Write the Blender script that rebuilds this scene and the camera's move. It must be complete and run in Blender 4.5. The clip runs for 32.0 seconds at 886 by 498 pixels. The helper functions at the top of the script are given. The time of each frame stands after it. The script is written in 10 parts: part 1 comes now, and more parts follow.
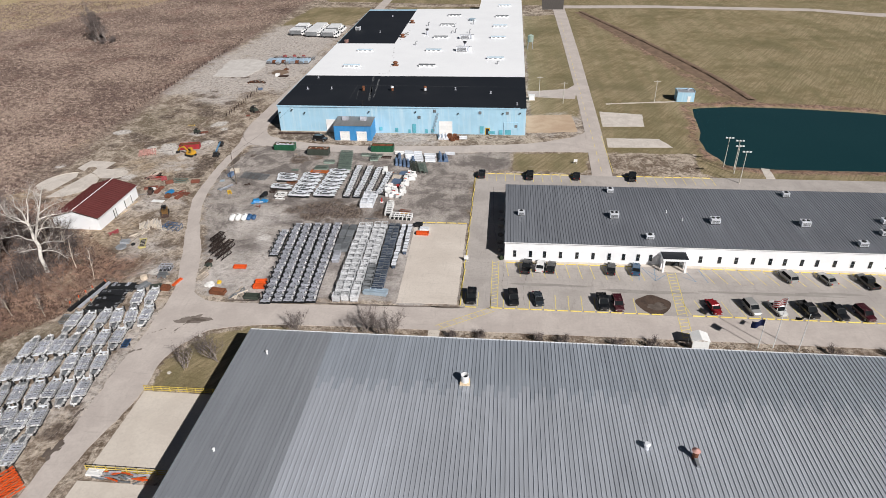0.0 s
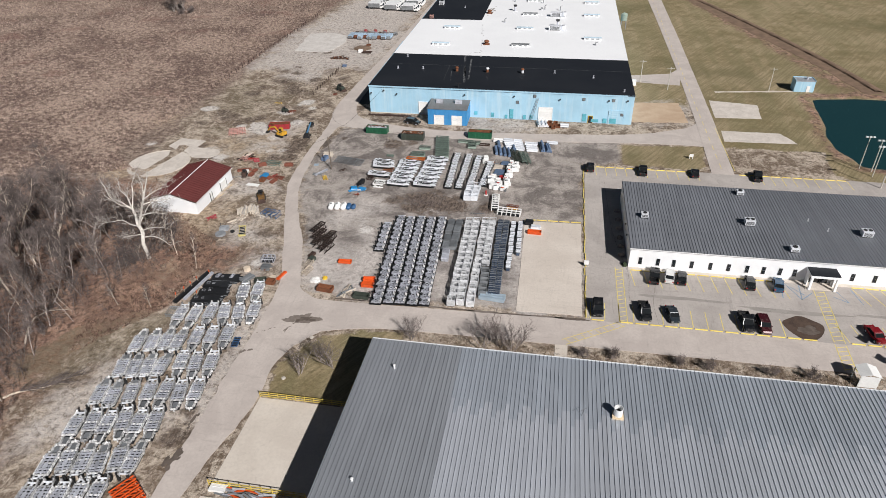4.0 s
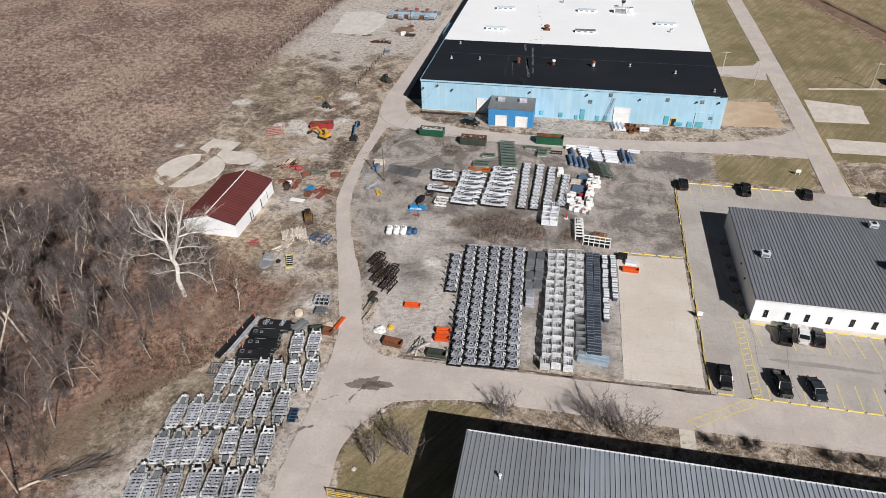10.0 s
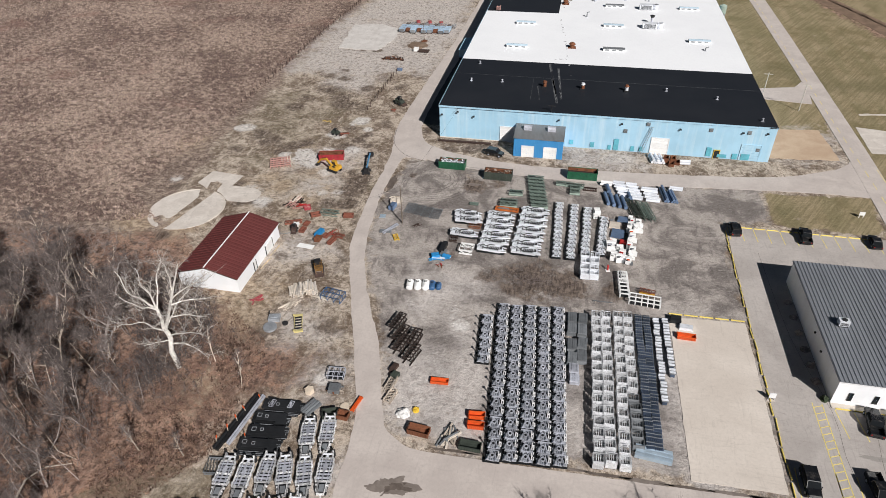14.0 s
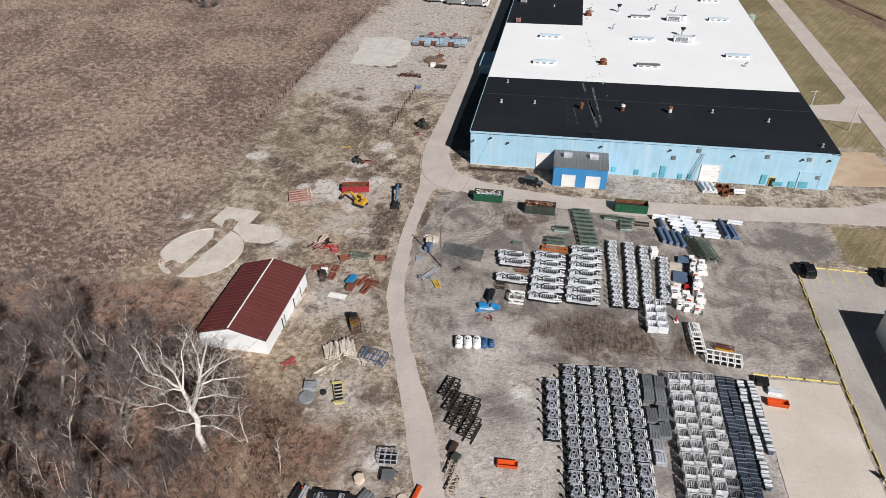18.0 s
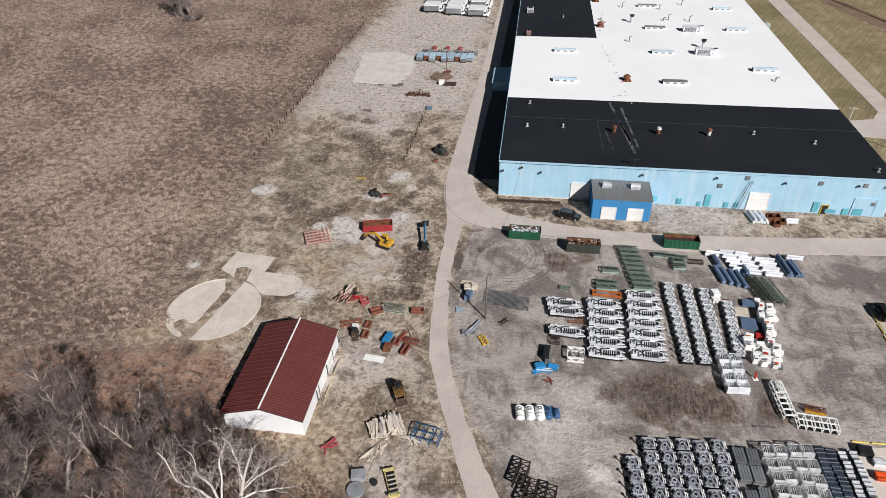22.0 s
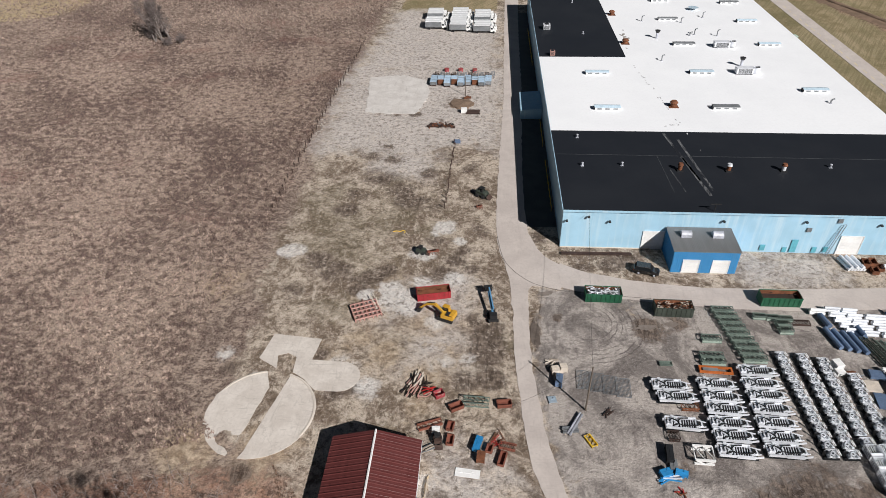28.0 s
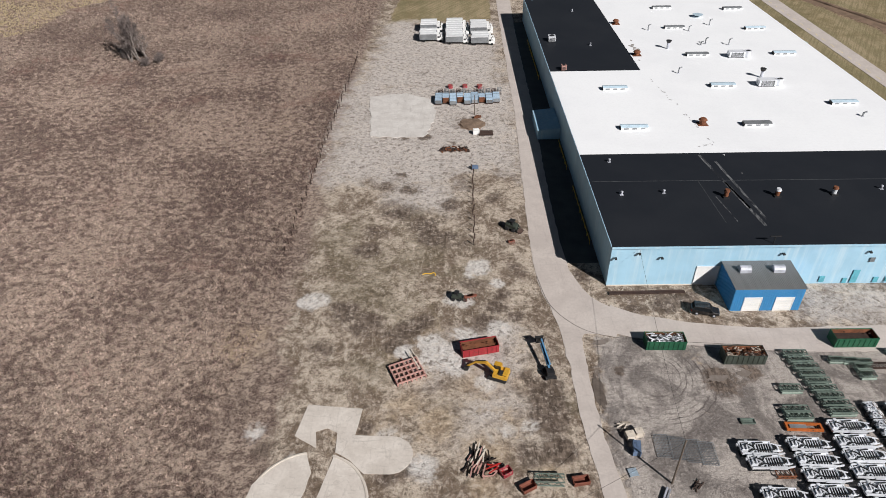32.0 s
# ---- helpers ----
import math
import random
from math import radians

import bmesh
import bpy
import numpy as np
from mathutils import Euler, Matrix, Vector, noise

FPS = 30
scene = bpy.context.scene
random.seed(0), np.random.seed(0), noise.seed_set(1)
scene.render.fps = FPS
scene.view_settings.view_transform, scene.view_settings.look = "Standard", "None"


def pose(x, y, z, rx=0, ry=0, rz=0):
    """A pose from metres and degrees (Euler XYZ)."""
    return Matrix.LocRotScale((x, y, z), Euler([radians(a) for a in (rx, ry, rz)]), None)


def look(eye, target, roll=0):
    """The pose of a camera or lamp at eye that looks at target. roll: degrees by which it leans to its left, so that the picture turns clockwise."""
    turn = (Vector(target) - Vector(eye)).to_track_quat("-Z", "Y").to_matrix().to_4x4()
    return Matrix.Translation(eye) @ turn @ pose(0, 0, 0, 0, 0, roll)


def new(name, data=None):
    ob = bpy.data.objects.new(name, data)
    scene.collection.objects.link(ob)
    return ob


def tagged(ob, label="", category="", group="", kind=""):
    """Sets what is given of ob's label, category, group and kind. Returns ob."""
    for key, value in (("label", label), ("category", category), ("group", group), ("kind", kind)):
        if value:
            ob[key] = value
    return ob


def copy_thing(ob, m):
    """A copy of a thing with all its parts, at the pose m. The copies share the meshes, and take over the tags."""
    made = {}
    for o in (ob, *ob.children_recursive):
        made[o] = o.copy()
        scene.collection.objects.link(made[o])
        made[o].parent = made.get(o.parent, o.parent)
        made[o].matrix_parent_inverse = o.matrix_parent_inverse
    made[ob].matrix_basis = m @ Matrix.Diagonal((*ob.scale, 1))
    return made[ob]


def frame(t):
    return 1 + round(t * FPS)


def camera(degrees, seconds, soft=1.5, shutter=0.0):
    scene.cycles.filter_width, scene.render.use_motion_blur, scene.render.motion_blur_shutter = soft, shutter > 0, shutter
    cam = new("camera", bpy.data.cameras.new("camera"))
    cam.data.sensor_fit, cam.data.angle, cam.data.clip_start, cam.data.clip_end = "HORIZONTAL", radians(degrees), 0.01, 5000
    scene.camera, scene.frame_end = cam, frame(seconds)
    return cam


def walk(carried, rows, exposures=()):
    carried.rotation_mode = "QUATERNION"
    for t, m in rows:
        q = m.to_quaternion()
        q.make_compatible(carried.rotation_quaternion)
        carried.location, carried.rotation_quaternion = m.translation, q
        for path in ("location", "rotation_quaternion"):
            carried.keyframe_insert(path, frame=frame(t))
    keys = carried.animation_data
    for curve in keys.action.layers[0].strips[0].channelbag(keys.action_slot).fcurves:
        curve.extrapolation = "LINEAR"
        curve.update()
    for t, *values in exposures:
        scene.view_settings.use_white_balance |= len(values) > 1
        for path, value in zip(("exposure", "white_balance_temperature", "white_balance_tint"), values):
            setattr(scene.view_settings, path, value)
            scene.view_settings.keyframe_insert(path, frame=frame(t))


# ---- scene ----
cam = camera(69.7, 32.0, soft=0.55)
METRES, EYE, TILT, LEAN, TURN = 152.71, 76.2, 0.0, 0.0, 6.0
ROWS = [
    (0.0, 0.0, 0.0, 0.0, -0.64, -31.04, 1.06),
    (0.5, -0.0138, 0.0064, 0.0, -0.6, -31.03, 1.1),
    (1.0, -0.0268, 0.017, 0.0001, -0.37, -30.96, 1.04),
    (1.5, -0.0393, 0.0267, 0.0002, 0.15, -30.95, 1.04),
    (2.0, -0.0523, 0.0359, 0.0001, 0.99, -30.97, 1.05),
    (2.5, -0.0649, 0.0451, 0.0003, 1.79, -30.97, 1.05),
    (3.0, -0.0773, 0.0539, 0.0004, 2.56, -31.1, 1.07),
    (3.5, -0.0892, 0.0619, 0.0003, 3.23, -31.83, 1.08),
    (4.0, -0.1022, 0.0703, 0.0005, 3.94, -33.3, 1.08),
    (4.5, -0.1149, 0.0785, 0.0006, 4.68, -34.91, 1.1),
    (6.5, -0.1593, 0.1213, 0.0013, 4.96, -36.21, 1.09),
    (7.0, -0.1663, 0.1357, 0.0016, 4.95, -36.22, 1.07),
    (7.5, -0.1724, 0.1504, 0.0016, 4.93, -36.19, 1.04),
    (8.0, -0.1778, 0.1654, 0.0016, 5.1, -36.19, 1.04),
    (8.5, -0.1829, 0.1804, 0.0021, 5.3, -36.19, 1.01),
    (9.0, -0.1883, 0.1952, 0.0019, 5.38, -36.17, 1.0),
    (9.5, -0.1935, 0.2101, 0.0023, 5.37, -36.19, 1.02),
    (10.0, -0.1991, 0.2246, 0.0023, 5.39, -36.19, 1.01),
    (10.5, -0.2046, 0.2392, 0.0025, 5.43, -36.2, 1.01),
    (11.0, -0.2101, 0.2537, 0.0024, 5.47, -36.2, 1.01),
    (11.5, -0.2155, 0.2683, 0.0025, 5.51, -36.21, 1.01),
    (12.0, -0.2208, 0.2829, 0.0024, 5.55, -36.21, 1.0),
    (12.5, -0.226, 0.2974, 0.0025, 5.58, -36.21, 1.0),
    (13.0, -0.2313, 0.3119, 0.0026, 5.6, -36.22, 1.0),
    (13.5, -0.2364, 0.3265, 0.0029, 5.61, -36.24, 1.01),
    (14.0, -0.2416, 0.3411, 0.003, 5.6, -36.24, 0.98),
    (14.5, -0.2472, 0.3556, 0.0032, 5.59, -36.22, 0.94),
    (16.5, -0.2865, 0.4018, 0.0022, 5.44, -36.15, 0.99),
    (17.0, -0.2985, 0.4122, 0.0024, 5.11, -36.19, 1.0),
    (17.5, -0.31, 0.4233, 0.0024, 4.81, -36.24, 1.03),
    (18.0, -0.3203, 0.4354, 0.0026, 4.38, -36.22, 1.01),
    (18.5, -0.3307, 0.4477, 0.0027, 3.83, -36.22, 0.98),
    (19.0, -0.341, 0.46, 0.0026, 3.47, -36.2, 0.96),
    (19.5, -0.3511, 0.4723, 0.003, 3.19, -36.21, 0.97),
    (20.0, -0.3615, 0.4842, 0.003, 2.9, -36.2, 0.98),
    (20.5, -0.3722, 0.4959, 0.0032, 2.6, -36.23, 0.97),
    (21.0, -0.3829, 0.5076, 0.0034, 2.31, -36.24, 0.98),
    (21.5, -0.3937, 0.5192, 0.0035, 2.03, -36.24, 0.98),
    (22.0, -0.4045, 0.5309, 0.0038, 1.76, -36.26, 0.97),
    (22.5, -0.4151, 0.5426, 0.004, 1.48, -36.25, 0.96),
    (23.0, -0.4256, 0.5544, 0.0042, 1.2, -36.25, 0.95),
    (23.5, -0.4363, 0.5661, 0.0043, 0.91, -36.25, 0.95),
    (24.0, -0.4463, 0.5769, 0.0044, 0.64, -36.26, 0.96),
    (24.5, -0.457, 0.5886, 0.0047, 0.35, -36.27, 0.96),
    (25.0, -0.4677, 0.6003, 0.005, 0.03, -36.28, 0.97),
    (25.5, -0.4782, 0.6119, 0.005, -0.29, -36.28, 0.97),
    (27.5, -0.5189, 0.6593, 0.0067, -1.9, -36.35, 1.0),
    (28.0, -0.5292, 0.6712, 0.0071, -2.25, -36.36, 1.01),
    (28.5, -0.5393, 0.6832, 0.0073, -2.59, -36.38, 1.02),
    (29.0, -0.5493, 0.6952, 0.0074, -2.99, -36.38, 1.04),
    (29.5, -0.5591, 0.7074, 0.0075, -3.43, -36.39, 1.05),
    (30.0, -0.5689, 0.7195, 0.0077, -3.89, -36.39, 1.06),
    (30.5, -0.5786, 0.7318, 0.0078, -4.35, -36.39, 1.05),
    (31.0, -0.588, 0.7443, 0.008, -4.82, -36.4, 1.06),
    (31.5, -0.5974, 0.7567, 0.0082, -5.27, -36.39, 1.06),
    (32.0, -0.6067, 0.7691, 0.0083, -5.74, -36.39, 1.08),
]
walk(cam, [(t, pose(0, 0, EYE, TILT, LEAN, TURN) @ pose(METRES * x, METRES * y, METRES * z, 90 + pitch, roll, yaw)) for t, x, y, z, yaw, pitch, roll in ROWS])

# ---- daylight ----
SUN_ELEV, SUN_AZ = radians(36.2), radians(140.2)
to_sun = Vector((math.sin(SUN_AZ) * math.cos(SUN_ELEV), math.cos(SUN_AZ) * math.cos(SUN_ELEV), math.sin(SUN_ELEV)))
world = bpy.data.worlds.new("sky")
scene.world = world
world.use_nodes = True
sky = world.node_tree.nodes.new("ShaderNodeTexSky")
sky.sky_type, sky.sun_disc = "NISHITA", False
sky.sun_elevation, sky.sun_rotation = SUN_ELEV, SUN_AZ
back = world.node_tree.nodes["Background"]
back.inputs["Strength"].default_value = 0.014
world.node_tree.links.new(sky.outputs[0], back.inputs[0])
sun_data = bpy.data.lights.new("sun", "SUN")
sun_data.energy, sun_data.angle, sun_data.color = 5.0, radians(0.53), (1.0, 0.966, 0.94)
sun = new("sun", sun_data)
sun.matrix_world = look(to_sun * 300, (0, 0, 0))
scene.view_settings.exposure = 0.06


# ---- materials ----
class Nodes:
    def __init__(self, name):
        self.m = bpy.data.materials.new(name)
        self.m.use_nodes = True
        self.t = self.m.node_tree
        self.out = self.t.nodes["Principled BSDF"]
        self.pos = self.add("ShaderNodeNewGeometry").outputs["Position"]

    def add(self, kind, **ins):
        n = self.t.nodes.new(kind)
        for k, v in ins.items():
            self.put(n, k, v)
        return n

    def put(self, n, k, v):
        sock = n.inputs[int(k[1:])] if k[0] == "i" and k[1:].isdigit() else n.inputs[k]
        if isinstance(v, bpy.types.NodeSocket):
            self.t.links.new(v, sock)
        else:
            sock.default_value = v

    def noise(self, scale, detail=5, rough=0.55, vec=None, dist=0.0, stretch=None):
        v = vec or self.pos
        if stretch:
            mp = self.add("ShaderNodeMapping", Vector=v, Scale=stretch)
            v = mp.outputs[0]
        return self.add("ShaderNodeTexNoise", Vector=v, Scale=scale, Detail=detail, Roughness=rough, Distortion=dist).outputs["Fac"]

    def ramp(self, v, a, b, lo=0.0, hi=1.0):
        n = self.t.nodes.new("ShaderNodeMapRange")
        n.interpolation_type = "SMOOTHSTEP"
        for i, x in enumerate((v, a, b, lo, hi)):
            self.put(n, "i%d" % i, x)
        return n.outputs[0]

    def math(self, op, a, b=0.0):
        n = self.t.nodes.new("ShaderNodeMath")
        n.operation = op
        self.put(n, "i0", a)
        self.put(n, "i1", b)
        return n.outputs[0]

    def mix(self, fac, a, b, mode="MIX"):
        n = self.t.nodes.new("ShaderNodeMix")
        n.data_type, n.blend_type = "RGBA", mode
        for k, v in (("i0", fac), ("i6", a), ("i7", b)):
            self.put(n, k, (*v, 1) if isinstance(v, tuple) and len(v) == 3 else v)
        return n.outputs[2]

    def attr(self, name):
        n = self.t.nodes.new("ShaderNodeAttribute")
        n.attribute_name = name
        return n.outputs["Fac"]

    def finish(self, col, rough=0.7, metal=0.0, bump=None, depth=0.05, strength=0.5, spec=0.4):
        self.put(self.out, "Base Color", (*col, 1) if isinstance(col, tuple) and len(col) == 3 else col)
        self.put(self.out, "Roughness", rough)
        self.put(self.out, "Metallic", metal)
        self.put(self.out, "Specular IOR Level", spec)
        if bump is not None:
            b = self.add("ShaderNodeBump", Height=bump, Distance=depth, Strength=strength)
            self.put(self.out, "Normal", b.outputs[0])
        return self.m


def scaled(c, k):
    return tuple(min(1.0, x * k) for x in c)


def surface(name, col, rough=0.6, metal=0.0, big=0.4, fine=6.0, amt=0.25, dirt=None, dirt_at=0.62, bump=0.02, rand=0.12, spec=0.4, streak=None):
    """A worn surface: colour varied at two scales and from piece to piece, with dirt in patches."""
    n = Nodes(name)
    a, b = n.noise(big, 4), n.noise(fine, 4, stretch=streak)
    f = n.math("ADD", n.math("MULTIPLY", a, 0.5), n.math("MULTIPLY", b, 0.5))
    c = n.mix(n.ramp(f, 0.3, 0.7), scaled(col, 1 - amt), scaled(col, 1 + amt))
    if rand:
        r = n.add("ShaderNodeObjectInfo").outputs["Random"]
        c = n.mix(1.0, c, n.mix(r, (1 - rand,) * 3, (1 + rand,) * 3), "MULTIPLY")
    if dirt:
        c = n.mix(n.ramp(n.noise(big * 2.3, 6, 0.65), dirt_at, dirt_at + 0.14), c, dirt)
    return n.finish(c, n.ramp(b, 0.2, 0.8, max(0.05, rough - 0.1), min(1, rough + 0.12)), metal, f if bump else None, bump, 0.6, spec)


GALV = surface("galvanised_steel", (0.45, 0.465, 0.52), 0.45, 0.2, 0.8, 9, 0.3, rand=0.25, bump=0.0)
GALV_BRIGHT = surface("bright_galvanised_steel", (0.76, 0.785, 0.83), 0.45, 0.15, 0.8, 9, 0.15, rand=0.15, bump=0.0)
GALV_LILAC = surface("lilac_grey_galvanised_steel", (0.58, 0.59, 0.64), 0.45, 0.2, 2.4, 6, 0.75, rand=0.45, bump=0.0)
GALV_WHITE = surface("new_white_galvanising", (0.86, 0.85, 0.85), 0.5, 0.1, 0.8, 9, 0.12, rand=0.08, bump=0.0)
GALV_YARD = surface("speckled_galvanising", (0.64, 0.65, 0.67), 0.45, 0.15, 1.6, 5, 0.32, rand=0.15, bump=0.0)
GALV_MID = surface("mid_grey_galvanised_steel", (0.40, 0.42, 0.45), 0.45, 0.35, 0.9, 7, 0.3, rand=0.3, bump=0.0)
GALV_DULL = surface("dull_galvanised_steel", (0.26, 0.275, 0.29), 0.55, 0.45, 0.6, 8, 0.25, rand=0.25, bump=0.0)
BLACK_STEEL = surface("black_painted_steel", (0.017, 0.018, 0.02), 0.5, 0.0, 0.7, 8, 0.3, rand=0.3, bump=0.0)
RUST = surface("rusty_steel", (0.17, 0.065, 0.032), 0.85, 0.0, 1.2, 9, 0.4, dirt=(0.06, 0.03, 0.02), bump=0.01, rand=0.25)
RUST_DARK = surface("dark_rusted_steel", (0.05, 0.03, 0.024), 0.85, 0.0, 1.2, 9, 0.4, bump=0.01, rand=0.3)
ORANGE = surface("orange_paint", (0.64, 0.095, 0.02), 0.45, 0, 0.8, 6, 0.18, dirt=(0.3, 0.08, 0.03))
RED = surface("red_paint", (0.42, 0.028, 0.026), 0.45, 0, 0.8, 6, 0.2, dirt=(0.2, 0.05, 0.03))
YELLOW = surface("yellow_paint", (0.72, 0.47, 0.04), 0.5, 0, 0.8, 6, 0.16, dirt=(0.4, 0.33, 0.16))
MACHINE_YELLOW = surface("machine_yellow", (0.56, 0.31, 0.035), 0.4, 0, 0.9, 7, 0.16, dirt=(0.3, 0.2, 0.09))
GREEN = surface("green_paint", (0.017, 0.10, 0.052), 0.5, 0, 0.8, 5, 0.25, dirt=(0.07, 0.06, 0.04))
GREEN_DULL = surface("faded_green_paint", (0.135, 0.175, 0.15), 0.6, 0, 0.8, 5, 0.3, dirt=(0.09, 0.07, 0.05))
OLIVE_DARK = surface("dark_olive_paint", (0.045, 0.055, 0.045), 0.6, 0, 0.8, 5, 0.3, dirt=(0.09, 0.06, 0.04))
BLUE_PAINT = surface("sky_blue_paint", (0.03, 0.24, 0.52), 0.45, 0, 0.8, 5, 0.18, dirt=(0.06, 0.12, 0.17))
NAVY = surface("navy_coated_steel", (0.055, 0.075, 0.115), 0.5, 0.1, 0.8, 5, 0.25, rand=0.3)
PIPE_BLUE = surface("slate_blue_coated_pipe", (0.13, 0.19, 0.30), 0.5, 0.1, 0.8, 5, 0.2, rand=0.2)
WHITE = surface("white_paint", (0.80, 0.80, 0.79), 0.5, 0, 0.6, 5, 0.07, dirt=(0.55, 0.52, 0.47), dirt_at=0.66, rand=0.05)
WOOD = surface("weathered_wood", (0.42, 0.36, 0.30), 0.85, 0, 1.0, 14, 0.3, rand=0.25, bump=0.01)
WOOD_NEW = surface("pale_lumber", (0.62, 0.49, 0.33), 0.8, 0, 1.0, 14, 0.2, rand=0.2)
RUBBER = surface("black_rubber", (0.02, 0.02, 0.021), 0.85, 0, 1, 8, 0.3, bump=0.0)
TRIM_WHITE = surface("white_metal_trim", (0.78, 0.79, 0.80), 0.45, 0.1, 0.6, 6, 0.08, rand=0.04)
DARK_TRIM = surface("dark_bronze_trim", (0.03, 0.03, 0.032), 0.45, 0.2, 0.6, 6, 0.2)


def glass_dark(name, col=(0.012, 0.016, 0.02)):
    n = Nodes(name)
    return n.finish(n.mix(n.noise(0.7, 2), col, scaled(col, 1.6)), 0.08, 0.0, None, spec=0.7)


GLASS = glass_dark("dark_window_glass")


def roof_metal(name, col, rough, metal, lay=(0.3, 1.6, 0.3)):
    n = Nodes(name)
    long_ = n.noise(1.0, 5, 0.6, stretch=(1.2, 0.05, 1))
    blot = n.noise(0.05, 4, 0.55)
    r = n.add("ShaderNodeObjectInfo").outputs["Random"]
    f = n.math("ADD", n.math("MULTIPLY", long_, 0.5), n.math("MULTIPLY", blot, 0.5))
    c = n.mix(n.ramp(f, 0.3, 0.7), scaled(col, 0.86), scaled(col, 1.14))
    c = n.mix(1.0, c, n.mix(r, (0.95,) * 3, (1.05,) * 3), "MULTIPLY")
    return n.finish(c, n.ramp(n.noise(0.4, 4), 0.3, 0.7, rough - 0.05, rough + 0.07), metal, None, spec=0.45)


ROOF_OLD = roof_metal("weathered_grey_roof_metal", (0.27, 0.288, 0.315), 0.5, 0.2)
ROOF_NEW = roof_metal("blue_grey_roof_metal", (0.37, 0.405, 0.455), 0.4, 0.25)
ROOF_OFFICE = roof_metal("slate_grey_roof_metal", (0.235, 0.248, 0.275), 0.42, 0.2)
ROOF_MAROON = roof_metal("maroon_roof_metal", (0.12, 0.032, 0.03), 0.5, 0.05)
ROOF_PALE = roof_metal("chalked_blue_grey_roof_metal", (0.43, 0.455, 0.50), 0.45, 0.2)
ROOF_ANNEX = roof_metal("mid_grey_roof_metal", (0.21, 0.215, 0.22), 0.5, 0.2)


def membrane(name, col, stain, rough):
    n = Nodes(name)
    a = n.noise(0.06, 6, 0.6)
    b = n.noise(1.4, 5, 0.6)
    seam = n.add("ShaderNodeTexBrick", Vector=n.pos, Scale=0.33)
    seam.inputs["Mortar Size"].default_value = 0.006
    seam.inputs["Color1"].default_value = seam.inputs["Color2"].default_value = (1, 1, 1, 1)
    seam.inputs["Mortar"].default_value = (0.95, 0.95, 0.95, 1)
    c = n.mix(n.ramp(a, 0.35, 0.75), col, stain)
    c = n.mix(n.ramp(b, 0.35, 0.8, 0, 0.35), c, scaled(stain, 0.93))
    c = n.mix(1.0, c, seam.outputs["Color"], "MULTIPLY")
    return n.finish(c, rough, 0, b, 0.02, 0.3, 0.3)


ROOF_WHITE = membrane("white_roof_membrane", (0.93, 0.945, 0.965), (0.87, 0.885, 0.91), 0.6)
ROOF_SMUDGE = surface("grey_smudged_membrane", (0.50, 0.50, 0.51), 0.6, 0, 0.9, 6, 0.5, bump=0.0)
ROOF_BLACK = membrane("black_roof_membrane", (0.013, 0.0155, 0.021), (0.019, 0.0215, 0.027), 0.6)


def wall_paint(name, col, stain, ribs=0.0, streaks=0.5):
    n = Nodes(name)
    drip = n.noise(1.0, 5, 0.6, stretch=(1.3, 1.3, 0.08))
    patch = n.noise(0.16, 5, 0.6)
    c = n.mix(n.ramp(patch, 0.35, 0.7), scaled(col, 0.93), scaled(col, 1.05))
    c = n.mix(n.ramp(drip, 0.45, 0.8, 0, streaks), c, stain)
    return n.finish(c, 0.6, 0, n.noise(3, 4), 0.01, 0.4, 0.3)


WALL_BLUE = wall_paint("faded_light_blue_wall", (0.36, 0.58, 0.73), (0.52, 0.67, 0.76), streaks=0.9)
WALL_ANNEX = wall_paint("bright_blue_wall", (0.055, 0.27, 0.56), (0.11, 0.30, 0.54))
WALL_WHITE = wall_paint("white_wall", (0.86, 0.875, 0.90), (0.78, 0.785, 0.79))
WALL_GREY = wall_paint("pale_grey_wall", (0.5, 0.5, 0.49), (0.42, 0.41, 0.39))
WALL_TEAL = surface("fresh_teal_touch_up_paint", (0.12, 0.42, 0.52), 0.6, 0, 0.7, 5, 0.2)


def concrete(name, col, dark, scale=0.22, scrape=0.0, crack=0.5):
    n = Nodes(name)
    a, b, d = n.noise(scale, 7, 0.62, dist=0.4), n.noise(2.2, 6, 0.6), n.noise(17, 3)
    c = n.mix(n.ramp(a, 0.33, 0.68), col, dark)
    c = n.mix(n.ramp(b, 0.35, 0.75, 0, 0.4), c, scaled(dark, 0.85))
    c = n.mix(n.ramp(d, 0.3, 0.7, 0, 0.22), c, scaled(col, 1.12))
    if scrape:
        for st in ((1.5, 0.2, 1), (0.3, 1.6, 1)):
            c = n.mix(n.ramp(n.noise(0.5, 7, 0.72, stretch=st, dist=3.0), 0.54, 0.66, 0, scrape), c, scaled(dark, 0.6))
    v = n.add("ShaderNodeTexVoronoi", Scale=0.11)
    v.feature = "DISTANCE_TO_EDGE"
    warp = n.add("ShaderNodeVectorMath")
    warp.operation = "ADD"
    nz = n.add("ShaderNodeTexNoise", Vector=n.pos, Scale=0.35, Detail=5)
    sc = n.add("ShaderNodeVectorMath")
    sc.operation = "SCALE"
    n.put(sc, "i0", nz.outputs["Color"])
    sc.inputs["Scale"].default_value = 7.0
    n.put(warp, "i0", n.pos)
    n.put(warp, "i1", sc.outputs[0])
    n.put(v, "Vector", warp.outputs[0])
    line = n.ramp(v.outputs["Distance"], 0.0, 0.012, crack, 0.0)
    c = n.mix(line, c, scaled(dark, 0.5))
    return n.finish(c, 0.88, 0, n.math("ADD", b, d), 0.02, 0.4, 0.25)


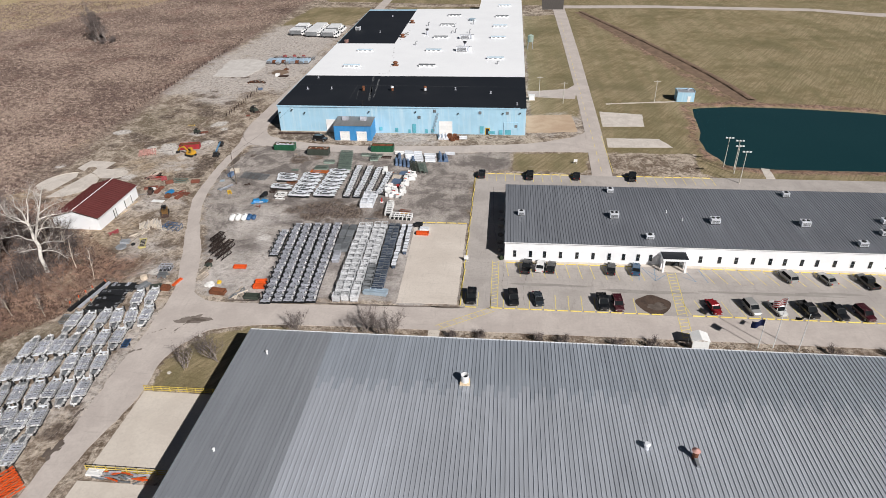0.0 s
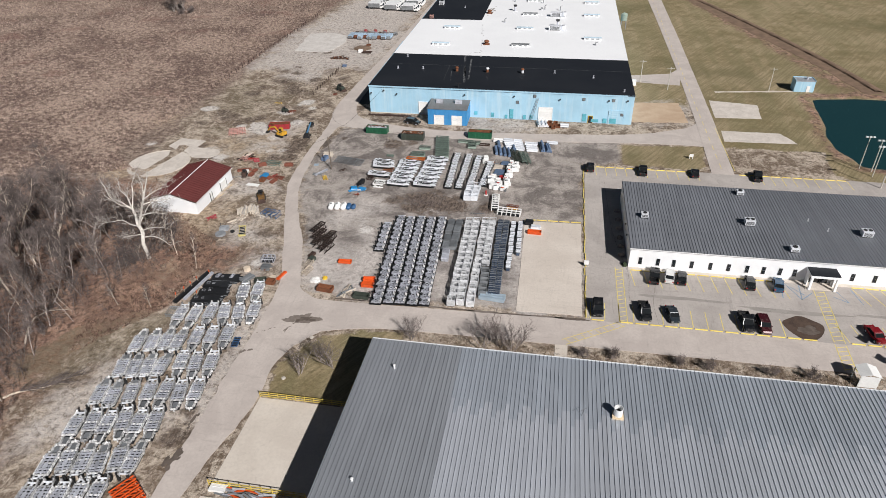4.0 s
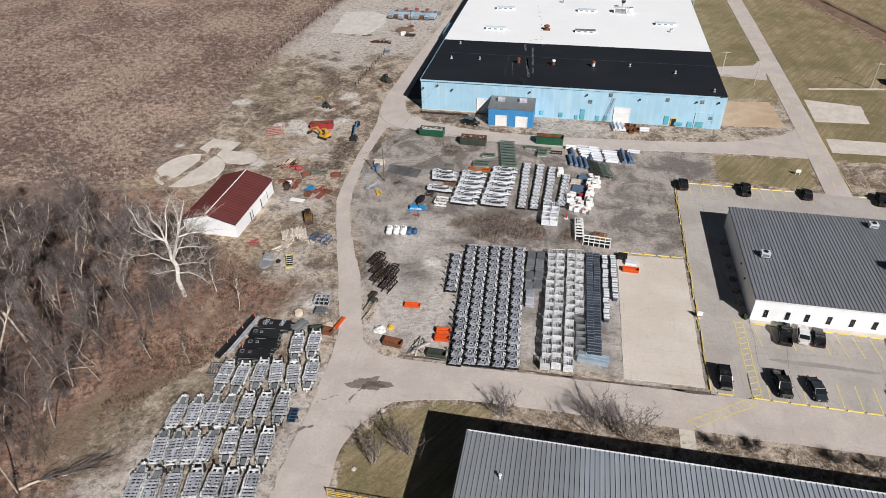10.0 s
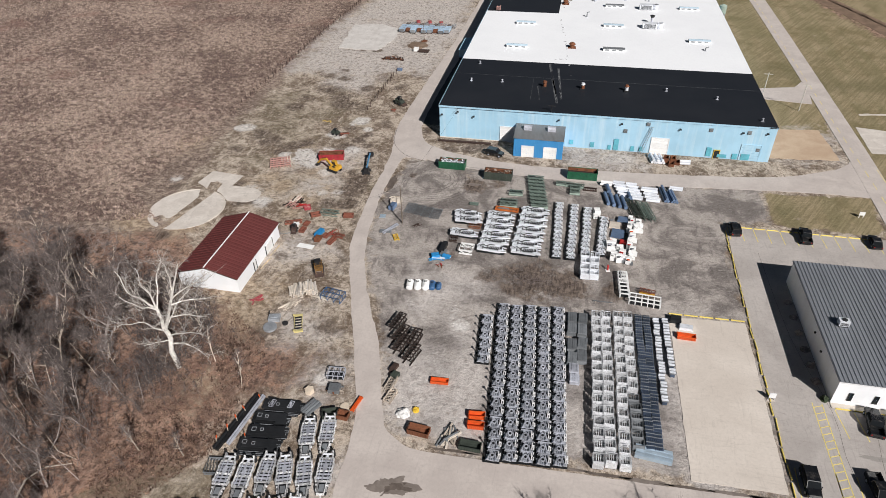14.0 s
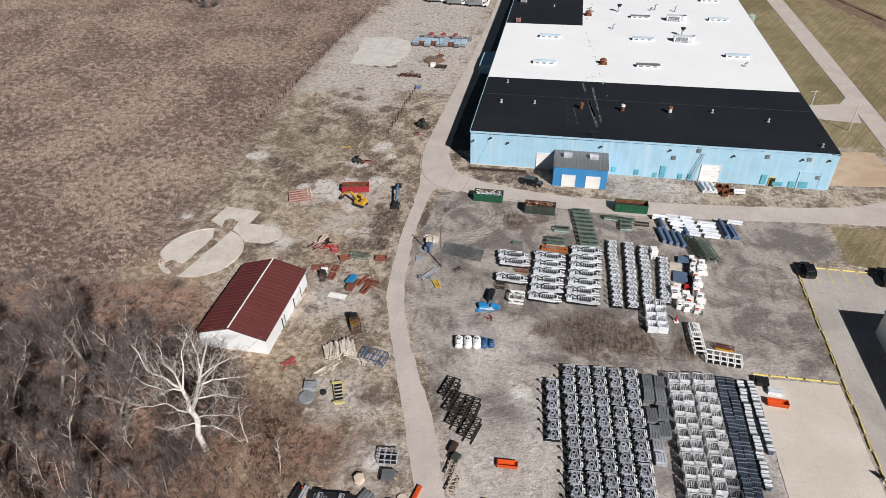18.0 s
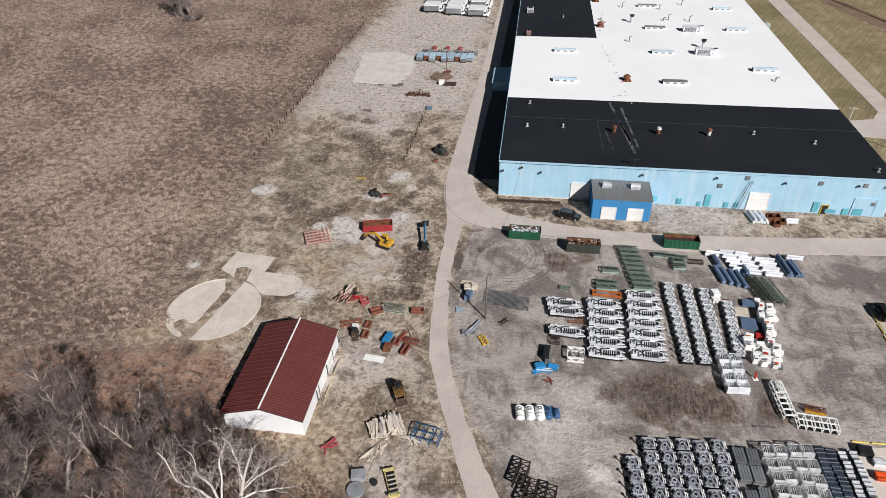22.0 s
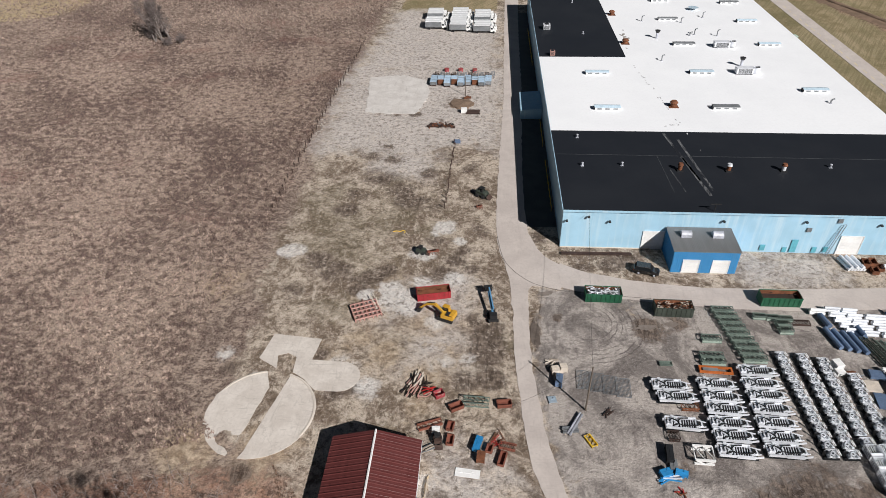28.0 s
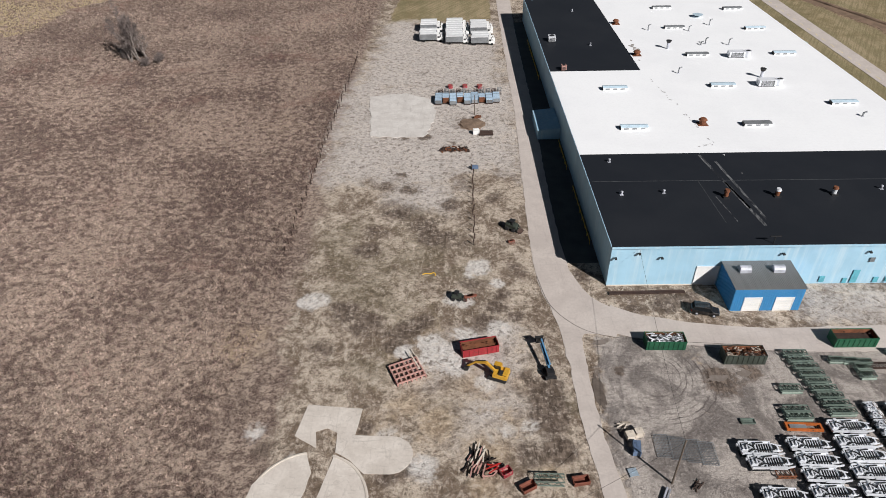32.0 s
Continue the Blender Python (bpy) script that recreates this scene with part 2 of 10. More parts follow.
ROAD_PALE = concrete("pale_worn_road", (0.58, 0.52, 0.48), (0.47, 0.415, 0.385), 0.16, 0.2, crack=0.1)
ROAD_LOT = concrete("worn_lot_pavement", (0.49, 0.45, 0.422), (0.375, 0.34, 0.318), 0.12, 0.3, crack=0.14)
SLAB = concrete("pale_concrete_slab", (0.66, 0.60, 0.53), (0.56, 0.50, 0.44), 0.15, crack=0.15)
SLAB_TAN = concrete("dusty_tan_slab", (0.69, 0.625, 0.56), (0.58, 0.515, 0.455), 0.1, 0.22, crack=0.0)
PAD = concrete("old_concrete_pad", (0.69, 0.635, 0.58), (0.55, 0.495, 0.445), 0.3, 0.3, crack=0.25)
ROAD_WORN = concrete("tyre_darkened_pavement", (0.29, 0.268, 0.248), (0.36, 0.335, 0.31), 0.3)
ROAD_MARK = surface("road_marking_yellow", (0.70, 0.58, 0.20), 0.7, 0, 0.9, 7, 0.15, dirt=(0.42, 0.37, 0.26), dirt_at=0.62, bump=0.0)
MARK_BLUE = surface("road_marking_blue", (0.20, 0.30, 0.42), 0.7, 0, 0.9, 7, 0.2, dirt=(0.34, 0.33, 0.32), dirt_at=0.5, bump=0.0)


def ground_material():
    n = Nodes("ground_soil_grass_and_gravel")
    big, mid, small, tiny = n.noise(0.035, 6, 0.6), n.noise(0.16, 7, 0.65, dist=0.5), n.noise(0.8, 6, 0.65), n.noise(4.5, 4, 0.6)
    wob = n.math("MULTIPLY", n.math("SUBTRACT", n.math("ADD", mid, n.math("MULTIPLY", small, 0.6)), 0.8), 1.5)

    def mask(name, sharp=0.18):
        return n.ramp(n.math("ADD", n.attr(name), wob), 0.5 - sharp, 0.5 + sharp)

    def blotch(name, sharp=0.18):
        a = n.attr(name)
        return n.ramp(n.math("MULTIPLY", a, n.math("ADD", 1.12, n.math("MULTIPLY", wob, 2.8))), 0.5 - sharp, 0.5 + sharp)

    # bare tan dirt with pale dust and dark damp patches
    grit = n.noise(2.2, 5, 0.7)
    patch = n.noise(0.11, 8, 0.68, dist=0.7)
    rubble = n.noise(0.32, 10, 0.8, dist=0.5)
    c = n.mix(n.ramp(patch, 0.43, 0.55), (0.20, 0.150, 0.113), (0.53, 0.447, 0.365))
    c = n.mix(n.ramp(rubble, 0.50, 0.58, 0, 0.85), c, (0.135, 0.096, 0.067))
    c = n.mix(n.ramp(n.noise(2.6, 8, 0.82), 0.56, 0.62, 0, 0.75), c, (0.085, 0.066, 0.05))
    c = n.mix(n.ramp(n.noise(0.5, 10, 0.8, stretch=(1.3, 0.6, 1), dist=0.6), 0.52, 0.61, 0, 0.8), c, (0.60, 0.52, 0.435))
    c = n.mix(n.ramp(n.noise(1.3, 6, 0.75), 0.54, 0.64, 0, 0.6), c, (0.118, 0.088, 0.066))
    c = n.mix(n.ramp(grit, 0.55, 0.66, 0, 0.45), c, (0.62, 0.555, 0.475))
    c = n.mix(n.ramp(n.noise(7.5, 3, 0.6), 0.54, 0.64, 0, 0.45), c, (0.13, 0.10, 0.075))
    # gravel yard, streaked by wheels
    g = n.mix(n.ramp(patch, 0.41, 0.59), (0.20, 0.177, 0.163), (0.45, 0.405, 0.37))
    streak = n.noise(0.55, 6, 0.7, stretch=(1, 0.3, 1))
    g = n.mix(n.ramp(streak, 0.52, 0.64, 0, 0.6), g, (0.135, 0.114, 0.108))
    g = n.mix(n.ramp(n.noise(1.9, 5, 0.7, stretch=(0.35, 1, 1)), 0.52, 0.66, 0, 0.5), g, (0.142, 0.122, 0.119))
    g = n.mix(n.ramp(grit, 0.52, 0.68, 0, 0.55), g, (0.43, 0.392, 0.375))
    g = n.mix(n.ramp(n.noise(9.0, 3, 0.6), 0.53, 0.64, 0, 0.5), g, (0.115, 0.099, 0.093))
    hub = n.add("ShaderNodeVectorMath")
    hub.operation = "DISTANCE"
    n.put(hub, "i0", n.pos)
    n.put(hub, "i1", (-72.6, 177.5, 0.0))
    turn = n.math("ADD", n.math("SINE", n.math("ADD", n.math("MULTIPLY", hub.outputs["Value"], 7.0), n.math("MULTIPLY", small, 5.0))), 0.0)
    band = n.math("MULTIPLY", n.ramp(hub.outputs["Value"], 3.0, 5.0), n.ramp(hub.outputs["Value"], 9.0, 12.0, 1.0, 0.0))
    sep = n.add("ShaderNodeSeparateXYZ", Vector=n.pos)
    band = n.math("MULTIPLY", band, n.math("MULTIPLY", n.ramp(sep.outputs["X"], -77.0, -71.0), n.ramp(sep.outputs["Y"], 179.0, 183.0, 1.0, 0.0)))
    g = n.mix(n.math("MULTIPLY", n.ramp(turn, 0.45, 0.9, 0, 0.85), n.math("MULTIPLY", band, n.ramp(mid, 0.4, 0.55))), g, (0.123, 0.103, 0.099))
    c = n.mix(mask("w_gravel"), c, g)
    # dry lawn
    l = n.mix(n.ramp(mid, 0.38, 0.62), (0.225, 0.180, 0.098), (0.345, 0.275, 0.17))
    l = n.mix(n.ramp(big, 0.42, 0.60, 0, 0.8), l, (0.40, 0.32, 0.205))
    l = n.mix(n.ramp(grit, 0.48, 0.7, 0, 0.45), l, (0.095, 0.091, 0.045))
    l = n.mix(n.ramp(n.noise(0.22, 3, 0.5, stretch=(1, 0.08, 1)), 0.42, 0.6, 0, 0.45), l, (0.199, 0.181, 0.096))
    rot = n.add("ShaderNodeMapping", Vector=n.pos, Rotation=(0.0, 0.0, 0.55))
    l = n.mix(n.ramp(n.noise(1.0, 3, 0.6, vec=rot.outputs[0], stretch=(1.5, 0.05, 1)), 0.44, 0.58, 0, 0.5), l, (0.165, 0.138, 0.074))
    l = n.mix(n.ramp(n.noise(0.022, 4, 0.6), 0.52, 0.66, 0, 0.6), l, (0.135, 0.120, 0.06))
    l = n.mix(n.ramp(tiny, 0.5, 0.66, 0, 0.4), l, (0.34, 0.285, 0.185))
    c = n.mix(mask("w_lawn", 0.1), c, l)
    # leaf litter
    r = n.mix(n.ramp(mid, 0.38, 0.62), (0.21, 0.125, 0.097), (0.40, 0.265, 0.20))
    r = n.mix(n.ramp(n.noise(0.45, 6, 0.7, dist=0.6), 0.5, 0.62, 0, 0.7), r, (0.36, 0.205, 0.14))
    r = n.mix(n.ramp(small, 0.47, 0.6, 0, 0.8), r, (0.085, 0.056, 0.045))
    r = n.mix(n.ramp(n.noise(2.6, 6, 0.75), 0.53, 0.62, 0, 0.7), r, (0.07, 0.05, 0.042))
    r = n.mix(n.ramp(grit, 0.52, 0.68, 0, 0.6), r, (0.397, 0.315, 0.256))
    c = n.mix(mask("w_litter", 0.3), c, r)
    # brown overgrown field
    swath = n.math("ADD", n.math("MULTIPLY", n.noise(0.035, 6, 0.6, dist=0.3), 0.3), n.math("MULTIPLY", n.noise(0.55, 6, 0.68, stretch=(1.0, 1.2, 1), dist=0.5), 0.7))
    f = n.mix(n.ramp(swath, 0.455, 0.555), (0.15, 0.106, 0.089), (0.405, 0.318, 0.258))
    f = n.mix(n.ramp(n.noise(0.9, 6, 0.72, dist=0.8), 0.46, 0.62, 0, 0.55), f, (0.39, 0.312, 0.258))
    f = n.mix(n.ramp(n.noise(1.7, 6, 0.7), 0.48, 0.60, 0, 0.8), f, (0.078, 0.053, 0.044))
    f = n.mix(n.ramp(tiny, 0.52, 0.60, 0, 0.6), f, (0.35, 0.278, 0.232))
    c = n.mix(mask("w_field", 0.2), c, f)
    # pale crushed stone, dark damp earth, moss
    pale = n.mix(n.ramp(small, 0.46, 0.64), (0.60, 0.555, 0.525), (0.40, 0.36, 0.335))
    pale = n.mix(n.ramp(grit, 0.55, 0.7, 0, 0.6), pale, (0.246, 0.201, 0.176))
    c = n.mix(n.math("MULTIPLY", mask("w_pale", 0.3), 0.85), c, pale)
    c = n.mix(n.math("MULTIPLY", blotch("w_moss", 0.2), 0.55), c, n.mix(n.ramp(small, 0.4, 0.62), (0.10, 0.085, 0.052), (0.27, 0.225, 0.16)))
    c = n.mix(n.math("MULTIPLY", mask("w_straw", 0.3), 0.8), c, n.mix(n.ramp(small, 0.42, 0.62), (0.30, 0.222, 0.15), (0.54, 0.43, 0.315)))
    c = n.mix(n.math("MULTIPLY", blotch("w_dark", 0.22), 0.92), c, n.mix(n.ramp(n.math("ADD", n.math("MULTIPLY", small, 0.5), n.math("MULTIPLY", n.noise(1.1, 6, 0.7, stretch=(1.6, 0.3, 1), dist=0.5), 0.5)), 0.42, 0.6), (0.062, 0.045, 0.036), (0.215, 0.168, 0.138)))
    c = n.mix(mask("w_hay", 0.2), c, n.mix(n.ramp(small, 0.42, 0.62), (0.34, 0.27, 0.16), (0.56, 0.46, 0.30)))
    c = n.mix(n.math("MULTIPLY", blotch("w_white", 0.2), 0.9), c, n.mix(n.ramp(small, 0.45, 0.65), (0.70, 0.67, 0.64), (0.48, 0.44, 0.41)))
    bare = 1.0
    for name in ("w_gravel", "w_lawn", "w_litter", "w_field", "w_hay"):
        bare = n.math("MULTIPLY", bare, n.math("SUBTRACT", 1.0, mask(name)))
    crisp = n.noise(0.75, 10, 0.84, dist=0.4)
    c = n.mix(n.math("MULTIPLY", bare, n.ramp(crisp, 0.525, 0.595, 0, 0.5)), c, (0.59, 0.51, 0.435))
    c = n.mix(n.math("MULTIPLY", bare, n.ramp(crisp, 0.41, 0.485, 0.68, 0)), c, (0.13, 0.10, 0.074))
    speck = n.math("ADD", n.math("MULTIPLY", n.noise(1.5, 7, 0.8), 0.55), n.math("MULTIPLY", n.noise(5.5, 3, 0.7), 0.45))
    c = n.mix(1.0, c, n.mix(n.ramp(speck, 0.36, 0.64), (0.78,) * 3, (1.22,) * 3), "MULTIPLY")
    h = n.math("ADD", n.math("MULTIPLY", small, 1.0), n.math("ADD", n.math("MULTIPLY", grit, 0.5), n.math("MULTIPLY", tiny, 0.25)))
    return n.finish(c, 0.95, 0, h, 0.34, 0.8, 0.12)


GROUND = ground_material()


def water_material():
    n = Nodes("dark_teal_pond_water")
    rip = n.noise(1.6, 3, 0.5, stretch=(1, 2.2, 1))
    c = n.mix(n.noise(0.03, 3), (0.007, 0.036, 0.041), (0.012, 0.047, 0.051))
    return n.finish(c, 0.12, 0, rip, 0.04, 0.25, 0.5)


WATER = water_material()


# ---- building blocks ----
def quad_box(bm, corners):
    v = [bm.verts.new(p) for p in corners]
    for f in ((3, 2, 1, 0), (4, 5, 6, 7), (0, 1, 5, 4), (1, 2, 6, 5), (2, 3, 7, 6), (3, 0, 4, 7)):
        bm.faces.new([v[i] for i in f])


def box(bm, x, y, z, sx, sy, sz, rz=0.0, taper=1.0):
    """A block centred on x, y that stands on z."""
    c, s = math.cos(radians(rz)), math.sin(radians(rz))
    pts = []
    for k, zz in ((1.0, z), (taper, z + sz)):
        for a, b in ((-1, -1), (1, -1), (1, 1), (-1, 1)):
            u, v = a * sx * k / 2, b * sy * k / 2
            pts.append((x + c * u - s * v, y + s * u + c * v, zz))
    quad_box(bm, pts)


def beam(bm, a, b, w=0.1, h=None, up=(0, 0, 1)):
    a, b, h = Vector(a), Vector(b), h or w
    d = (b - a).normalized()
    side = d.cross(Vector(up))
    if side.length < 1e-3:
        side = d.cross(Vector((0, 1, 0)))
    side.normalize()
    top = side.cross(d).normalized()
    pts = [p + side * (i * w / 2) + top * (j * h / 2) for p in (a, b) for i, j in ((-1, -1), (1, -1), (1, 1), (-1, 1))]
    quad_box(bm, pts)


def tube(bm, a, b, r, n=8, r2=None, cap=True):
    a, b = Vector(a), Vector(b)
    r2 = r if r2 is None else r2
    q = (b - a).to_track_quat("Z", "Y")
    rings = []
    for p, rr in ((a, r), (b, r2)):
        rings.append([bm.verts.new(p + q @ Vector((rr * math.cos(2 * math.pi * i / n), rr * math.sin(2 * math.pi * i / n), 0))) for i in range(n)])
    for i in range(n):
        bm.faces.new((rings[0][i], rings[0][(i + 1) % n], rings[1][(i + 1) % n], rings[1][i]))
    if cap:
        bm.faces.new(rings[0][::-1])
        bm.faces.new(rings[1])


def prism(bm, pts, z0, z1):
    """A closed outline raised from z0 to z1."""
    lo = [bm.verts.new((x, y, z0)) for x, y in pts]
    hi = [bm.verts.new((x, y, z1)) for x, y in pts]
    k = len(pts)
    bm.faces.new(hi)
    bm.faces.new(lo[::-1])
    for i in range(k):
        bm.faces.new((lo[i], lo[(i + 1) % k], hi[(i + 1) % k], hi[i]))


def profile_x(bm, pts, x0, x1):
    """An outline in y, z drawn out along x."""
    a = [bm.verts.new((x0, y, z)) for y, z in pts]
    b = [bm.verts.new((x1, y, z)) for y, z in pts]
    k = len(pts)
    bm.faces.new(a[::-1])
    bm.faces.new(b)
    for i in range(k):
        bm.faces.new((a[i], a[(i + 1) % k], b[(i + 1) % k], b[i]))


def mesh_of(name, bm, material):
    me = bpy.data.meshes.new(name)
    bmesh.ops.recalc_face_normals(bm, faces=bm.faces)
    bm.to_mesh(me)
    bm.free()
    me.materials.append(material)
    return me


def part(name, bm, material, parent=None, label="", at=None):
    ob = new(name, bm if isinstance(bm, bpy.types.Mesh) else mesh_of(name, bm, material))
    if parent is not None:
        ob.parent = parent
    if at is not None:
        ob.matrix_basis = at
    if label:
        ob["label"] = label
    return ob


def thing(name, x, y, z=0.0, rz=0.0, label="", category="", group="", kind=""):
    ob = new(name)
    ob.empty_display_size = 0.3
    ob.matrix_basis = pose(x, y, z, 0, 0, rz)
    return tagged(ob, label, category, group, kind)


def piece(name, draw, material, parent, label="", at=None):
    bm = bmesh.new()
    draw(bm)
    return part(name, bm, material, parent, label, at)


rng = random.Random(7)


def zig(bm, pts, w):
    """A square bar bent along a run of points, in one skin."""
    pts = [Vector(q) for q in pts]
    rings = []
    for i, q in enumerate(pts):
        d = (pts[min(i + 1, len(pts) - 1)] - pts[max(i - 1, 0)])
        d = d.normalized() if d.length > 1e-6 else Vector((0, 0, 1))
        u = d.cross(Vector((0.13, 0.21, 0.97)))
        u = u.normalized() if u.length > 1e-3 else Vector((1, 0, 0))
        v = d.cross(u)
        rings.append([bm.verts.new(q + (u * a + v * b) * w / 2) for a, b in ((-1, -1), (1, -1), (1, 1), (-1, 1))])
    for a, b in zip(rings, rings[1:]):
        for k in range(4):
            bm.faces.new((a[k], a[(k + 1) % 4], b[(k + 1) % 4], b[k]))
    bm.faces.new(rings[0][::-1])
    bm.faces.new(rings[-1])


# ---- ground ----
def signed(px, py, poly):
    """Distance to an outline, positive inside it."""
    d = np.full(px.shape, 1e9)
    inside = np.zeros(px.shape, bool)
    k = len(poly)
    for i in range(k):
        (x0, y0), (x1, y1) = poly[i], poly[(i + 1) % k]
        ex, ey = x1 - x0, y1 - y0
        t = np.clip(((px - x0) * ex + (py - y0) * ey) / (ex * ex + ey * ey + 1e-9), 0, 1)
        d = np.minimum(d, np.hypot(px - x0 - t * ex, py - y0 - t * ey))
        if abs(ey) > 1e-9:
            inside ^= ((y0 > py) != (y1 > py)) & (px < x0 + (py - y0) * ex / ey)
    return np.where(inside, d, -d)


FIELD = [(-121, 146), (-129, 153), (-131, 164), (-131, 176), (-134, 187), (-134, 198), (-133.5, 222), (-135.5, 270), (-134, 350), (-131, 470), (-420, 900), (-900, 500), (-900, 120), (-170, 138)]
YARD = [(-80, 187), (-82.5, 165), (-80, 147), (-69, 121), (-61, 104), (-8, 104), (-8, 170), (2, 171), (3, 186), (-40, 183)]
WOODS = [(-220, 138), (-165, 143), (-136, 149), (-118, 146), (-110, 128), (-90, 119), (-80, 117), (-81, 109), (-87, 106), (-88, 96), (-96, 84), (-98, 66), (-92, 52), (-92, 10), (-220, 10)]
LAWNS = [
    [(3, 171), (24, 170.5), (26, 186), (3, 184)],
    [(9, 217), (26, 217), (28, 236), (28.5, 330), (28, 396), (9, 392)],
    [(31.5, 228), (32.5, 260), (33, 330), (34, 417), (88, 417.5), (177, 406.5), (205, 391.5), (420, 372), (700, 200), (300, 165), (110, 165), (62, 168), (56, 172), (60, 200), (62, 230), (31.5, 228)],
    [(30.5, 198), (62, 200), (63, 230), (31, 230)],
    [(30, 186), (62, 186), (62, 200), (30, 200)],
]
LAWNS += [
    [(-59.5, 76), (-60, 84), (-55, 91), (-48, 94.3), (-40, 95), (-42, 76)],
    [(-129, 364), (-88, 366), (-86, 420), (-124, 420)],
    [(-70, 372), (-18, 372), (-18, 420), (-70, 420)],
    [(34, 424), (88, 424.5), (177, 413.5), (207, 399.5), (420, 379), (700, 370), (700, 900), (-300, 900), (-120, 440)],
]
PALES = [
    [(-136, 242), (-110, 236), (-98, 246), (-88, 240), (-84, 300), (-136, 302)],
    [(-40, 190), (-30, 189.5), (-23, 192), (-23, 199), (-40, 199)],
    [(-133, 240), (-110, 240), (-109, 280), (-131, 282)],
    [(-130, 296), (-88, 298), (-88, 362), (-126, 362)],
    [(-108, 176), (-96, 177), (-93, 188), (-106, 187)],
    [(9, 203), (24.5, 203), (24.5, 219), (9, 219)],
    [(-22, 104), (-12, 104), (-12, 138), (-23, 138)],
    [(-72, 69), (-67, 69), (-67, 100), (-72, 96)],
    [(-93, 60), (-85, 62), (-86, 78), (-91, 80)],
]
PALES += [
    [(-57, 104), (-48, 104), (-52, 128), (-58, 128)],
    [(-37, 105), (-34, 105), (-35, 118), (-37, 118)],
    [(-98, 140), (-86, 142), (-90, 149), (-98, 149)],
    [(-87, 120), (-80, 121), (-83, 128), (-89, 126)],
    [(-78, 108), (-73, 108), (-74, 116), (-78, 115)],
    [(-68, 131), (-58, 130), (-55, 142), (-68, 142)],
    [(-66, 106), (-58, 105), (-52, 118), (-62, 122), (-68, 118)],
    [(-104, 166), (-94, 165), (-92, 173), (-103, 175)],
    [(-118, 228), (-104, 226), (-103, 240), (-119, 242)],
    [(-135.5, 236), (-128, 240), (-124, 300), (-118, 366), (-127, 366), (-134, 300)],
]
HAY = [(-900, 330), (-420, 340), (-288, 349), (-271, 360), (-270, 392), (-240, 424), (-225, 480), (-500, 900), (-900, 900)]
# dark damp earth: x, y, radius, strength
DARKS = [(-62, 95, 2.6, 1), (-63.5, 91, 2.2, 1), (-69, 66, 2.2, 1), (-70, 71, 1.6, 0.8), (-45, 143, 6, 0.9), (-40, 143, 5, 0.9), (-49, 141, 3, 0.8), (-30.5, 143, 3, 0.7), (-54, 144, 3, 0.7), (-62.8, 148.3, 2, 0.7), (-62, 176, 3, 0.9), (-57, 178, 2, 0.9), (-81.9, 174.5, 1.4, 1), (-77.5, 178.2, 1.2, 1), (31, 106, 1, 1)]
DARKS += [(-90.6, 174.2, 3.4, 1), (-90.1, 169, 2.8, 1), (-91.5, 176.6, 2.4, 1), (-93.7, 162.7, 2.0, 1), (-89.2, 163, 2.2, 1), (-114.2, 159.3, 1.8, 0.9), (-111, 160.6, 1.5, 0.8), (-118, 167.7, 1.6, 0.9), (-110, 146, 1.8, 0.8), (-124.6, 144.3, 2.2, 0.7), (-96, 142, 2.5, 0.5), (-96, 116, 4, 0.7), (-90, 120, 4, 0.6), (-83, 112, 3, 0.5), (-80, 124, 2.5, 0.6), (-90, 136, 2.5, 0.6), (-84, 142, 2.5, 0.5), (-86, 158, 2.5, 0.6)]
DARKS += [(-114.3, 186.3, 3, 0.9), (-120, 189.9, 3.5, 0.9), (-112.4, 188.6, 2.4, 1), (-124.5, 192.7, 3, 1), (-110.4, 190.6, 2.4, 0.9), (-127.6, 183.2, 3, 0.7), (-131.8, 164, 2, 0.7), (-98.8, 190, 2.4, 0.9), (-92.8, 191.9, 2, 0.8), (-95.2, 197.4, 2, 0.9), (-92.1, 204.7, 2.4, 0.8), (-96.2, 194.3, 2, 0.9), (-85, 200, 1.6, 0.8), (-79.5, 202.6, 2.2, 1), (-71.7, 194.4, 2.2, 1), (-65.8, 194.2, 2.2, 1), (-68, 197, 3, 0.8), (-62, 196.5, 3, 0.8)]
DARKS += [(-110, 221, 4, 1), (-108, 217, 3.4, 1), (-121, 218.4, 3, 0.8), (-121.9, 212.4, 3, 0.9), (-117, 226, 5, 0.7), (-104, 214, 4, 0.7), (-101, 200, 3, 0.7), (-122.8, 263, 1.6, 1), (-117, 263, 1.8, 1), (-112, 263, 1.8, 1), (-116.6, 243, 2.5, 0.7), (-119.8, 237.3, 2.5, 0.7), (-114, 236, 3, 0.7), (-104, 258, 3, 0.6), (-101, 272, 4, 0.8), (-112, 310, 6, 0.35), (-100, 318, 7, 0.35), (-108, 326, 6, 0.3), (-104, 229, 3, 0.8), (-94, 232, 3, 0.6)]
MOSSES = [(-108, 212, 8, 0.8), (-102, 206, 5, 0.7), (-112, 222, 6, 0.7), (-88, 172, 5, 0.6), (-92, 162, 5, 0.5), (-104, 152, 5, 0.5), (-122, 205, 9, 0.9), (-116, 196, 6, 0.7), (-126, 216, 8, 0.7), (-112, 190, 7, 0.6), (-118, 180, 6, 0.6), (-106, 170, 6, 0.5), (-90.3, 88.5, 4, 1.2), (-94.8, 86.6, 4, 1.2), (-98.4, 82.6, 4, 1.2), (-93.5, 82.0, 4, 1.1), (-87.2, 90.6, 2.6, 1.1), (-101.5, 78.0, 4, 1.1), (-97, 76, 4, 1)]
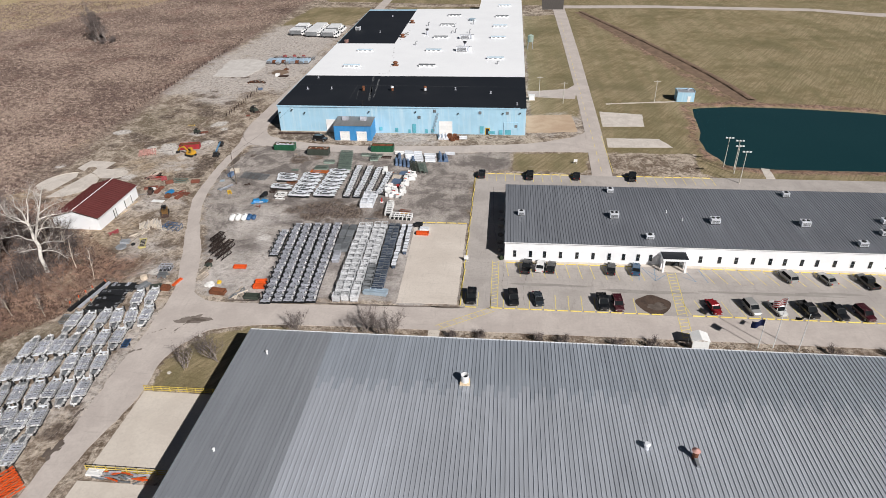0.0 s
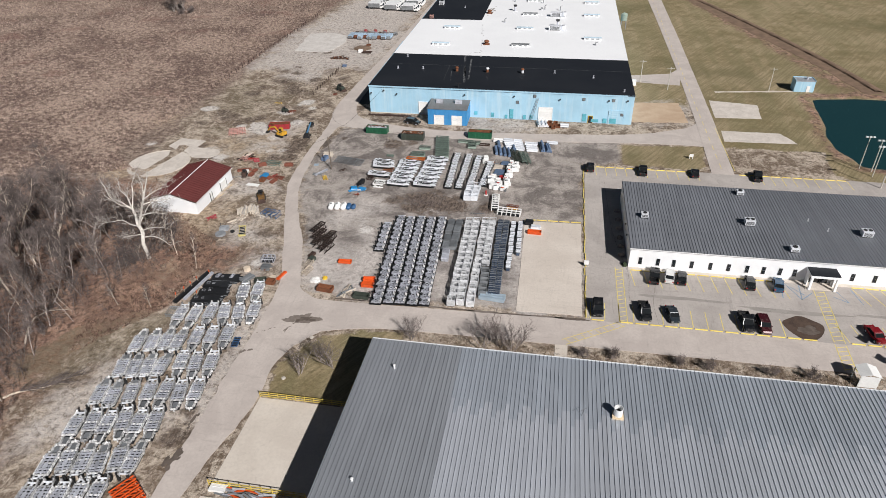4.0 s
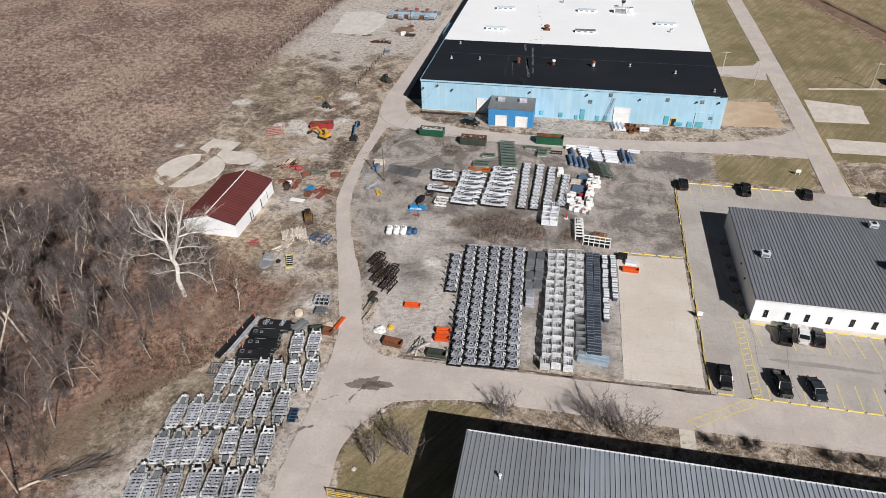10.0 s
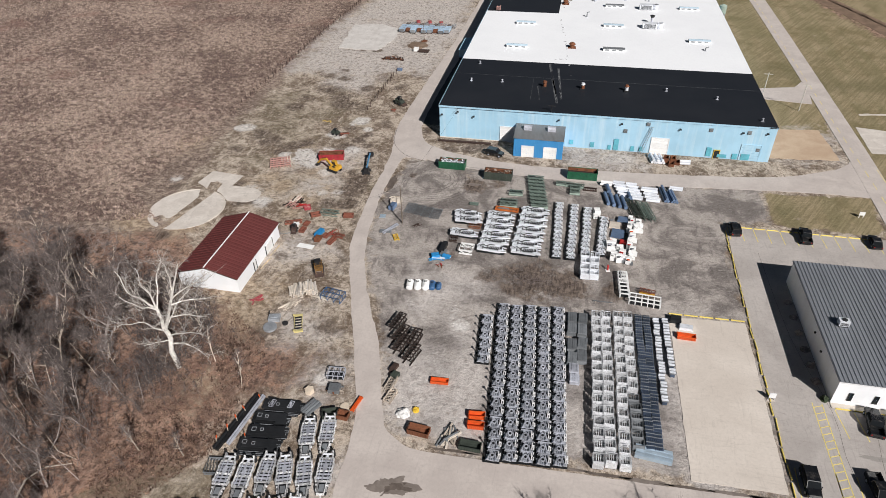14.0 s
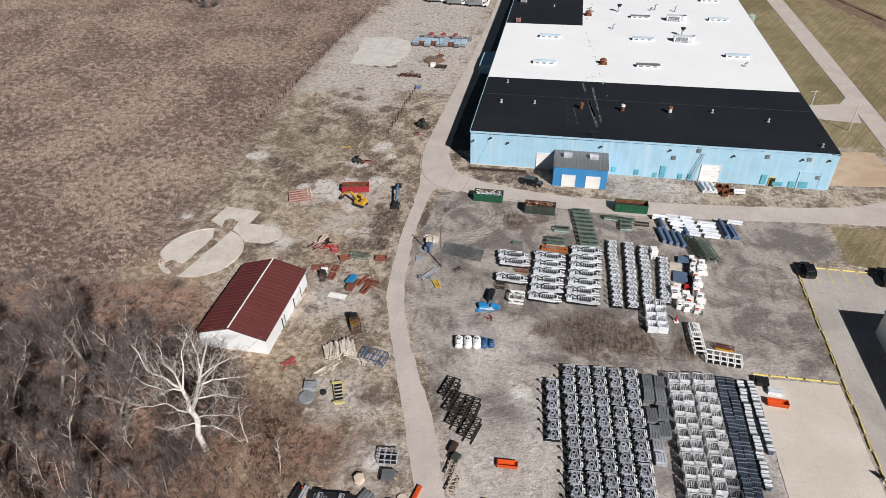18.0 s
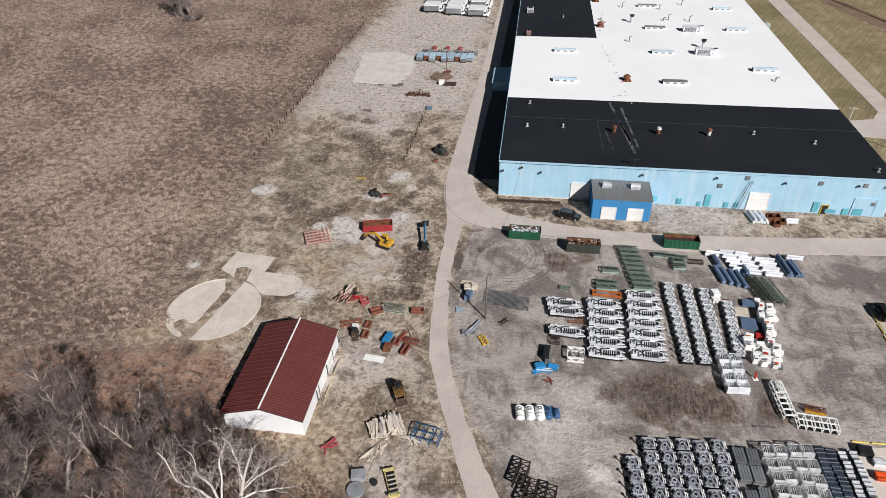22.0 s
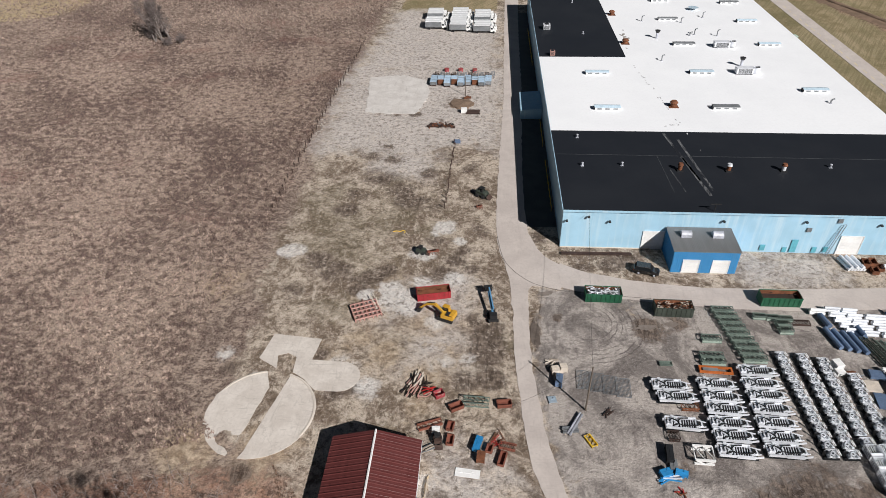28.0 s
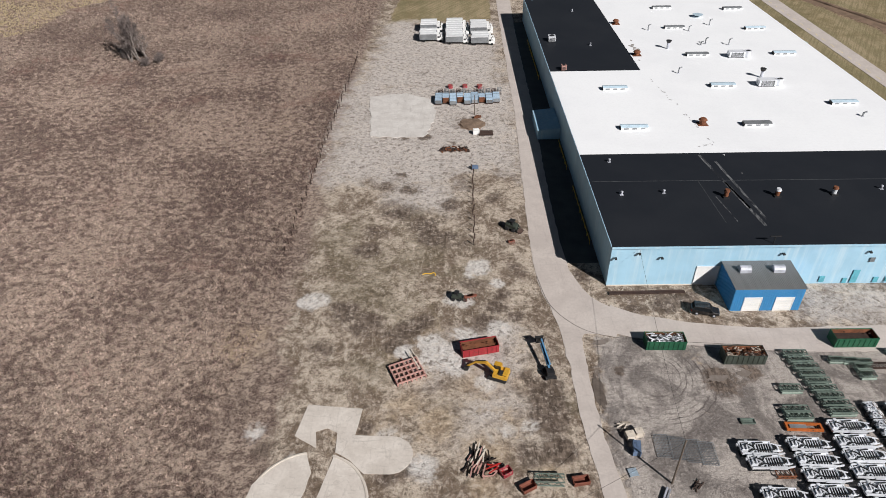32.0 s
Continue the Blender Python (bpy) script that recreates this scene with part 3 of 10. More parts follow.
STRAWS = [(-111.5, 171.6, 3, 0.8), (-107, 169.4, 3, 0.7), (-96, 168, 4, 0.7), (-90, 160, 4, 0.6), (-101, 157, 4, 0.6), (-107, 168, 4, 0.7), (-92, 175, 3, 0.6), (-97, 128, 6, 0.9), (-102, 131, 6, 0.9), (-94, 121, 5, 0.7), (-92, 134, 4, 0.6), (-122, 149, 5, 0.8), (-133, 148, 5, 0.8), (-110, 186, 6, 0.6), (-102, 176, 5, 0.7), (-95, 107, 5, 0.6), (-141, 185, 5, 0.7), (-190, 276, 9, 0.5), (-152, 272, 7, 0.5), (-99, 164, 4, 0.8), (-118, 168, 6, 0.5)]
WHITES = [(-58.5, 132.6, 1.5, 1), (-58.6, 130.8, 0.9, 0.9), (-57.2, 128.8, 1.7, 1), (-131.3, 196.5, 1.8, 1), (-129, 195.8, 1.2, 0.8), (-104, 197, 2.2, 0.9), (-108, 185, 2.5, 0.8), (-103, 186.5, 2.5, 0.8), (-101, 204, 1.5, 0.7), (-96, 201, 1.5, 0.7), (-98, 145, 2, 0.7), (-76, 112, 1.6, 0.9), (-109.2, 184.8, 2.0, 1), (-106.2, 181.4, 2.4, 1), (-112.5, 183.2, 1.6, 0.9), (-98, 166.7, 2.2, 0.7), (-93.4, 167.4, 1.8, 0.6), (-99.4, 206.2, 2.4, 0.9)]
WHITES += [(-107.8, 182.5, 3.4, 1), (-104.6, 179.4, 2.4, 1), (-110.2, 180.2, 2.2, 1), (-130.0, 196.2, 2.4, 0.9), (-102.7, 196.3, 2.0, 1), (-134.0, 167.0, 2.2, 0.5), (-127.5, 162.4, 1.8, 0.5), (-113.6, 165.0, 2.6, 0.75), (-108.6, 160.6, 2.4, 0.75), (-99.5, 176.2, 2.0, 0.7), (-96.6, 188.4, 2.2, 0.8)]
DITCH = [(40, 400), (61, 317), (80, 236), (88, 232), (66, 318), (45, 400)]
POND = [(66.8, 231), (65.4, 214), (62.5, 200), (62.2, 190), (65.5, 178.5), (78, 176.5), (107, 176.4), (150, 177), (172, 190), (166, 212), (128, 228), (101, 232.5), (82, 233.4)]


def build_ground():
    xs = np.concatenate([np.array([-4000, -2500, -1500, -1000, -700, -520, -420, -350]), np.arange(-300, -150, 3.0), np.arange(-150, 40, 1.0), np.arange(40, 220, 3.0), np.array([220, 240, 270, 320, 400, 550, 800, 1300, 2200, 4000])])
    ys = np.concatenate([np.array([-4000, -2000, -900, -400, -200, -90, -40, -10, 10, 25]), np.arange(30, 290, 1.0), np.arange(290, 460, 3.0), np.array([460, 480, 510, 560, 640, 760, 950, 1300, 2000, 3000, 4500])])
    gx, gy = np.meshgrid(xs, ys)
    px, py = gx.ravel(), gy.ravel()
    w = {}
    w["w_field"] = np.clip(0.5 + signed(px, py, FIELD) / 7, 0, 1)
    w["w_gravel"] = np.clip(0.5 + signed(px, py, YARD) / 5, 0, 1)
    w["w_litter"] = np.maximum(np.clip(0.5 + signed(px, py, WOODS) / 12, 0, 1), np.clip(0.5 + signed(px, py, DITCH) / 4, 0, 0.6))
    bank = signed(px, py, POND)
    w["w_litter"] = np.maximum(w["w_litter"], np.clip(0.85 - np.abs(bank + 1.8) / 4.5, 0, 0.8))
    w["w_lawn"] = np.max([np.clip(0.5 + signed(px, py, p) / 3, 0, 1) for p in LAWNS], axis=0)
    w["w_pale"] = np.max([np.clip(0.5 + signed(px, py, p) / 15, 0, 0.85) for p in PALES], axis=0)
    for name, spots in (("w_dark", DARKS), ("w_moss", MOSSES), ("w_straw", STRAWS), ("w_white", WHITES)):
        v = np.zeros(px.shape)
        for x, y, r, s in spots:
            v = np.maximum(v, s * np.clip(1.1 - np.hypot(px - x, py - y) / (1.6 * r), 0, 1))
        w[name] = v
    w["w_hay"] = np.clip(0.5 + signed(px, py, HAY) / 6, 0, 1)
    rough = np.zeros(px.shape)
    near = (np.abs(px + 60) < 320) & (py > 0) & (py < 480)
    for i in np.nonzero(near & ((w["w_field"] > 0.6) | (w["w_litter"] > 0.6)))[0]:
        rough[i] = 0.22 * noise.noise((px[i] * 0.35, py[i] * 0.35, 3)) + 0.2 * noise.noise((px[i] * 0.06, py[i] * 0.06, 9))
    dip = np.clip((signed(px, py, POND) + 2.0) / 4, 0, 1)
    z = rough * (w["w_field"] + w["w_litter"]).clip(0, 1) - 1.4 * dip * dip
    nx, ny = len(xs), len(ys)
    idx = np.arange(nx * ny).reshape(ny, nx)
    faces = np.stack([idx[:-1, :-1], idx[:-1, 1:], idx[1:, 1:], idx[1:, :-1]], axis=-1).reshape(-1, 4)
    me = bpy.data.meshes.new("ground")
    me.from_pydata(np.stack([px, py, z], axis=1).tolist(), [], faces.tolist())
    for name, v in w.items():
        me.attributes.new(name, "FLOAT", "POINT").data.foreach_set("value", v.astype(np.float32))
    me.materials.append(GROUND)
    me.shade_smooth()
    return tagged(new("ground", me), "dry spring ground of brown field, gravel yard and dull lawn", "ground", kind="structure")


build_ground()


def sheet(name, outline, top, material, label, category, ragged=0.0, thick=0.12):
    """A flat paved area with slightly broken edges."""
    pts = []
    k = len(outline)
    for i in range(k):
        (x0, y0), (x1, y1) = outline[i], outline[(i + 1) % k]
        ln = math.hypot(x1 - x0, y1 - y0)
        m = max(1, int(ln / 1.2)) if ragged else 1
        for j in range(m):
            t = j / m
            x, y = x0 + (x1 - x0) * t, y0 + (y1 - y0) * t
            o = ragged * (noise.noise((x * 0.45, y * 0.45, 5)) + 0.6 * noise.noise((x * 1.7, y * 1.7, 8))) if ragged else 0
            pts.append((x - o * (y1 - y0) / (ln + 1e-9), y + o * (x1 - x0) / (ln + 1e-9)))
    bm = bmesh.new()
    prism(bm, pts, top - thick, top)
    return tagged(part(name, bm, material), label, category, kind="structure")


def smooth_line(pts, n=5):
    """Rounds an open line through its points."""
    out = []
    for i in range(len(pts) - 1):
        p = [Vector(pts[max(0, min(len(pts) - 1, i + j))]) for j in (-1, 0, 1, 2)]
        for s in range(n):
            t = s / n
            out.append(tuple(0.5 * (2 * p[1] + (p[2] - p[0]) * t + (2 * p[0] - 5 * p[1] + 4 * p[2] - p[3]) * t * t + (3 * p[1] - p[0] - 3 * p[2] + p[3]) * t ** 3)))
    return out + [tuple(pts[-1])]


WEST_L = [(-67.5, 20), (-67.4, 69), (-67.7, 78), (-67.7, 88.5), (-68.2, 100), (-69, 106.5), (-72.3, 116.4), (-75.5, 125), (-81.7, 142), (-84, 150.7), (-85.2, 166.6), (-86, 189), (-88.3, 203), (-87.8, 233), (-86, 280), (-85, 352), (-84, 400), (-83, 470)]
WEST_R = [(-77, 470), (-78, 400), (-79.6, 352), (-80.6, 280), (-82, 233), (-82, 211), (-81, 202), (-78.1, 195.8), (-74, 192.5)]
WEST_R2 = [(-76.5, 186.2), (-80.4, 187.0), (-82.2, 186.5), (-82.6, 181.5), (-82.7, 175.5), (-82.4, 164), (-79.9, 146.6), (-75.8, 134.8), (-69.3, 120.4), (-64.8, 107), (-60.7, 102.6), (-55, 101.8)]
WEST_R3 = [(-55, 93.6), (-57.5, 90.5), (-60.6, 84.2), (-60.3, 75.3), (-61.2, 69), (-63.4, 55), (-64, 20)]
sheet("west_road", smooth_line(WEST_L) + smooth_line(WEST_R) + smooth_line(WEST_R2) + smooth_line(WEST_R3), 0.05, ROAD_PALE, "pale worn gravelly road winding through the yard", "road", 0.3)
sheet("yard_road", smooth_line([(-77, 187.2), (-65.6, 184.2), (-43.7, 182.2), (-23.9, 183), (12, 186), (27, 186)]) + smooth_line([(27, 204), (24, 200), (17, 196), (6, 192), (-15, 189.5), (-40, 188), (-54.6, 188.3), (-70.2, 191.4), (-76, 194.5)]), 0.058, ROAD_PALE, "pale worn road along the blue building", "road", 0.25)
sheet("north_road", smooth_line([(-57, 101.9), (-50.6, 102), (-27.9, 102.6), (-7.9, 103.2), (20, 103.4), (130, 103)]) + smooth_line([(130, 95.6), (60, 96), (18, 96), (-12, 95.8), (-40, 95.4), (-49, 94.6), (-55, 93), (-57, 92.4)]), 0.066, ROAD_PALE, "pale worn road beside the grey metal building", "road", 0.12)
sheet("parking_lot", [(-7.7, 103.35), (130, 103.2), (130, 169), (-7.4, 169)], 0.074, ROAD_LOT, "grey worn parking lot round the white office", "parking lot", 0.06)
sheet("east_road", [(25.3, 168.5), (26.6, 205), (27.4, 260), (27.6, 330), (27.4, 395), (27, 480), (34.5, 480), (34.4, 395), (33.6, 300), (32.2, 212), (31.0, 168.5)], 0.082, ROAD_PALE, "pale straight road past the lawn and pond", "road", 0.04)
sheet("far_road", [(34, 416), (88, 417), (177, 406), (205, 391), (420, 372), (420, 380), (207, 400), (177, 414), (88, 425), (34, 425)], 0.06, ROAD_PALE, "distant pale road across the lawn", "road", 0.1)
sheet("sand_patch", [(7.4, 202), (24.3, 203.5), (23.6, 220.5), (7.6, 219)], 0.05, concrete("orange_tan_sand", (0.56, 0.43, 0.31), (0.46, 0.33, 0.23), 0.2, crack=0.0), "bare orange-tan sand beside the plant", "sand", 0.4)
DITCH_SOIL = concrete("brown_ditch_soil", (0.25, 0.17, 0.12), (0.15, 0.105, 0.075), 0.3, crack=0.0)
sheet("ditch_bank", [(39.4, 404), (55.5, 346), (69, 301), (80.6, 262), (85.6, 236), (92.0, 237), (86.6, 268), (76, 308), (62.4, 352), (43, 405)], 0.05, DITCH_SOIL, "brown eroded ditch across the lawn", "ditch", 0.8)
line = smooth_line([(43.2, 404), (61.2, 350), (74.6, 306), (85.4, 266), (90.4, 239)], 24)
bm = bmesh.new()
rows = []
for k, (x, y) in enumerate(line):
    h = 0.7 + 0.35 * noise.noise((k * 0.3, 3, 1))
    rows.append([bm.verts.new((x + u + 0.3 * noise.noise((k * 0.5, u, 2)), y, h * w - 0.05)) for u, w in ((-1.3, 0), (-0.8, 0.75), (0.1, 1.0), (1.4, 0.5), (2.6, 0))])
for a, b in zip(rows, rows[1:]):
    for i in range(4):
        bm.faces.new((a[i], a[i + 1], b[i + 1], b[i]))
tagged(part("spoil_bank", bm, DITCH_SOIL), "low bank of brown spoil along the ditch", "bank", kind="structure")
sheet("gravel_track", [(72.5, 164), (75, 164), (76.2, 176), (74.0, 176.6)], 0.045, PAD, "short gravel track to the pond", "path", 0.3)
sheet("side_path", [(8.8, 240.5), (26.2, 238.2), (27.2, 245), (27.4, 256), (24.2, 250.8), (8.6, 247)], 0.07, ROAD_PALE, "pale concrete apron beside the blue building", "pavement", 0.05)
sheet("tan_slab", [(-20.8, 104.2), (-8.4, 104.4), (-8.4, 138), (-21.2, 137.4)], 0.06, SLAB_TAN, "dusty tan concrete slab at the corner of the yard", "slab", 0.16)
sheet("loading_apron", [(-60, 59.2), (-42.0, 59.2), (-42.0, 75.6), (-59.9, 75.6)], 0.09, SLAB, "pale concrete loading apron beside the grey building", "slab", 0.03)
sheet("lower_apron", [(-61.5, 20), (-42.0, 20), (-42.0, 57), (-60.6, 57)], 0.05, SLAB, "pale concrete apron below the yellow rail", "slab", 0.03)
sheet("pad_square", [(33, 208.8), (46.8, 209.5), (48.1, 221.5), (33.6, 224.2)], 0.05, PAD, "old concrete pad in the lawn", "slab", 0.15)
sheet("pad_strip", [(32.4, 190.3), (52.4, 191.2), (49.5, 198.2), (32.9, 198.3)], 0.05, PAD, "old concrete strip in the lawn", "slab", 0.2)
sheet("lawn_walk", [(37, 232.4), (63, 236), (63, 237.2), (37, 233.4)], 0.04, SLAB, "narrow dusty walk across the lawn", "path", 0.45)
def arc(cx, cy, r, a0, a1, n):
    return [(cx + r * math.cos(radians(a0 + (a1 - a0) * i / n)), cy + r * math.sin(radians(a0 + (a1 - a0) * i / n))) for i in range(n + 1)]


sheet("keyhole_pad", [(-127.0, 172.0), (-118.5, 171.1), (-119.1, 166.2)] + arc(-113.6, 162.8, 3.15, 90, -90, 14) + [(-117.2, 159.7), (-119.3, 161.9), (-121.6, 163.3), (-121.8, 166.7), (-123.4, 167.5), (-125.0, 166.9), (-124.5, 164.0), (-128.0, 166.2)], 0.062, PAD, "old pale concrete pad with a rounded lobe", "slab", 0.06)
sheet("half_round_pad", arc(-124.4, 155.0, 8.35, 71, -97, 22) + [(-124.9, 147.9)], 0.055, PAD, "half round concrete pad beside a dirt strip", "slab", 0.05)
sheet("broken_pad", arc(-124.4, 155.0, 8.5, 99, 250, 20) + [(-126.7, 148.0), (-126.0, 152.0), (-125.3, 155.8), (-124.5, 160.0)], 0.05, PAD, "broken half round concrete pad beside a dirt strip", "slab", 0.22)
for a0, a1, rr in ((72, -30, 8.2), (100, 150, 8.4)):
    bm = bmesh.new()
    outer, inner = arc(-124.4, 155.0, rr, a0, a1, 20), arc(-124.4, 155.0, rr - 0.22, a0, a1, 20)
    prism(bm, outer + inner[::-1], 0.0, 0.15)
    tagged(part("pad_kerb", bm, SLAB), "curved concrete kerb round the old pad", "kerb", kind="structure")
pond = bmesh.new()
prism(pond, [(x * 1.0, y) for x, y in [(60, 173), (180, 173), (180, 234), (60, 234)]], -1.6, -0.55)
tagged(part("water", pond, WATER), "still dark teal water of a pond", "water", kind="structure")


MUD = concrete("dark_drying_mud", (0.16, 0.13, 0.112), (0.09, 0.072, 0.06), 0.6, crack=0.0)
MUD_THIN = concrete("thin_drying_mud", (0.25, 0.213, 0.188), (0.17, 0.143, 0.125), 0.6, crack=0.0)


def blot(name, x, y, rx, ry, rz, top, label, seed, mat=None):
    """A flat stain with an uneven outline."""
    pts = []
    c, q = math.cos(radians(rz)), math.sin(radians(rz))
    for k in range(48):
        a = 2 * math.pi * k / 48
        w = 1 + 0.45 * noise.noise((1.6 * math.cos(a) + seed, 1.6 * math.sin(a), seed)) + 0.22 * noise.noise((5 * math.cos(a), 5 * math.sin(a), seed + 3))
        u, v = rx * w * math.cos(a), ry * w * math.sin(a)
        pts.append((x + c * u - q * v, y + q * u + c * v))
    bm = bmesh.new()
    prism(bm, pts, top - 0.02, top)
    return tagged(part(name, bm, mat or MUD), label, "mud", kind="structure")


def splash(x, y, rx, ry, rz, n, top, label, seed, mat):
    """Uneven blots of one spill, overlapping, dense in the middle."""
    r = random.Random(seed)
    c, q = math.cos(radians(rz)), math.sin(radians(rz))
    bm = bmesh.new()
    for i in range(n):
        u, v = r.gauss(0, 0.42) * rx, r.gauss(0, 0.42) * ry
        s, st, a0 = r.uniform(0.15, 0.5) * ry, r.uniform(1.2, 3.0), radians(rz) + r.gauss(0, 0.35)
        ca, sa = math.cos(a0), math.sin(a0)
        pts = []
        for k in range(18):
            a = 2 * math.pi * k / 18
            w = s * (1 + 0.5 * noise.noise((2 * math.cos(a) + i, 2 * math.sin(a), seed)))
            e, g = w * st * math.cos(a), w * math.sin(a)
            pts.append((x + c * u - q * v + ca * e - sa * g, y + q * u + c * v + sa * e + ca * g))
        prism(bm, pts, top - 0.02, top + 0.0004 * i)
    return tagged(part("mud_patch", bm, mat), label, "mud", kind="structure")


splash(-60.3, 95.5, 2.2, 1.2, 15, 30, 0.077, "drying mud splashed on the road junction", 31, MUD_THIN)
splash(-59.7, 95.7, 1.3, 0.7, 15, 14, 0.092, "dark core of the drying mud", 35, MUD)
splash(-67.5, 62.5, 1.8, 0.75, 78, 24, 0.06, "dark wet mud on the road verge", 36, MUD)
splash(-68.5, 69.6, 2.4, 0.45, 80, 20, 0.06, "dark wet mud on the road verge", 37, MUD)
splash(-61.9, 92.6, 2.4, 0.3, 70, 16, 0.0772, "dark mud track across the road", 32, MUD_THIN)
splash(-64.9, 92.2, 2.4, 0.22, 35, 12, 0.0772, "thin mud track across the road", 33, MUD_THIN)
splash(-67.0, 86.0, 1.4, 0.5, 40, 8, 0.0772, "thin mud track across the road", 34, MUD_THIN)
TAR = surface("dark_crack_sealant", (0.12, 0.105, 0.095), 0.8, 0, 1.1, 6, 0.4, bump=0.0)


def seam(name, lines, z, wide, label):
    """Thin sealed joints in the paving."""
    bm = bmesh.new()
    for k, pts in enumerate(lines):
        for a, b in zip(pts, pts[1:]):
            beam(bm, (a[0], a[1], z + 0.0004 * (k % 7)), (b[0], b[1], z + 0.0004 * (k % 7)), wide, 0.006)
    return tagged(part(name, bm, TAR), label, "seam", kind="structure")


seam("junction_seam", [smooth_line([(-88.2, 203), (-87.3, 196.6), (-85.9, 192.8), (-83.2, 189.3), (-80.4, 187.3), (-76, 185.9), (-68, 185.0), (-55, 183.9)], 4)], 0.0655, 0.1, "dark edge seam curving through the road junction")

seam("crack_seam", [smooth_line([(5.4, 104), (5.0, 110), (5.9, 116)], 3), smooth_line([(1.2, 106), (0.6, 112), (0.9, 120), (-1.6, 136), (-2.4, 160)], 3)], 0.0775, 0.04, "thin cracks in the lot pavement")
for i in range(9):
    blot("mud_strip", -53.5 + 5.4 * i, 102.75 + 0.05 * i + 0.1 * math.sin(i), 3.3, 0.2 + 0.06 * (i % 3), 1, 0.071, "dark dirt line at the road edge", 10 + i, MUD_THIN if i % 2 else MUD)
for i, (x, y, rx, ry) in enumerate(((10, 112.5, 9, 0.5), (30, 111.4, 10, 0.6), (55, 112.2, 12, 0.5), (68, 113, 7, 0.4))):
    blot("oil_stain", x, y, rx, ry, 0, 0.0755, "dark tyre-worn streak on the lot", 40 + i, ROAD_WORN)
sheet("far_asphalt", [(20.8, 412), (33.5, 412), (36.5, 449), (22, 449)], 0.09, TAR, "dark asphalt beside the far road", "road", 0.1)


# ---- large buildings ----
def roof_panels(parent, x0, x1, y0, z0, y1, z1, width, mats, lap=None):
    """Ribbed metal sheets laid side by side from one eave to the other; past the lap a second course of a chalkier colour."""
    prof = [(0, 0.02), (0.10, 0.02), (0.106, 0.105), (0.148, 0.105), (0.154, 0.02), (width - 0.004, 0.02)]
    meshes = []
    for j in range(3 if lap else 1):
        bm = bmesh.new()
        cuts = [0.0] + ([lap + 0.018 * (j - 1)] if lap else []) + [1.0]
        rings = []
        for k, f in enumerate(cuts):
            y, z = y0 + (y1 - y0) * f, z0 + (z1 - z0) * f
            rings.append([bm.verts.new((a, y, z + b)) for a, b in prof])
        for k in range(len(cuts) - 1):
            for i in range(len(prof) - 1):
                bm.faces.new((rings[k][i], rings[k][i + 1], rings[k + 1][i + 1], rings[k + 1][i])).material_index = k
        lo, hi = rings[0], rings[-1]
        a, b = bm.verts.new((width - 0.004, y0, z0 - 0.06)), bm.verts.new((0, y0, z0 - 0.06))
        bm.faces.new(lo[::-1] + [b, a])
        a, b = bm.verts.new((width - 0.004, y1, z1 - 0.06)), bm.verts.new((0, y1, z1 - 0.06))
        bm.faces.new(hi + [a, b])
        me = mesh_of("roof_panel", bm, mats[0])
        for m in mats[1:]:
            me.materials.append(m)
        meshes.append(me)
    for i in range(int(round((x1 - x0) / width))):
        ob = new("roof_panel", meshes[(i * 7 // 3) % len(meshes)])
        ob.parent = parent
        ob.location = (x0 + i * width, 0, 0)


# grey metal building under the start of the flight
grey = thing("grey_building", -42.3, 83.3, 0, 0, "long low industrial building with a ribbed grey metal roof", "building")
piece("wall", lambda b: prism(b, [(0.15, -0.15), (160, -0.15), (160, -150), (0.15, -150)], 0, 8.25), WALL_GREY, grey)
roof = new("roof")
roof.parent = grey
roof_body = bmesh.new()
profile_x(roof_body, [(0, 8.25), (-75, 9.25), (-150, 8.25), (-150, 8.33), (-75, 9.37), (0, 8.41)], 0.0, 160)
roof_deck = part("roof_deck", roof_body, ROOF_OLD, roof)
piece("eave_trim", lambda b: box(b, 80, 0.06, 8.1, 160.2, 0.12, 0.42), TRIM_WHITE, grey)
piece("rake_trim", lambda b: beam(b, (-0.06, 0, 8.33), (-0.06, -75, 9.33), 0.14, 0.42), ROOF_OLD, grey)

# white office
office = thing("office_building", 1.0, 122.0, 0, 0, "low white office building with a slate grey ribbed roof", "building")
piece("wall", lambda b: prism(b, [(0, 0), (125, 0), (125, 29.4), (0, 29.4)], 0, 4.68), WALL_WHITE, office)
roof_o = new("roof")
roof_o.parent = office
bm = bmesh.new()
profile_x(bm, [(-0.15, 4.68), (29.6, 4.68), (29.6, 4.78), (-0.15, 4.78)], -0.15, 125.2)
part("roof_deck", bm, ROOF_OFFICE, roof_o)
piece("eave_trim", lambda b: box(b, 62.5, -0.22, 4.62, 125.4, 0.12, 0.2), TRIM_WHITE, office)

# light blue plant
plant = thing("blue_plant", -75.5, 200.0, 0, 0, "large faded light blue plant with black and white flat roofs", "building")
bm = bmesh.new()
prism(bm, [(0, 0), (82.4, -0.3), (83.0, 210), (60, 210), (60, 165), (0, 165)], 0, 8.9)
part("wall", bm, WALL_BLUE, plant)
bm = bmesh.new()
prism(bm, [(-0.1, -0.1), (41, -0.2), (82.5, -0.4), (82.6, 35), (-0.1, 35)], 8.9, 9.12)
part("roof", bm, ROOF_BLACK, plant, "black roof membrane")
bm = bmesh.new()
prism(bm, [(-0.1, 35), (82.6, 35), (83.1, 210.1), (59.9, 210.1), (59.9, 165.1), (25.9, 165.1), (25.9, 85.5), (-0.1, 85.5)], 8.9, 9.16)
part("roof", bm, ROOF_WHITE, plant, "white roof membrane")
bm = bmesh.new()
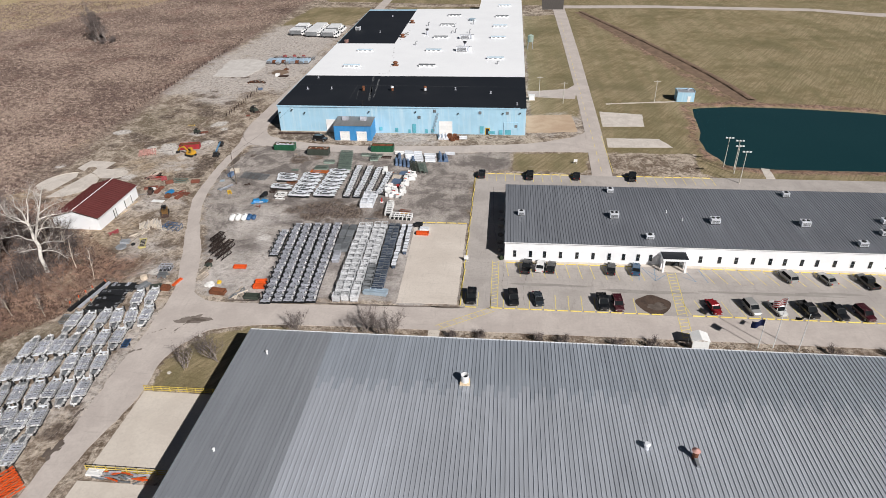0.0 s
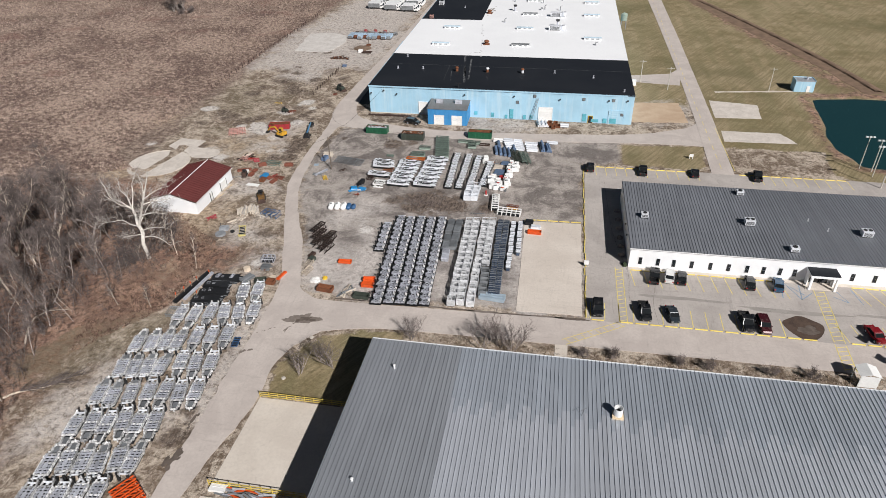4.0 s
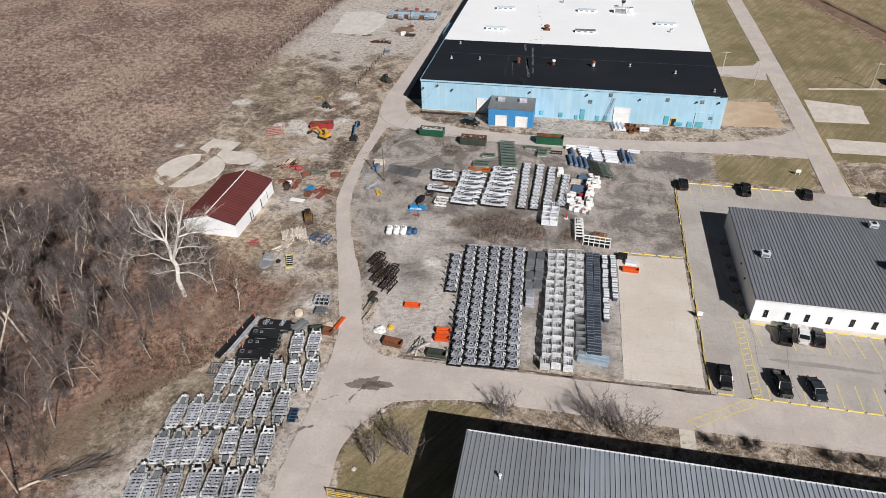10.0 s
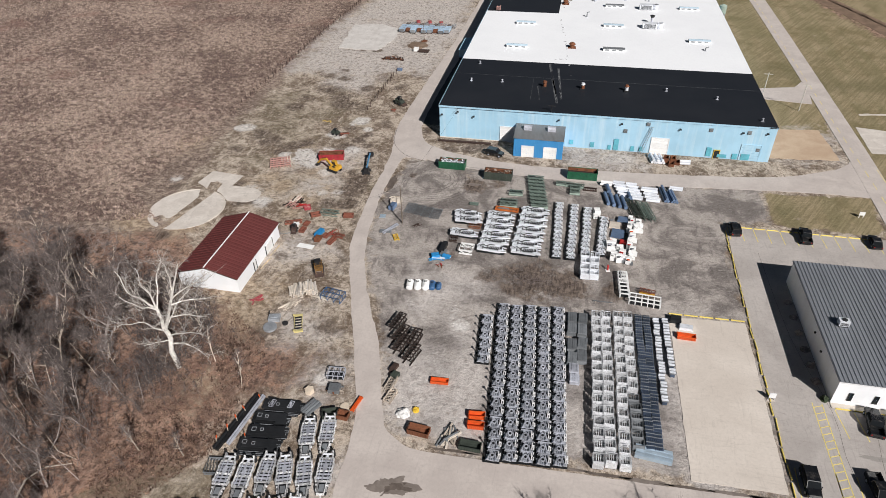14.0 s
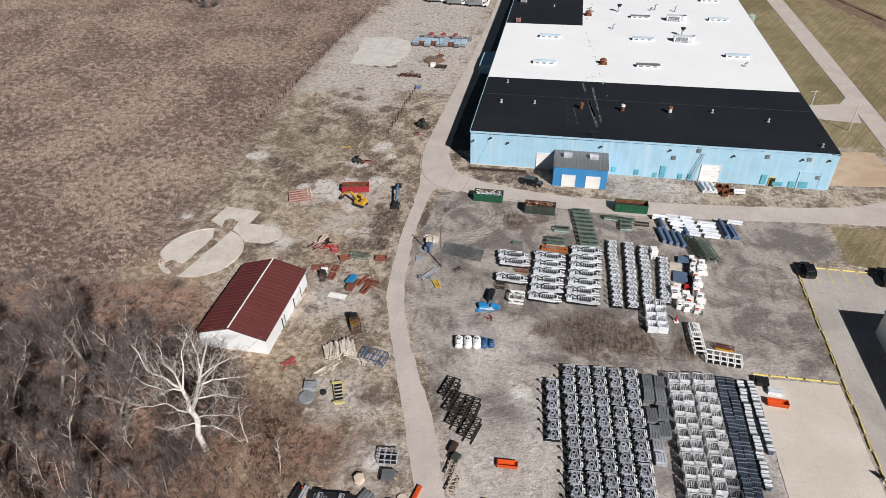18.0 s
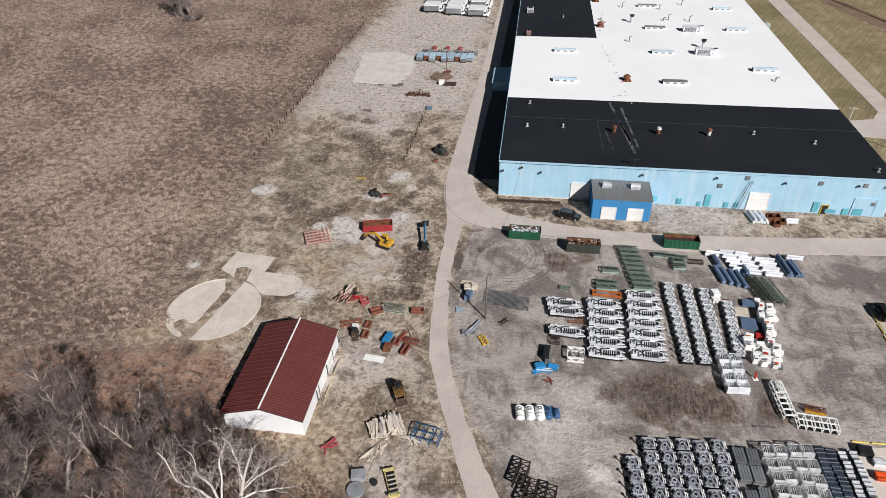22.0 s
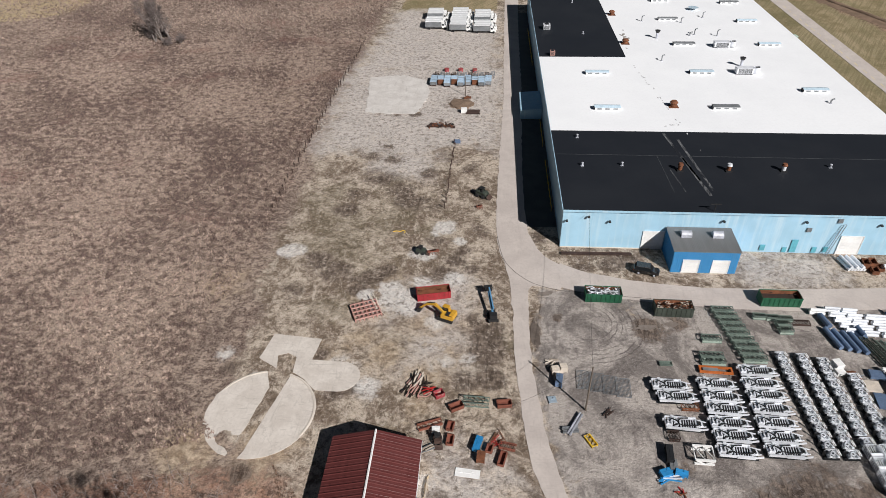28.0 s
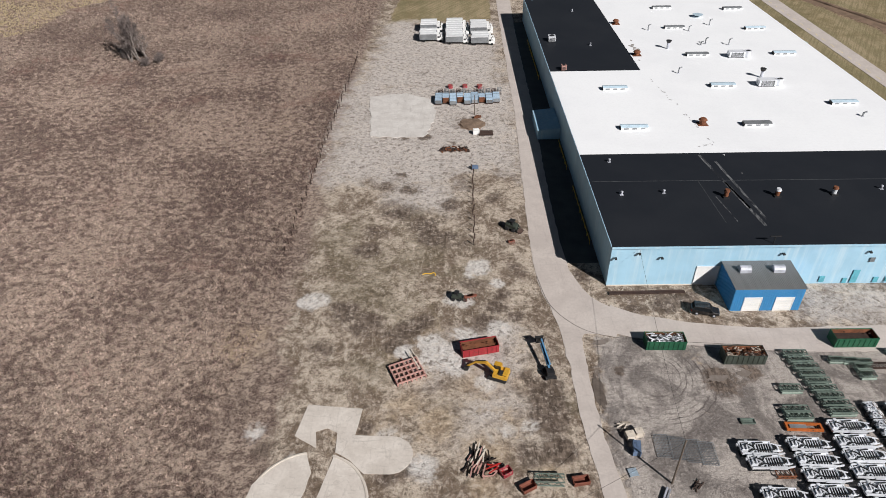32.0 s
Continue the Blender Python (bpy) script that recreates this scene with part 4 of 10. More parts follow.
prism(bm, [(-0.1, 85.5), (25.9, 85.5), (25.9, 160), (-0.1, 160)], 8.9, 9.1)
part("roof", bm, ROOF_BLACK, plant, "black roof membrane")
annex = thing("blue_annex", -55.0, 192.5, 0, 0, "small bright blue metal annex with a grey roof", "annex")
piece("wall", lambda b: prism(b, [(0, 0), (12.2, 0), (12.2, 7.3), (0, 7.3)], 0, 5.0), WALL_ANNEX, annex)
bm = bmesh.new()
profile_x(bm, [(-0.2, 5.0), (7.3, 5.5), (7.3, 5.62), (-0.2, 5.12)], -0.15, 12.35)
part("roof", bm, ROOF_ANNEX, annex)

# white shed with a maroon roof
shed = thing("white_shed", -105.22, 129.8, 0, 0, "white shed with a maroon ribbed metal gable roof", "shed")
bm = bmesh.new()
gable = [(-6.0, 0), (6.0, 0), (6.0, 3.42), (0, 5.22), (-6.0, 3.42)]
a = [bm.verts.new((x, 0, z)) for x, z in gable]
b2 = [bm.verts.new((x, 18.5, z)) for x, z in gable]
bm.faces.new(a)
bm.faces.new(b2[::-1])
for i in range(5):
    bm.faces.new((a[i], b2[i], b2[(i + 1) % 5], a[(i + 1) % 5]))
part("wall", bm, WALL_WHITE, shed)


# ---- steel frames stored in the yard ----
def lay(bm, *boxes):
    for b in boxes:
        box(bm, *b)


def ring(bm, x, y, z, r, w, h, n=10):
    """A flat ring standing on z."""
    rows = []
    for rr, zz in ((r, z), (r, z + h), (r - w, z + h), (r - w, z)):
        rows.append([bm.verts.new((x + rr * math.cos(2 * math.pi * i / n), y + rr * math.sin(2 * math.pi * i / n), zz)) for i in range(n)])
    for k in range(4):
        a, b = rows[k], rows[(k + 1) % 4]
        for i in range(n):
            bm.faces.new((a[i], a[(i + 1) % n], b[(i + 1) % n], b[i]))


def carrier_frame(steel, label, group):
    """A welded equipment frame: plated bed with dark slots, a narrow tongue with a grey plate, a notched rear yoke on rubber blocks."""
    t = thing("equipment_frame", 0, 0, 0, 0, label, "steel frame", group)
    for s in (-1, 1):
        piece("side_rail", lambda b: lay(b, (s * 0.98, 0.3, 0.5, 0.14, 3.4, 0.3), (s * 1.08, -0.9, 0.45, 0.14, 0.3, 0.36), (s * 1.08, 1.2, 0.5, 0.12, 0.3, 0.26), (s * 1.06, 0.2, 0.55, 0.1, 0.5, 0.12)), steel, t)
        piece("inner_rail", lambda b: (lay(b, (s * 0.62, 0.3, 0.66, 0.08, 3.2, 0.14)), beam(b, (s * 0.62, -1.2, 0.8), (s * 0.92, -0.7, 0.82), 0.07)), GALV, t)
        piece("tongue_rail", lambda b: beam(b, (s * 0.6, -1.3, 0.62), (s * 0.45, -3.1, 0.55), 0.1, 0.24), steel, t)
        piece("tongue_lug", lambda b: (box(b, s * 0.74, -1.8, 0.4, 0.3, 0.16, 0.3), box(b, s * 0.7, -2.4, 0.45, 0.12, 0.5, 0.2)), steel, t)
        piece("rear_arm", lambda b: (beam(b, (s * 0.82, 2.0, 0.66), (s * 0.66, 2.9, 0.8), 0.16, 0.24), box(b, s * 0.64, 2.9, 0.6, 0.22, 0.16, 0.42)), steel, t)
        piece("rubber_block", lambda b: lay(b, (s * 0.74, 3.06, 0.0, 0.3, 0.2, 0.98), (s * 0.74, 2.9, 0.0, 0.2, 0.4, 0.3)), RUBBER, t)
    for y, d in ((-1.35, 0.22), (-0.86, 0.18), (-0.36, 0.12), (0.14, 0.2), (0.62, 0.1), (1.1, 0.16), (1.56, 0.12), (2.0, 0.22)):
        piece("cross_member", lambda b: lay(b, (0, y, 0.6, 1.86, d, 0.16)), steel if y < -1 or y > 1.8 or y == 0.14 else GALV, t)
    piece("spine", lambda b: prism(b, [(-0.16, -1.3), (0.02, -1.3), (0.06, 0.1), (0.3, 0.2), (0.3, 1.1), (0.08, 1.2), (0.08, 1.9), (-0.14, 1.9), (-0.14, 1.0), (-0.3, 0.9), (-0.3, 0.4), (-0.12, 0.2)], 0.74, 0.8), GALV, t)
    piece("tongue_plate", lambda b: lay(b, (0, -2.2, 0.56, 0.7, 1.0, 0.05)), GALV_DULL, t, "dull grey tongue plate")
    piece("tongue_bar", lambda b: (box(b, 0, -3.05, 0.42, 1.05, 0.14, 0.3), tube(b, (0, -3.16, 0.2), (0, -3.16, 0.8), 0.1, 8)), steel, t)
    # black sheets below bed and tongue deepen the shade between the members
    piece("bed_pan", lambda b: lay(b, (0, 0.35, 0.26, 1.95, 3.4, 0.06)), BLACK_STEEL, t, "black sheet standing in for shade under the bed")
    piece("yoke", lambda b: lay(b, (0, 2.6, 0.66, 1.3, 0.14, 0.18), (0, 2.3, 0.6, 0.34, 0.4, 0.16)), GALV_BRIGHT, t, "bright notched yoke")
    piece("tongue_pan", lambda b: lay(b, (0, -2.1, 0.2, 1.5, 1.7, 0.05)), BLACK_STEEL, t, "black sheet standing in for shade under the tongue")
    for ob in t.children:
        ob.data.transform(Matrix.Diagonal((1.0, 1.08, 1.3, 1)))
    return t


def place_rows(proto, spots, loose=1.0):
    for i, (x, y, rz) in enumerate(spots):
        m = pose(x + rng.uniform(-0.1, 0.1), y + rng.uniform(-0.15, 0.15) * loose, 0.02, 0, 0, rz + rng.uniform(-1.8, 1.8) * loose)
        if i == 0:
            proto.matrix_basis = m
        else:
            copy_thing(proto, m)


def row(x0, y0, x1, y1, n, rz):
    return [(x0 + (x1 - x0) * i / max(1, n - 1), y0 + (y1 - y0) * i / max(1, n - 1), rz) for i in range(n)]


west_rows = row(-74.3, 101.2, -71.6, 101.8, 2, 12)
west_rows += row(-83.2, 92.5, -69.7, 95.2, 6, 12)
west_rows += row(-86.7, 84.7, -79.6, 86.2, 4, 192) + row(-77.0, 86.9, -71.8, 88.1, 3, 12)
west_rows += row(-86.0, 78.2, -79.2, 79.5, 4, 192) + row(-76.4, 80.2, -71.2, 81.1, 3, 12)
west_rows += row(-86.0, 71.7, -81.0, 72.6, 3, 192) + row(-78.0, 73.2, -70.3, 74.6, 4, 12)
west_rows += row(-85.6, 65.0, -73.6, 67.4, 6, 12)
west_rows += row(-84.8, 58.6, -72.9, 60.9, 6, 192)
west_rows += row(-84.2, 52.2, -74.8, 54.0, 5, 12)
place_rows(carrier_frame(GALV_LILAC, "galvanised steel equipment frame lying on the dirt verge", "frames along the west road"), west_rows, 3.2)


def comb(bm, width, height, n, thick, put, fill=0.45):
    """A barred panel in one piece: a rail with bars hanging from it."""
    step = width / n
    pts = [(-width / 2, height), (-width / 2, 0)]
    for i in range(n):
        x = -width / 2 + step * i
        if i:
            pts += [(x, height * 0.86), (x, 0)]
        pts += [(x + step * fill, 0), (x + step * fill, height * 0.86)]
    pts += [(width / 2 - step * 0.1, height * 0.86), (width / 2 - step * 0.1, 0), (width / 2, 0), (width / 2, height)]
    a = [bm.verts.new(put(u, v, -thick / 2)) for u, v in pts]
    b = [bm.verts.new(put(u, v, thick / 2)) for u, v in pts]
    bm.faces.new(a)
    bm.faces.new(b[::-1])
    for i in range(len(pts)):
        j = (i + 1) % len(pts)
        bm.faces.new((a[i], b[i], b[j], a[j]))


def yard_frame(steel, label, group):
    """A longer frame: heavy kinked rail, barred bed over black sheets that stand in for shade, hub rings at one end and
    forked plates at the other.
    """
    t = thing("equipment_frame", 0, 0, 0, 0, label, "steel frame", group)
    piece("front_rail", lambda b: (beam(b, (-3.1, -0.95, 0.75), (-0.4, -1.0, 0.75), 0.18, 0.3), beam(b, (-0.5, -1.0, 0.75), (2.2, -1.08, 0.75), 0.32, 0.3), beam(b, (2.1, -1.08, 0.75), (3.5, -0.8, 0.7), 0.14, 0.22)), steel, t, "broad white rail")
    piece("back_rail", lambda b: (beam(b, (-3.0, 0.95, 0.8), (1.9, 0.95, 0.8), 0.13, 0.2), box(b, -1.9, 0.98, 0.62, 0.5, 0.3, 0.36)), steel, t)
    for x in (-0.75, 1.75):
        piece("cross_member", lambda b: lay(b, (x, 0, 0.66, 0.16, 2.0, 0.2)), steel, t)
    bm = bmesh.new()
    comb(bm, 2.3, 1.75, 6, 0.07, lambda u, v, q: (0.5 + u + 0.1 * (v - 0.8), v - 0.85, 0.74 + q), 0.24)
    part("slat_grille", bm, steel, t, "barred bed")
    for y in (-0.42, 0.42):
        piece("hub_ring", lambda b: ring(b, -1.45, y, 0.72, 0.38, 0.13, 0.2, 12), steel, t, "white hub ring")
    piece("pivot_block", lambda b: (lay(b, (-2.3, 0.25, 0.55, 0.36, 0.7, 0.34), (-2.5, -0.5, 0.6, 0.9, 0.16, 0.36)), beam(b, (-2.7, 0.6, 0.8), (-1.9, 0.2, 0.92), 0.18, 0.14)), steel, t)
    # no hole here: a black slab paints the shade of an opening
    piece("pivot_gap", lambda b: box(b, -2.0, -0.2, 0.9, 0.32, 0.5, 0.04), BLACK_STEEL, t, "black slab painted as a shaded opening")
    piece("end_yoke", lambda b: lay(b, (-3.05, 0, 0.6, 0.2, 1.9, 0.26), (-3.25, 0.5, 0.5, 0.4, 0.3, 0.3)), steel, t)
    piece("fork_plate", lambda b: (prism(b, [(1.85, -0.6), (2.4, -0.65), (3.3, -0.45), (2.1, -0.3), (2.1, 0.3), (3.4, 0.35), (2.5, 0.6), (1.85, 0.7)], 0.7, 0.86)), steel, t, "pointed white plate")
    piece("black_hose", lambda b: zig(b, [(-2.8, -0.3, 0.95), (-2.0, 0.5, 1.0), (-1.2, 0.0, 0.98), (-0.6, 0.6, 0.98), (0.6, 0.75, 0.95)], 0.12), RUBBER, t, "black hose")
    piece("pivot_arm", lambda b: beam(b, (-3.0, -0.6, 0.9), (-1.9, 0.75, 0.95), 0.12, 0.12), steel, t)
    # added black sheet: makes the gaps between the bars read as deep shade
    piece("bed_floor", lambda b: box(b, 0.5, 0.02, 0.5, 2.3, 1.5, 0.04), BLACK_STEEL, t, "black sheet standing in for shade under the bars")
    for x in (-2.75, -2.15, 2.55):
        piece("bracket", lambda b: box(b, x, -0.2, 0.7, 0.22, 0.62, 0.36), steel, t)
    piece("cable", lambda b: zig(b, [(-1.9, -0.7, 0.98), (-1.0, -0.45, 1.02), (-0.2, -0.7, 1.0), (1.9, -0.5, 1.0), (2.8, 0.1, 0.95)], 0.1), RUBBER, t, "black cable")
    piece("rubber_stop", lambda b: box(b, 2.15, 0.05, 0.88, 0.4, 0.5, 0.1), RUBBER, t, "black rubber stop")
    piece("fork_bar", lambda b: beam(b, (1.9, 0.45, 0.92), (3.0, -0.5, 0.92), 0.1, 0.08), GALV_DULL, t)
    # added black sheet: painted shade beneath the whole frame
    piece("under_pan", lambda b: box(b, -0.1, 0.05, 0.12, 6.2, 1.95, 0.05), BLACK_STEEL, t, "black sheet standing in for shade under the frame")
    for x in (-2.6, 1.9):
        piece("leg", lambda b: zig(b, [(x, -0.8, 0.7), (x, -0.8, 0.06), (x, 0.8, 0.06), (x, 0.8, 0.7)], 0.13), RUBBER, t, "black rubber foot")
    for ob in t.children:
        ob.data.transform(Matrix.Diagonal((0.9, 1.02, 1.2, 1)))
    return t


yard_rows = [(-61.4, 162.9, -1), (-60.9, 160.5, -1), (-61.0, 155.5, -1)]
yard_rows += row(-54.2, 163.5, -54.6, 151.1, 6, -1) + row(-47.2, 166.5, -47.9, 151.3, 7, -1)
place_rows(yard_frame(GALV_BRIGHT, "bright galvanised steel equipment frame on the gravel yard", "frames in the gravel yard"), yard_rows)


def hitch_unit(steel, label, group, deep=1.0, wide=1.04):
    """A nested axle bracket: cut plates and a hub ring over a black base that stands in for shade, a bright H-shaped
    end plate, a short dark end post.
    """
    t = thing("axle_bracket", 0, 0, 0, 0, label, "steel bracket", group)
    piece("cross_beam", lambda b: lay(b, (0.2, 0.52, 0.66, 1.5, 0.12, 0.14), (0.62, 0.36, 0.6, 0.16, 0.22, 0.2), (-0.22, 0.38, 0.6, 0.22, 0.16, 0.2)), steel, t)
    for s in (-1, 1):
        piece("arm", lambda b: (beam(b, (0.1 + s * 0.2, 0.45, 0.7), (0.1 + s * 0.52, -0.6, 0.84), 0.11, 0.1), box(b, 0.1 + s * 0.5, -0.6, 0.7, 0.3, 0.13, 0.16)), steel, t)
    piece("hub", lambda b: ring(b, 0.06, -0.1, 0.74, 0.29, 0.1, 0.14, 10), steel, t, "pale hub ring")
    # black plug: the shade inside the hub ring, put in as colour
    piece("hub_core", lambda b: tube(b, (0.06, -0.1, 0.5), (0.06, -0.1, 0.74), 0.17, 8), BLACK_STEEL, t, "black plug painted as the shaded hub bore")
    piece("post", lambda b: (beam(b, (-0.92, 0.0, 0.0), (-0.96, 0.04, 0.95), 0.14, 0.34), box(b, -0.98, 0.06, 0.86, 0.3, 0.2, 0.14)), BLACK_STEEL, t, "short dark end post")
    piece("end_plate", lambda b: (prism(b, [(0.72, -0.42), (0.84, -0.42), (0.84, -0.06), (0.94, -0.06), (0.94, -0.46), (1.06, -0.46), (1.06, 0.42), (0.94, 0.42), (0.94, 0.1), (0.84, 0.1), (0.84, 0.36), (0.72, 0.36)], 0.86, 0.93)), GALV_WHITE, t, "bright H-shaped end plate")
    piece("deck_plate", lambda b: prism(b, [(-0.72, -0.62), (-0.36, -0.46), (-0.1, -0.6), (0.3, -0.62), (0.42, -0.4), (0.96, -0.6), (0.98, -0.1), (0.6, -0.2), (0.5, 0.14), (0.96, 0.3), (0.9, 0.62), (0.5, 0.46), (0.1, 0.6), (-0.66, 0.56), (-0.4, 0.24), (-0.7, 0.04)], 0.46, 0.5), GALV_MID, t, "mid grey cut plate")
    bm = bmesh.new()
    comb(bm, 1.5, 0.34, 6, 0.05, lambda u, v, q: (0.1 + u, -0.36 - v * 0.8, 0.62 + q), 0.5)
    part("toothed_plate", bm, steel, t, "pale toothed plate")
    # black gap plate and black base imitate the shade between the plates
    piece("slot_cover", lambda b: prism(b, [(-0.6, 0.06), (-0.34, 0.1), (-0.3, 0.3), (0.4, 0.24), (0.62, 0.06), (0.66, 0.22), (0.5, 0.4), (-0.66, 0.4)], 0.505, 0.53), BLACK_STEEL, t, "black plate painted as a shaded gap")
    piece("base_plate", lambda b: box(b, 0, 0.0, 0.1, 2.06, 1.3, 0.05), BLACK_STEEL, t, "black base standing in for shade between the plates")
    for ob in t.children:
        ob.data.transform(Matrix.Diagonal((wide, deep, 1.05, 1)))
    return t


bracket_spots = []
for c in range(5):
    for k in range(17):
        f = k / 16
        bracket_spots.append((-50.2 + 2.42 * c + (2.4 - 0.1 * c) * f, 133.8 + 0.2 * c - 31.0 * f, 2))
for k in range(6):
    bracket_spots.append((-52.7 + 0.16 * k, 130.5 - 1.94 * k, 2))
place_rows(hitch_unit(GALV, "galvanised steel axle bracket nested in a long row", "axle brackets in long rows", 1.47, 1.16), bracket_spots)
bracket_spots = []
for x, y0, x1, y1, k in ((-42.4, 170.3, -41.9, 151.4, 13), (-39.0, 170.2, -39.2, 151.4, 13), (-36.2, 169.3, -36.4, 153.8, 11), (-32.7, 166.2, -33.4, 153.8, 9)):
    bracket_spots += row(x, y0, x1, y1, k, 3)
place_rows(hitch_unit(GALV_BRIGHT, "bright galvanised axle bracket standing in a yard row", "axle brackets in the gravel yard", 1.14), bracket_spots)


def steel_bin(steel, w, d, h, label, group):
    t = thing("steel_bin", 0, 0, 0, 0, label, "steel bin", group)
    # floor coloured black to give the bin a shaded inside
    piece("floor_plate", lambda b: lay(b, (0, 0, 0.14, w - 0.1, d - 0.1, 0.05), (-w * 0.3, 0, 0, 0.12, d, 0.14), (w * 0.3, 0, 0, 0.12, d, 0.14)), BLACK_STEEL, t, "black floor plate standing in for shade inside")
    for s in (-1, 1):
        bm = bmesh.new()
        comb(bm, d, h - 0.12, 6, 0.05, lambda u, v, q: (s * (w / 2 - 0.04) + q, u, v + 0.12), 0.6)
        part("side_panel", bm, steel, t)
    piece("front_panel", lambda b: (lay(b, (0, -d / 2 + 0.03, 0.12, w - 0.1, 0.05, h - 0.2)), beam(b, (0, -d / 2 + 0.02, h - 0.12), (0, -d / 2 + 0.36, h - 0.02), w - 0.12, 0.05)), steel, t)
    piece("back_rail", lambda b: lay(b, (0, d / 2 - 0.06, h - 0.12, w - 0.12, 0.07, 0.12)), steel, t)
    bm = bmesh.new()
    comb(bm, w - 0.22, d - 0.66, 6, 0.05, lambda u, v, q: (u + 0.05 * math.sin(7 * u), d / 2 - 0.12 - v, h - 0.3 - 0.16 * v + q), 0.3)
    part("bar_rack", bm, steel, t, "barred steel top rack")
    return t


spots = []
for c, (xt, xb, ye) in enumerate(((-33.84, -33.1, 104.6), (-32.25, -31.5, 104.9), (-30.12, -29.5, 104.6), (-28.53, -27.95, 118.8))):
    n = int((135 - ye) / 2.06) + 1
    spots += row(xt, 134.3 + 0.2 * c, xt + (xb - xt) * (135 - ye) / 31, ye, n, 1)
place_rows(steel_bin(GALV_YARD, 1.57, 1.8, 1.4, "galvanised steel storage bin with barred sides", "steel bins in columns"), spots)
spots = row(-28.0, 116.6, -27.6, 108.2, 6, 1)
place_rows(steel_bin(GALV_DULL, 1.66, 1.55, 1.1, "dull grey barred steel bin at the end of a column", "dull bins in columns"), spots)
spots = [(-36.1, y, 2) for y in (152.0, 149.9, 147.8, 146.0)] + [(-34.3, y, 2) for y in (152.1, 150.0, 147.9, 146.1)]
place_rows(steel_bin(GALV_BRIGHT, 1.7, 1.9, 1.3, "bright galvanised barred bin on the gravel yard", "steel bins in the gravel yard"), spots)


def plate_stack(name, mat, w, d, n, step, label, category, group, band=None):
    """A pile of flat members with gaps between the layers."""
    t = thing(name, 0, 0, 0, 0, label, category, group)
    piece("bearer", lambda b: lay(b, (0, -d * 0.32, 0, w, 0.12, 0.12), (0, d * 0.32, 0, w, 0.12, 0.12)), WOOD, t)
    for i in range(n):
        o = 0.05 * math.sin(i * 2.4)
        piece("layer", lambda b: (lay(b, (o, 0, 0.12 + i * step, w, d - 0.06, step * 0.72)), [box(b, o - w / 2 + (w * (k + 0.5)) / 4, 0, 0.12 + i * step + step * 0.72, w / 4 - 0.09, d - 0.1, step * 0.2) for k in range(4)]), mat, t)
    if band:
        piece("strap", lambda b: lay(b, (0, -d * 0.2, 0.1, w + 0.1, 0.05, n * step + 0.05), (0, d * 0.2, 0.1, w + 0.1, 0.05, n * step + 0.05)), band, t)
    return t


def bar_stack(steel, label, group):
    """A narrow pile of short channels laid across, a little uneven."""
    t = thing("steel_stack", 0, 0, 0, 0, label, "steel stack", group)
    piece("core", lambda b: lay(b, (0, 0, 0.1, 0.7, 1.36, 0.62), (-0.25, 0, 0, 0.12, 1.3, 0.1), (0.25, 0, 0, 0.12, 1.3, 0.1)), NAVY, t, "dark inner sections")
    for k in range(7):
        piece("channel", lambda b: (box(b, 0.04 * math.sin(k * 2.7), -0.6 + 0.2 * k, 0.66 + 0.05 * (k % 3), 0.98, 0.11 + 0.03 * (k % 2), 0.2)), steel if k % 3 else GALV_DULL, t)
    return t


place_rows(plate_stack("steel_stack", NAVY, 1.16, 1.52, 1, 0.95, "stack of dark navy coated steel sections", "steel stack", "navy stacks", GALV_DULL), row(-26.7, 135.2, -26.0, 108.4, 19, 1) + row(-25.35, 135.4, -24.8, 108.6, 19, 1))
place_rows(bar_stack(GALV_BRIGHT, "narrow stack of galvanised steel channels", "narrow galvanised stacks"), row(-23.7, 135.0, -23.4, 117.4, 13, 1) + row(-22.1, 135.4, -21.8, 123.6, 9, 1))
place_rows(plate_stack("grating_stack", GALV_DULL, 1.55, 2.5, 4, 0.26, "stack of dull grey steel gratings", "steel stack", "grating stacks"), [(-37.9, 133.2, 1), (-37.9, 130.4, 1), (-36.1, 133.3, 1), (-36.1, 130.5, 2), (-36.0, 127.2, -3), (-37.6, 126.4, 2), (-36.0, 124.2, 4), (-37.5, 123.2, 1)])
place_rows(plate_stack("grating_stack", GALV, 1.5, 1.7, 3, 0.3, "stack of galvanised steel gratings on bearers", "steel stack", "grating stacks"), [(-37.2, 121.2, 2), (-37.0, 119.2, 0)])


def beam_bundle(x, y, rz, mat, n, length, w, h, label, group="", lift=0.15, tilt=0.0):
    t = thing("beam_bundle", x, y, 0, rz, label, "steel beams", group)
    for i in range(n):
        yy = (i - (n - 1) / 2) * (w + 0.08)
        piece("beam", lambda b: (box(b, 0.1 * (i % 2), yy, lift + tilt * i, length, w, h), box(b, 0.1 * (i % 2), yy, lift + h + tilt * i, length, w * 0.55, 0.05)), mat, t)
    for s in (-1, 1):
        piece("bearer", lambda b: box(b, s * length * 0.36, 0, 0, 0.16, n * (w + 0.08) + 0.2, lift), WOOD, t)
    return t


PALE_STEEL = surface("pale_blue_grey_steel", (0.45, 0.55, 0.64), 0.4, 0.3, 0.8, 6, 0.15)
beam_bundle(-25.6, 107.2, -6, PALE_STEEL, 3, 5.0, 0.62, 0.62, "three pale blue-grey steel box beams")
beam_bundle(-85.8, 101.6, 80, BLACK_STEEL, 2, 10.5, 0.45, 0.4, "long black steel beams on the verge")
beam_bundle(-84.7, 102.3, 82, GALV, 2, 9.5, 0.28, 0.3, "long grey steel channels beside black panels")
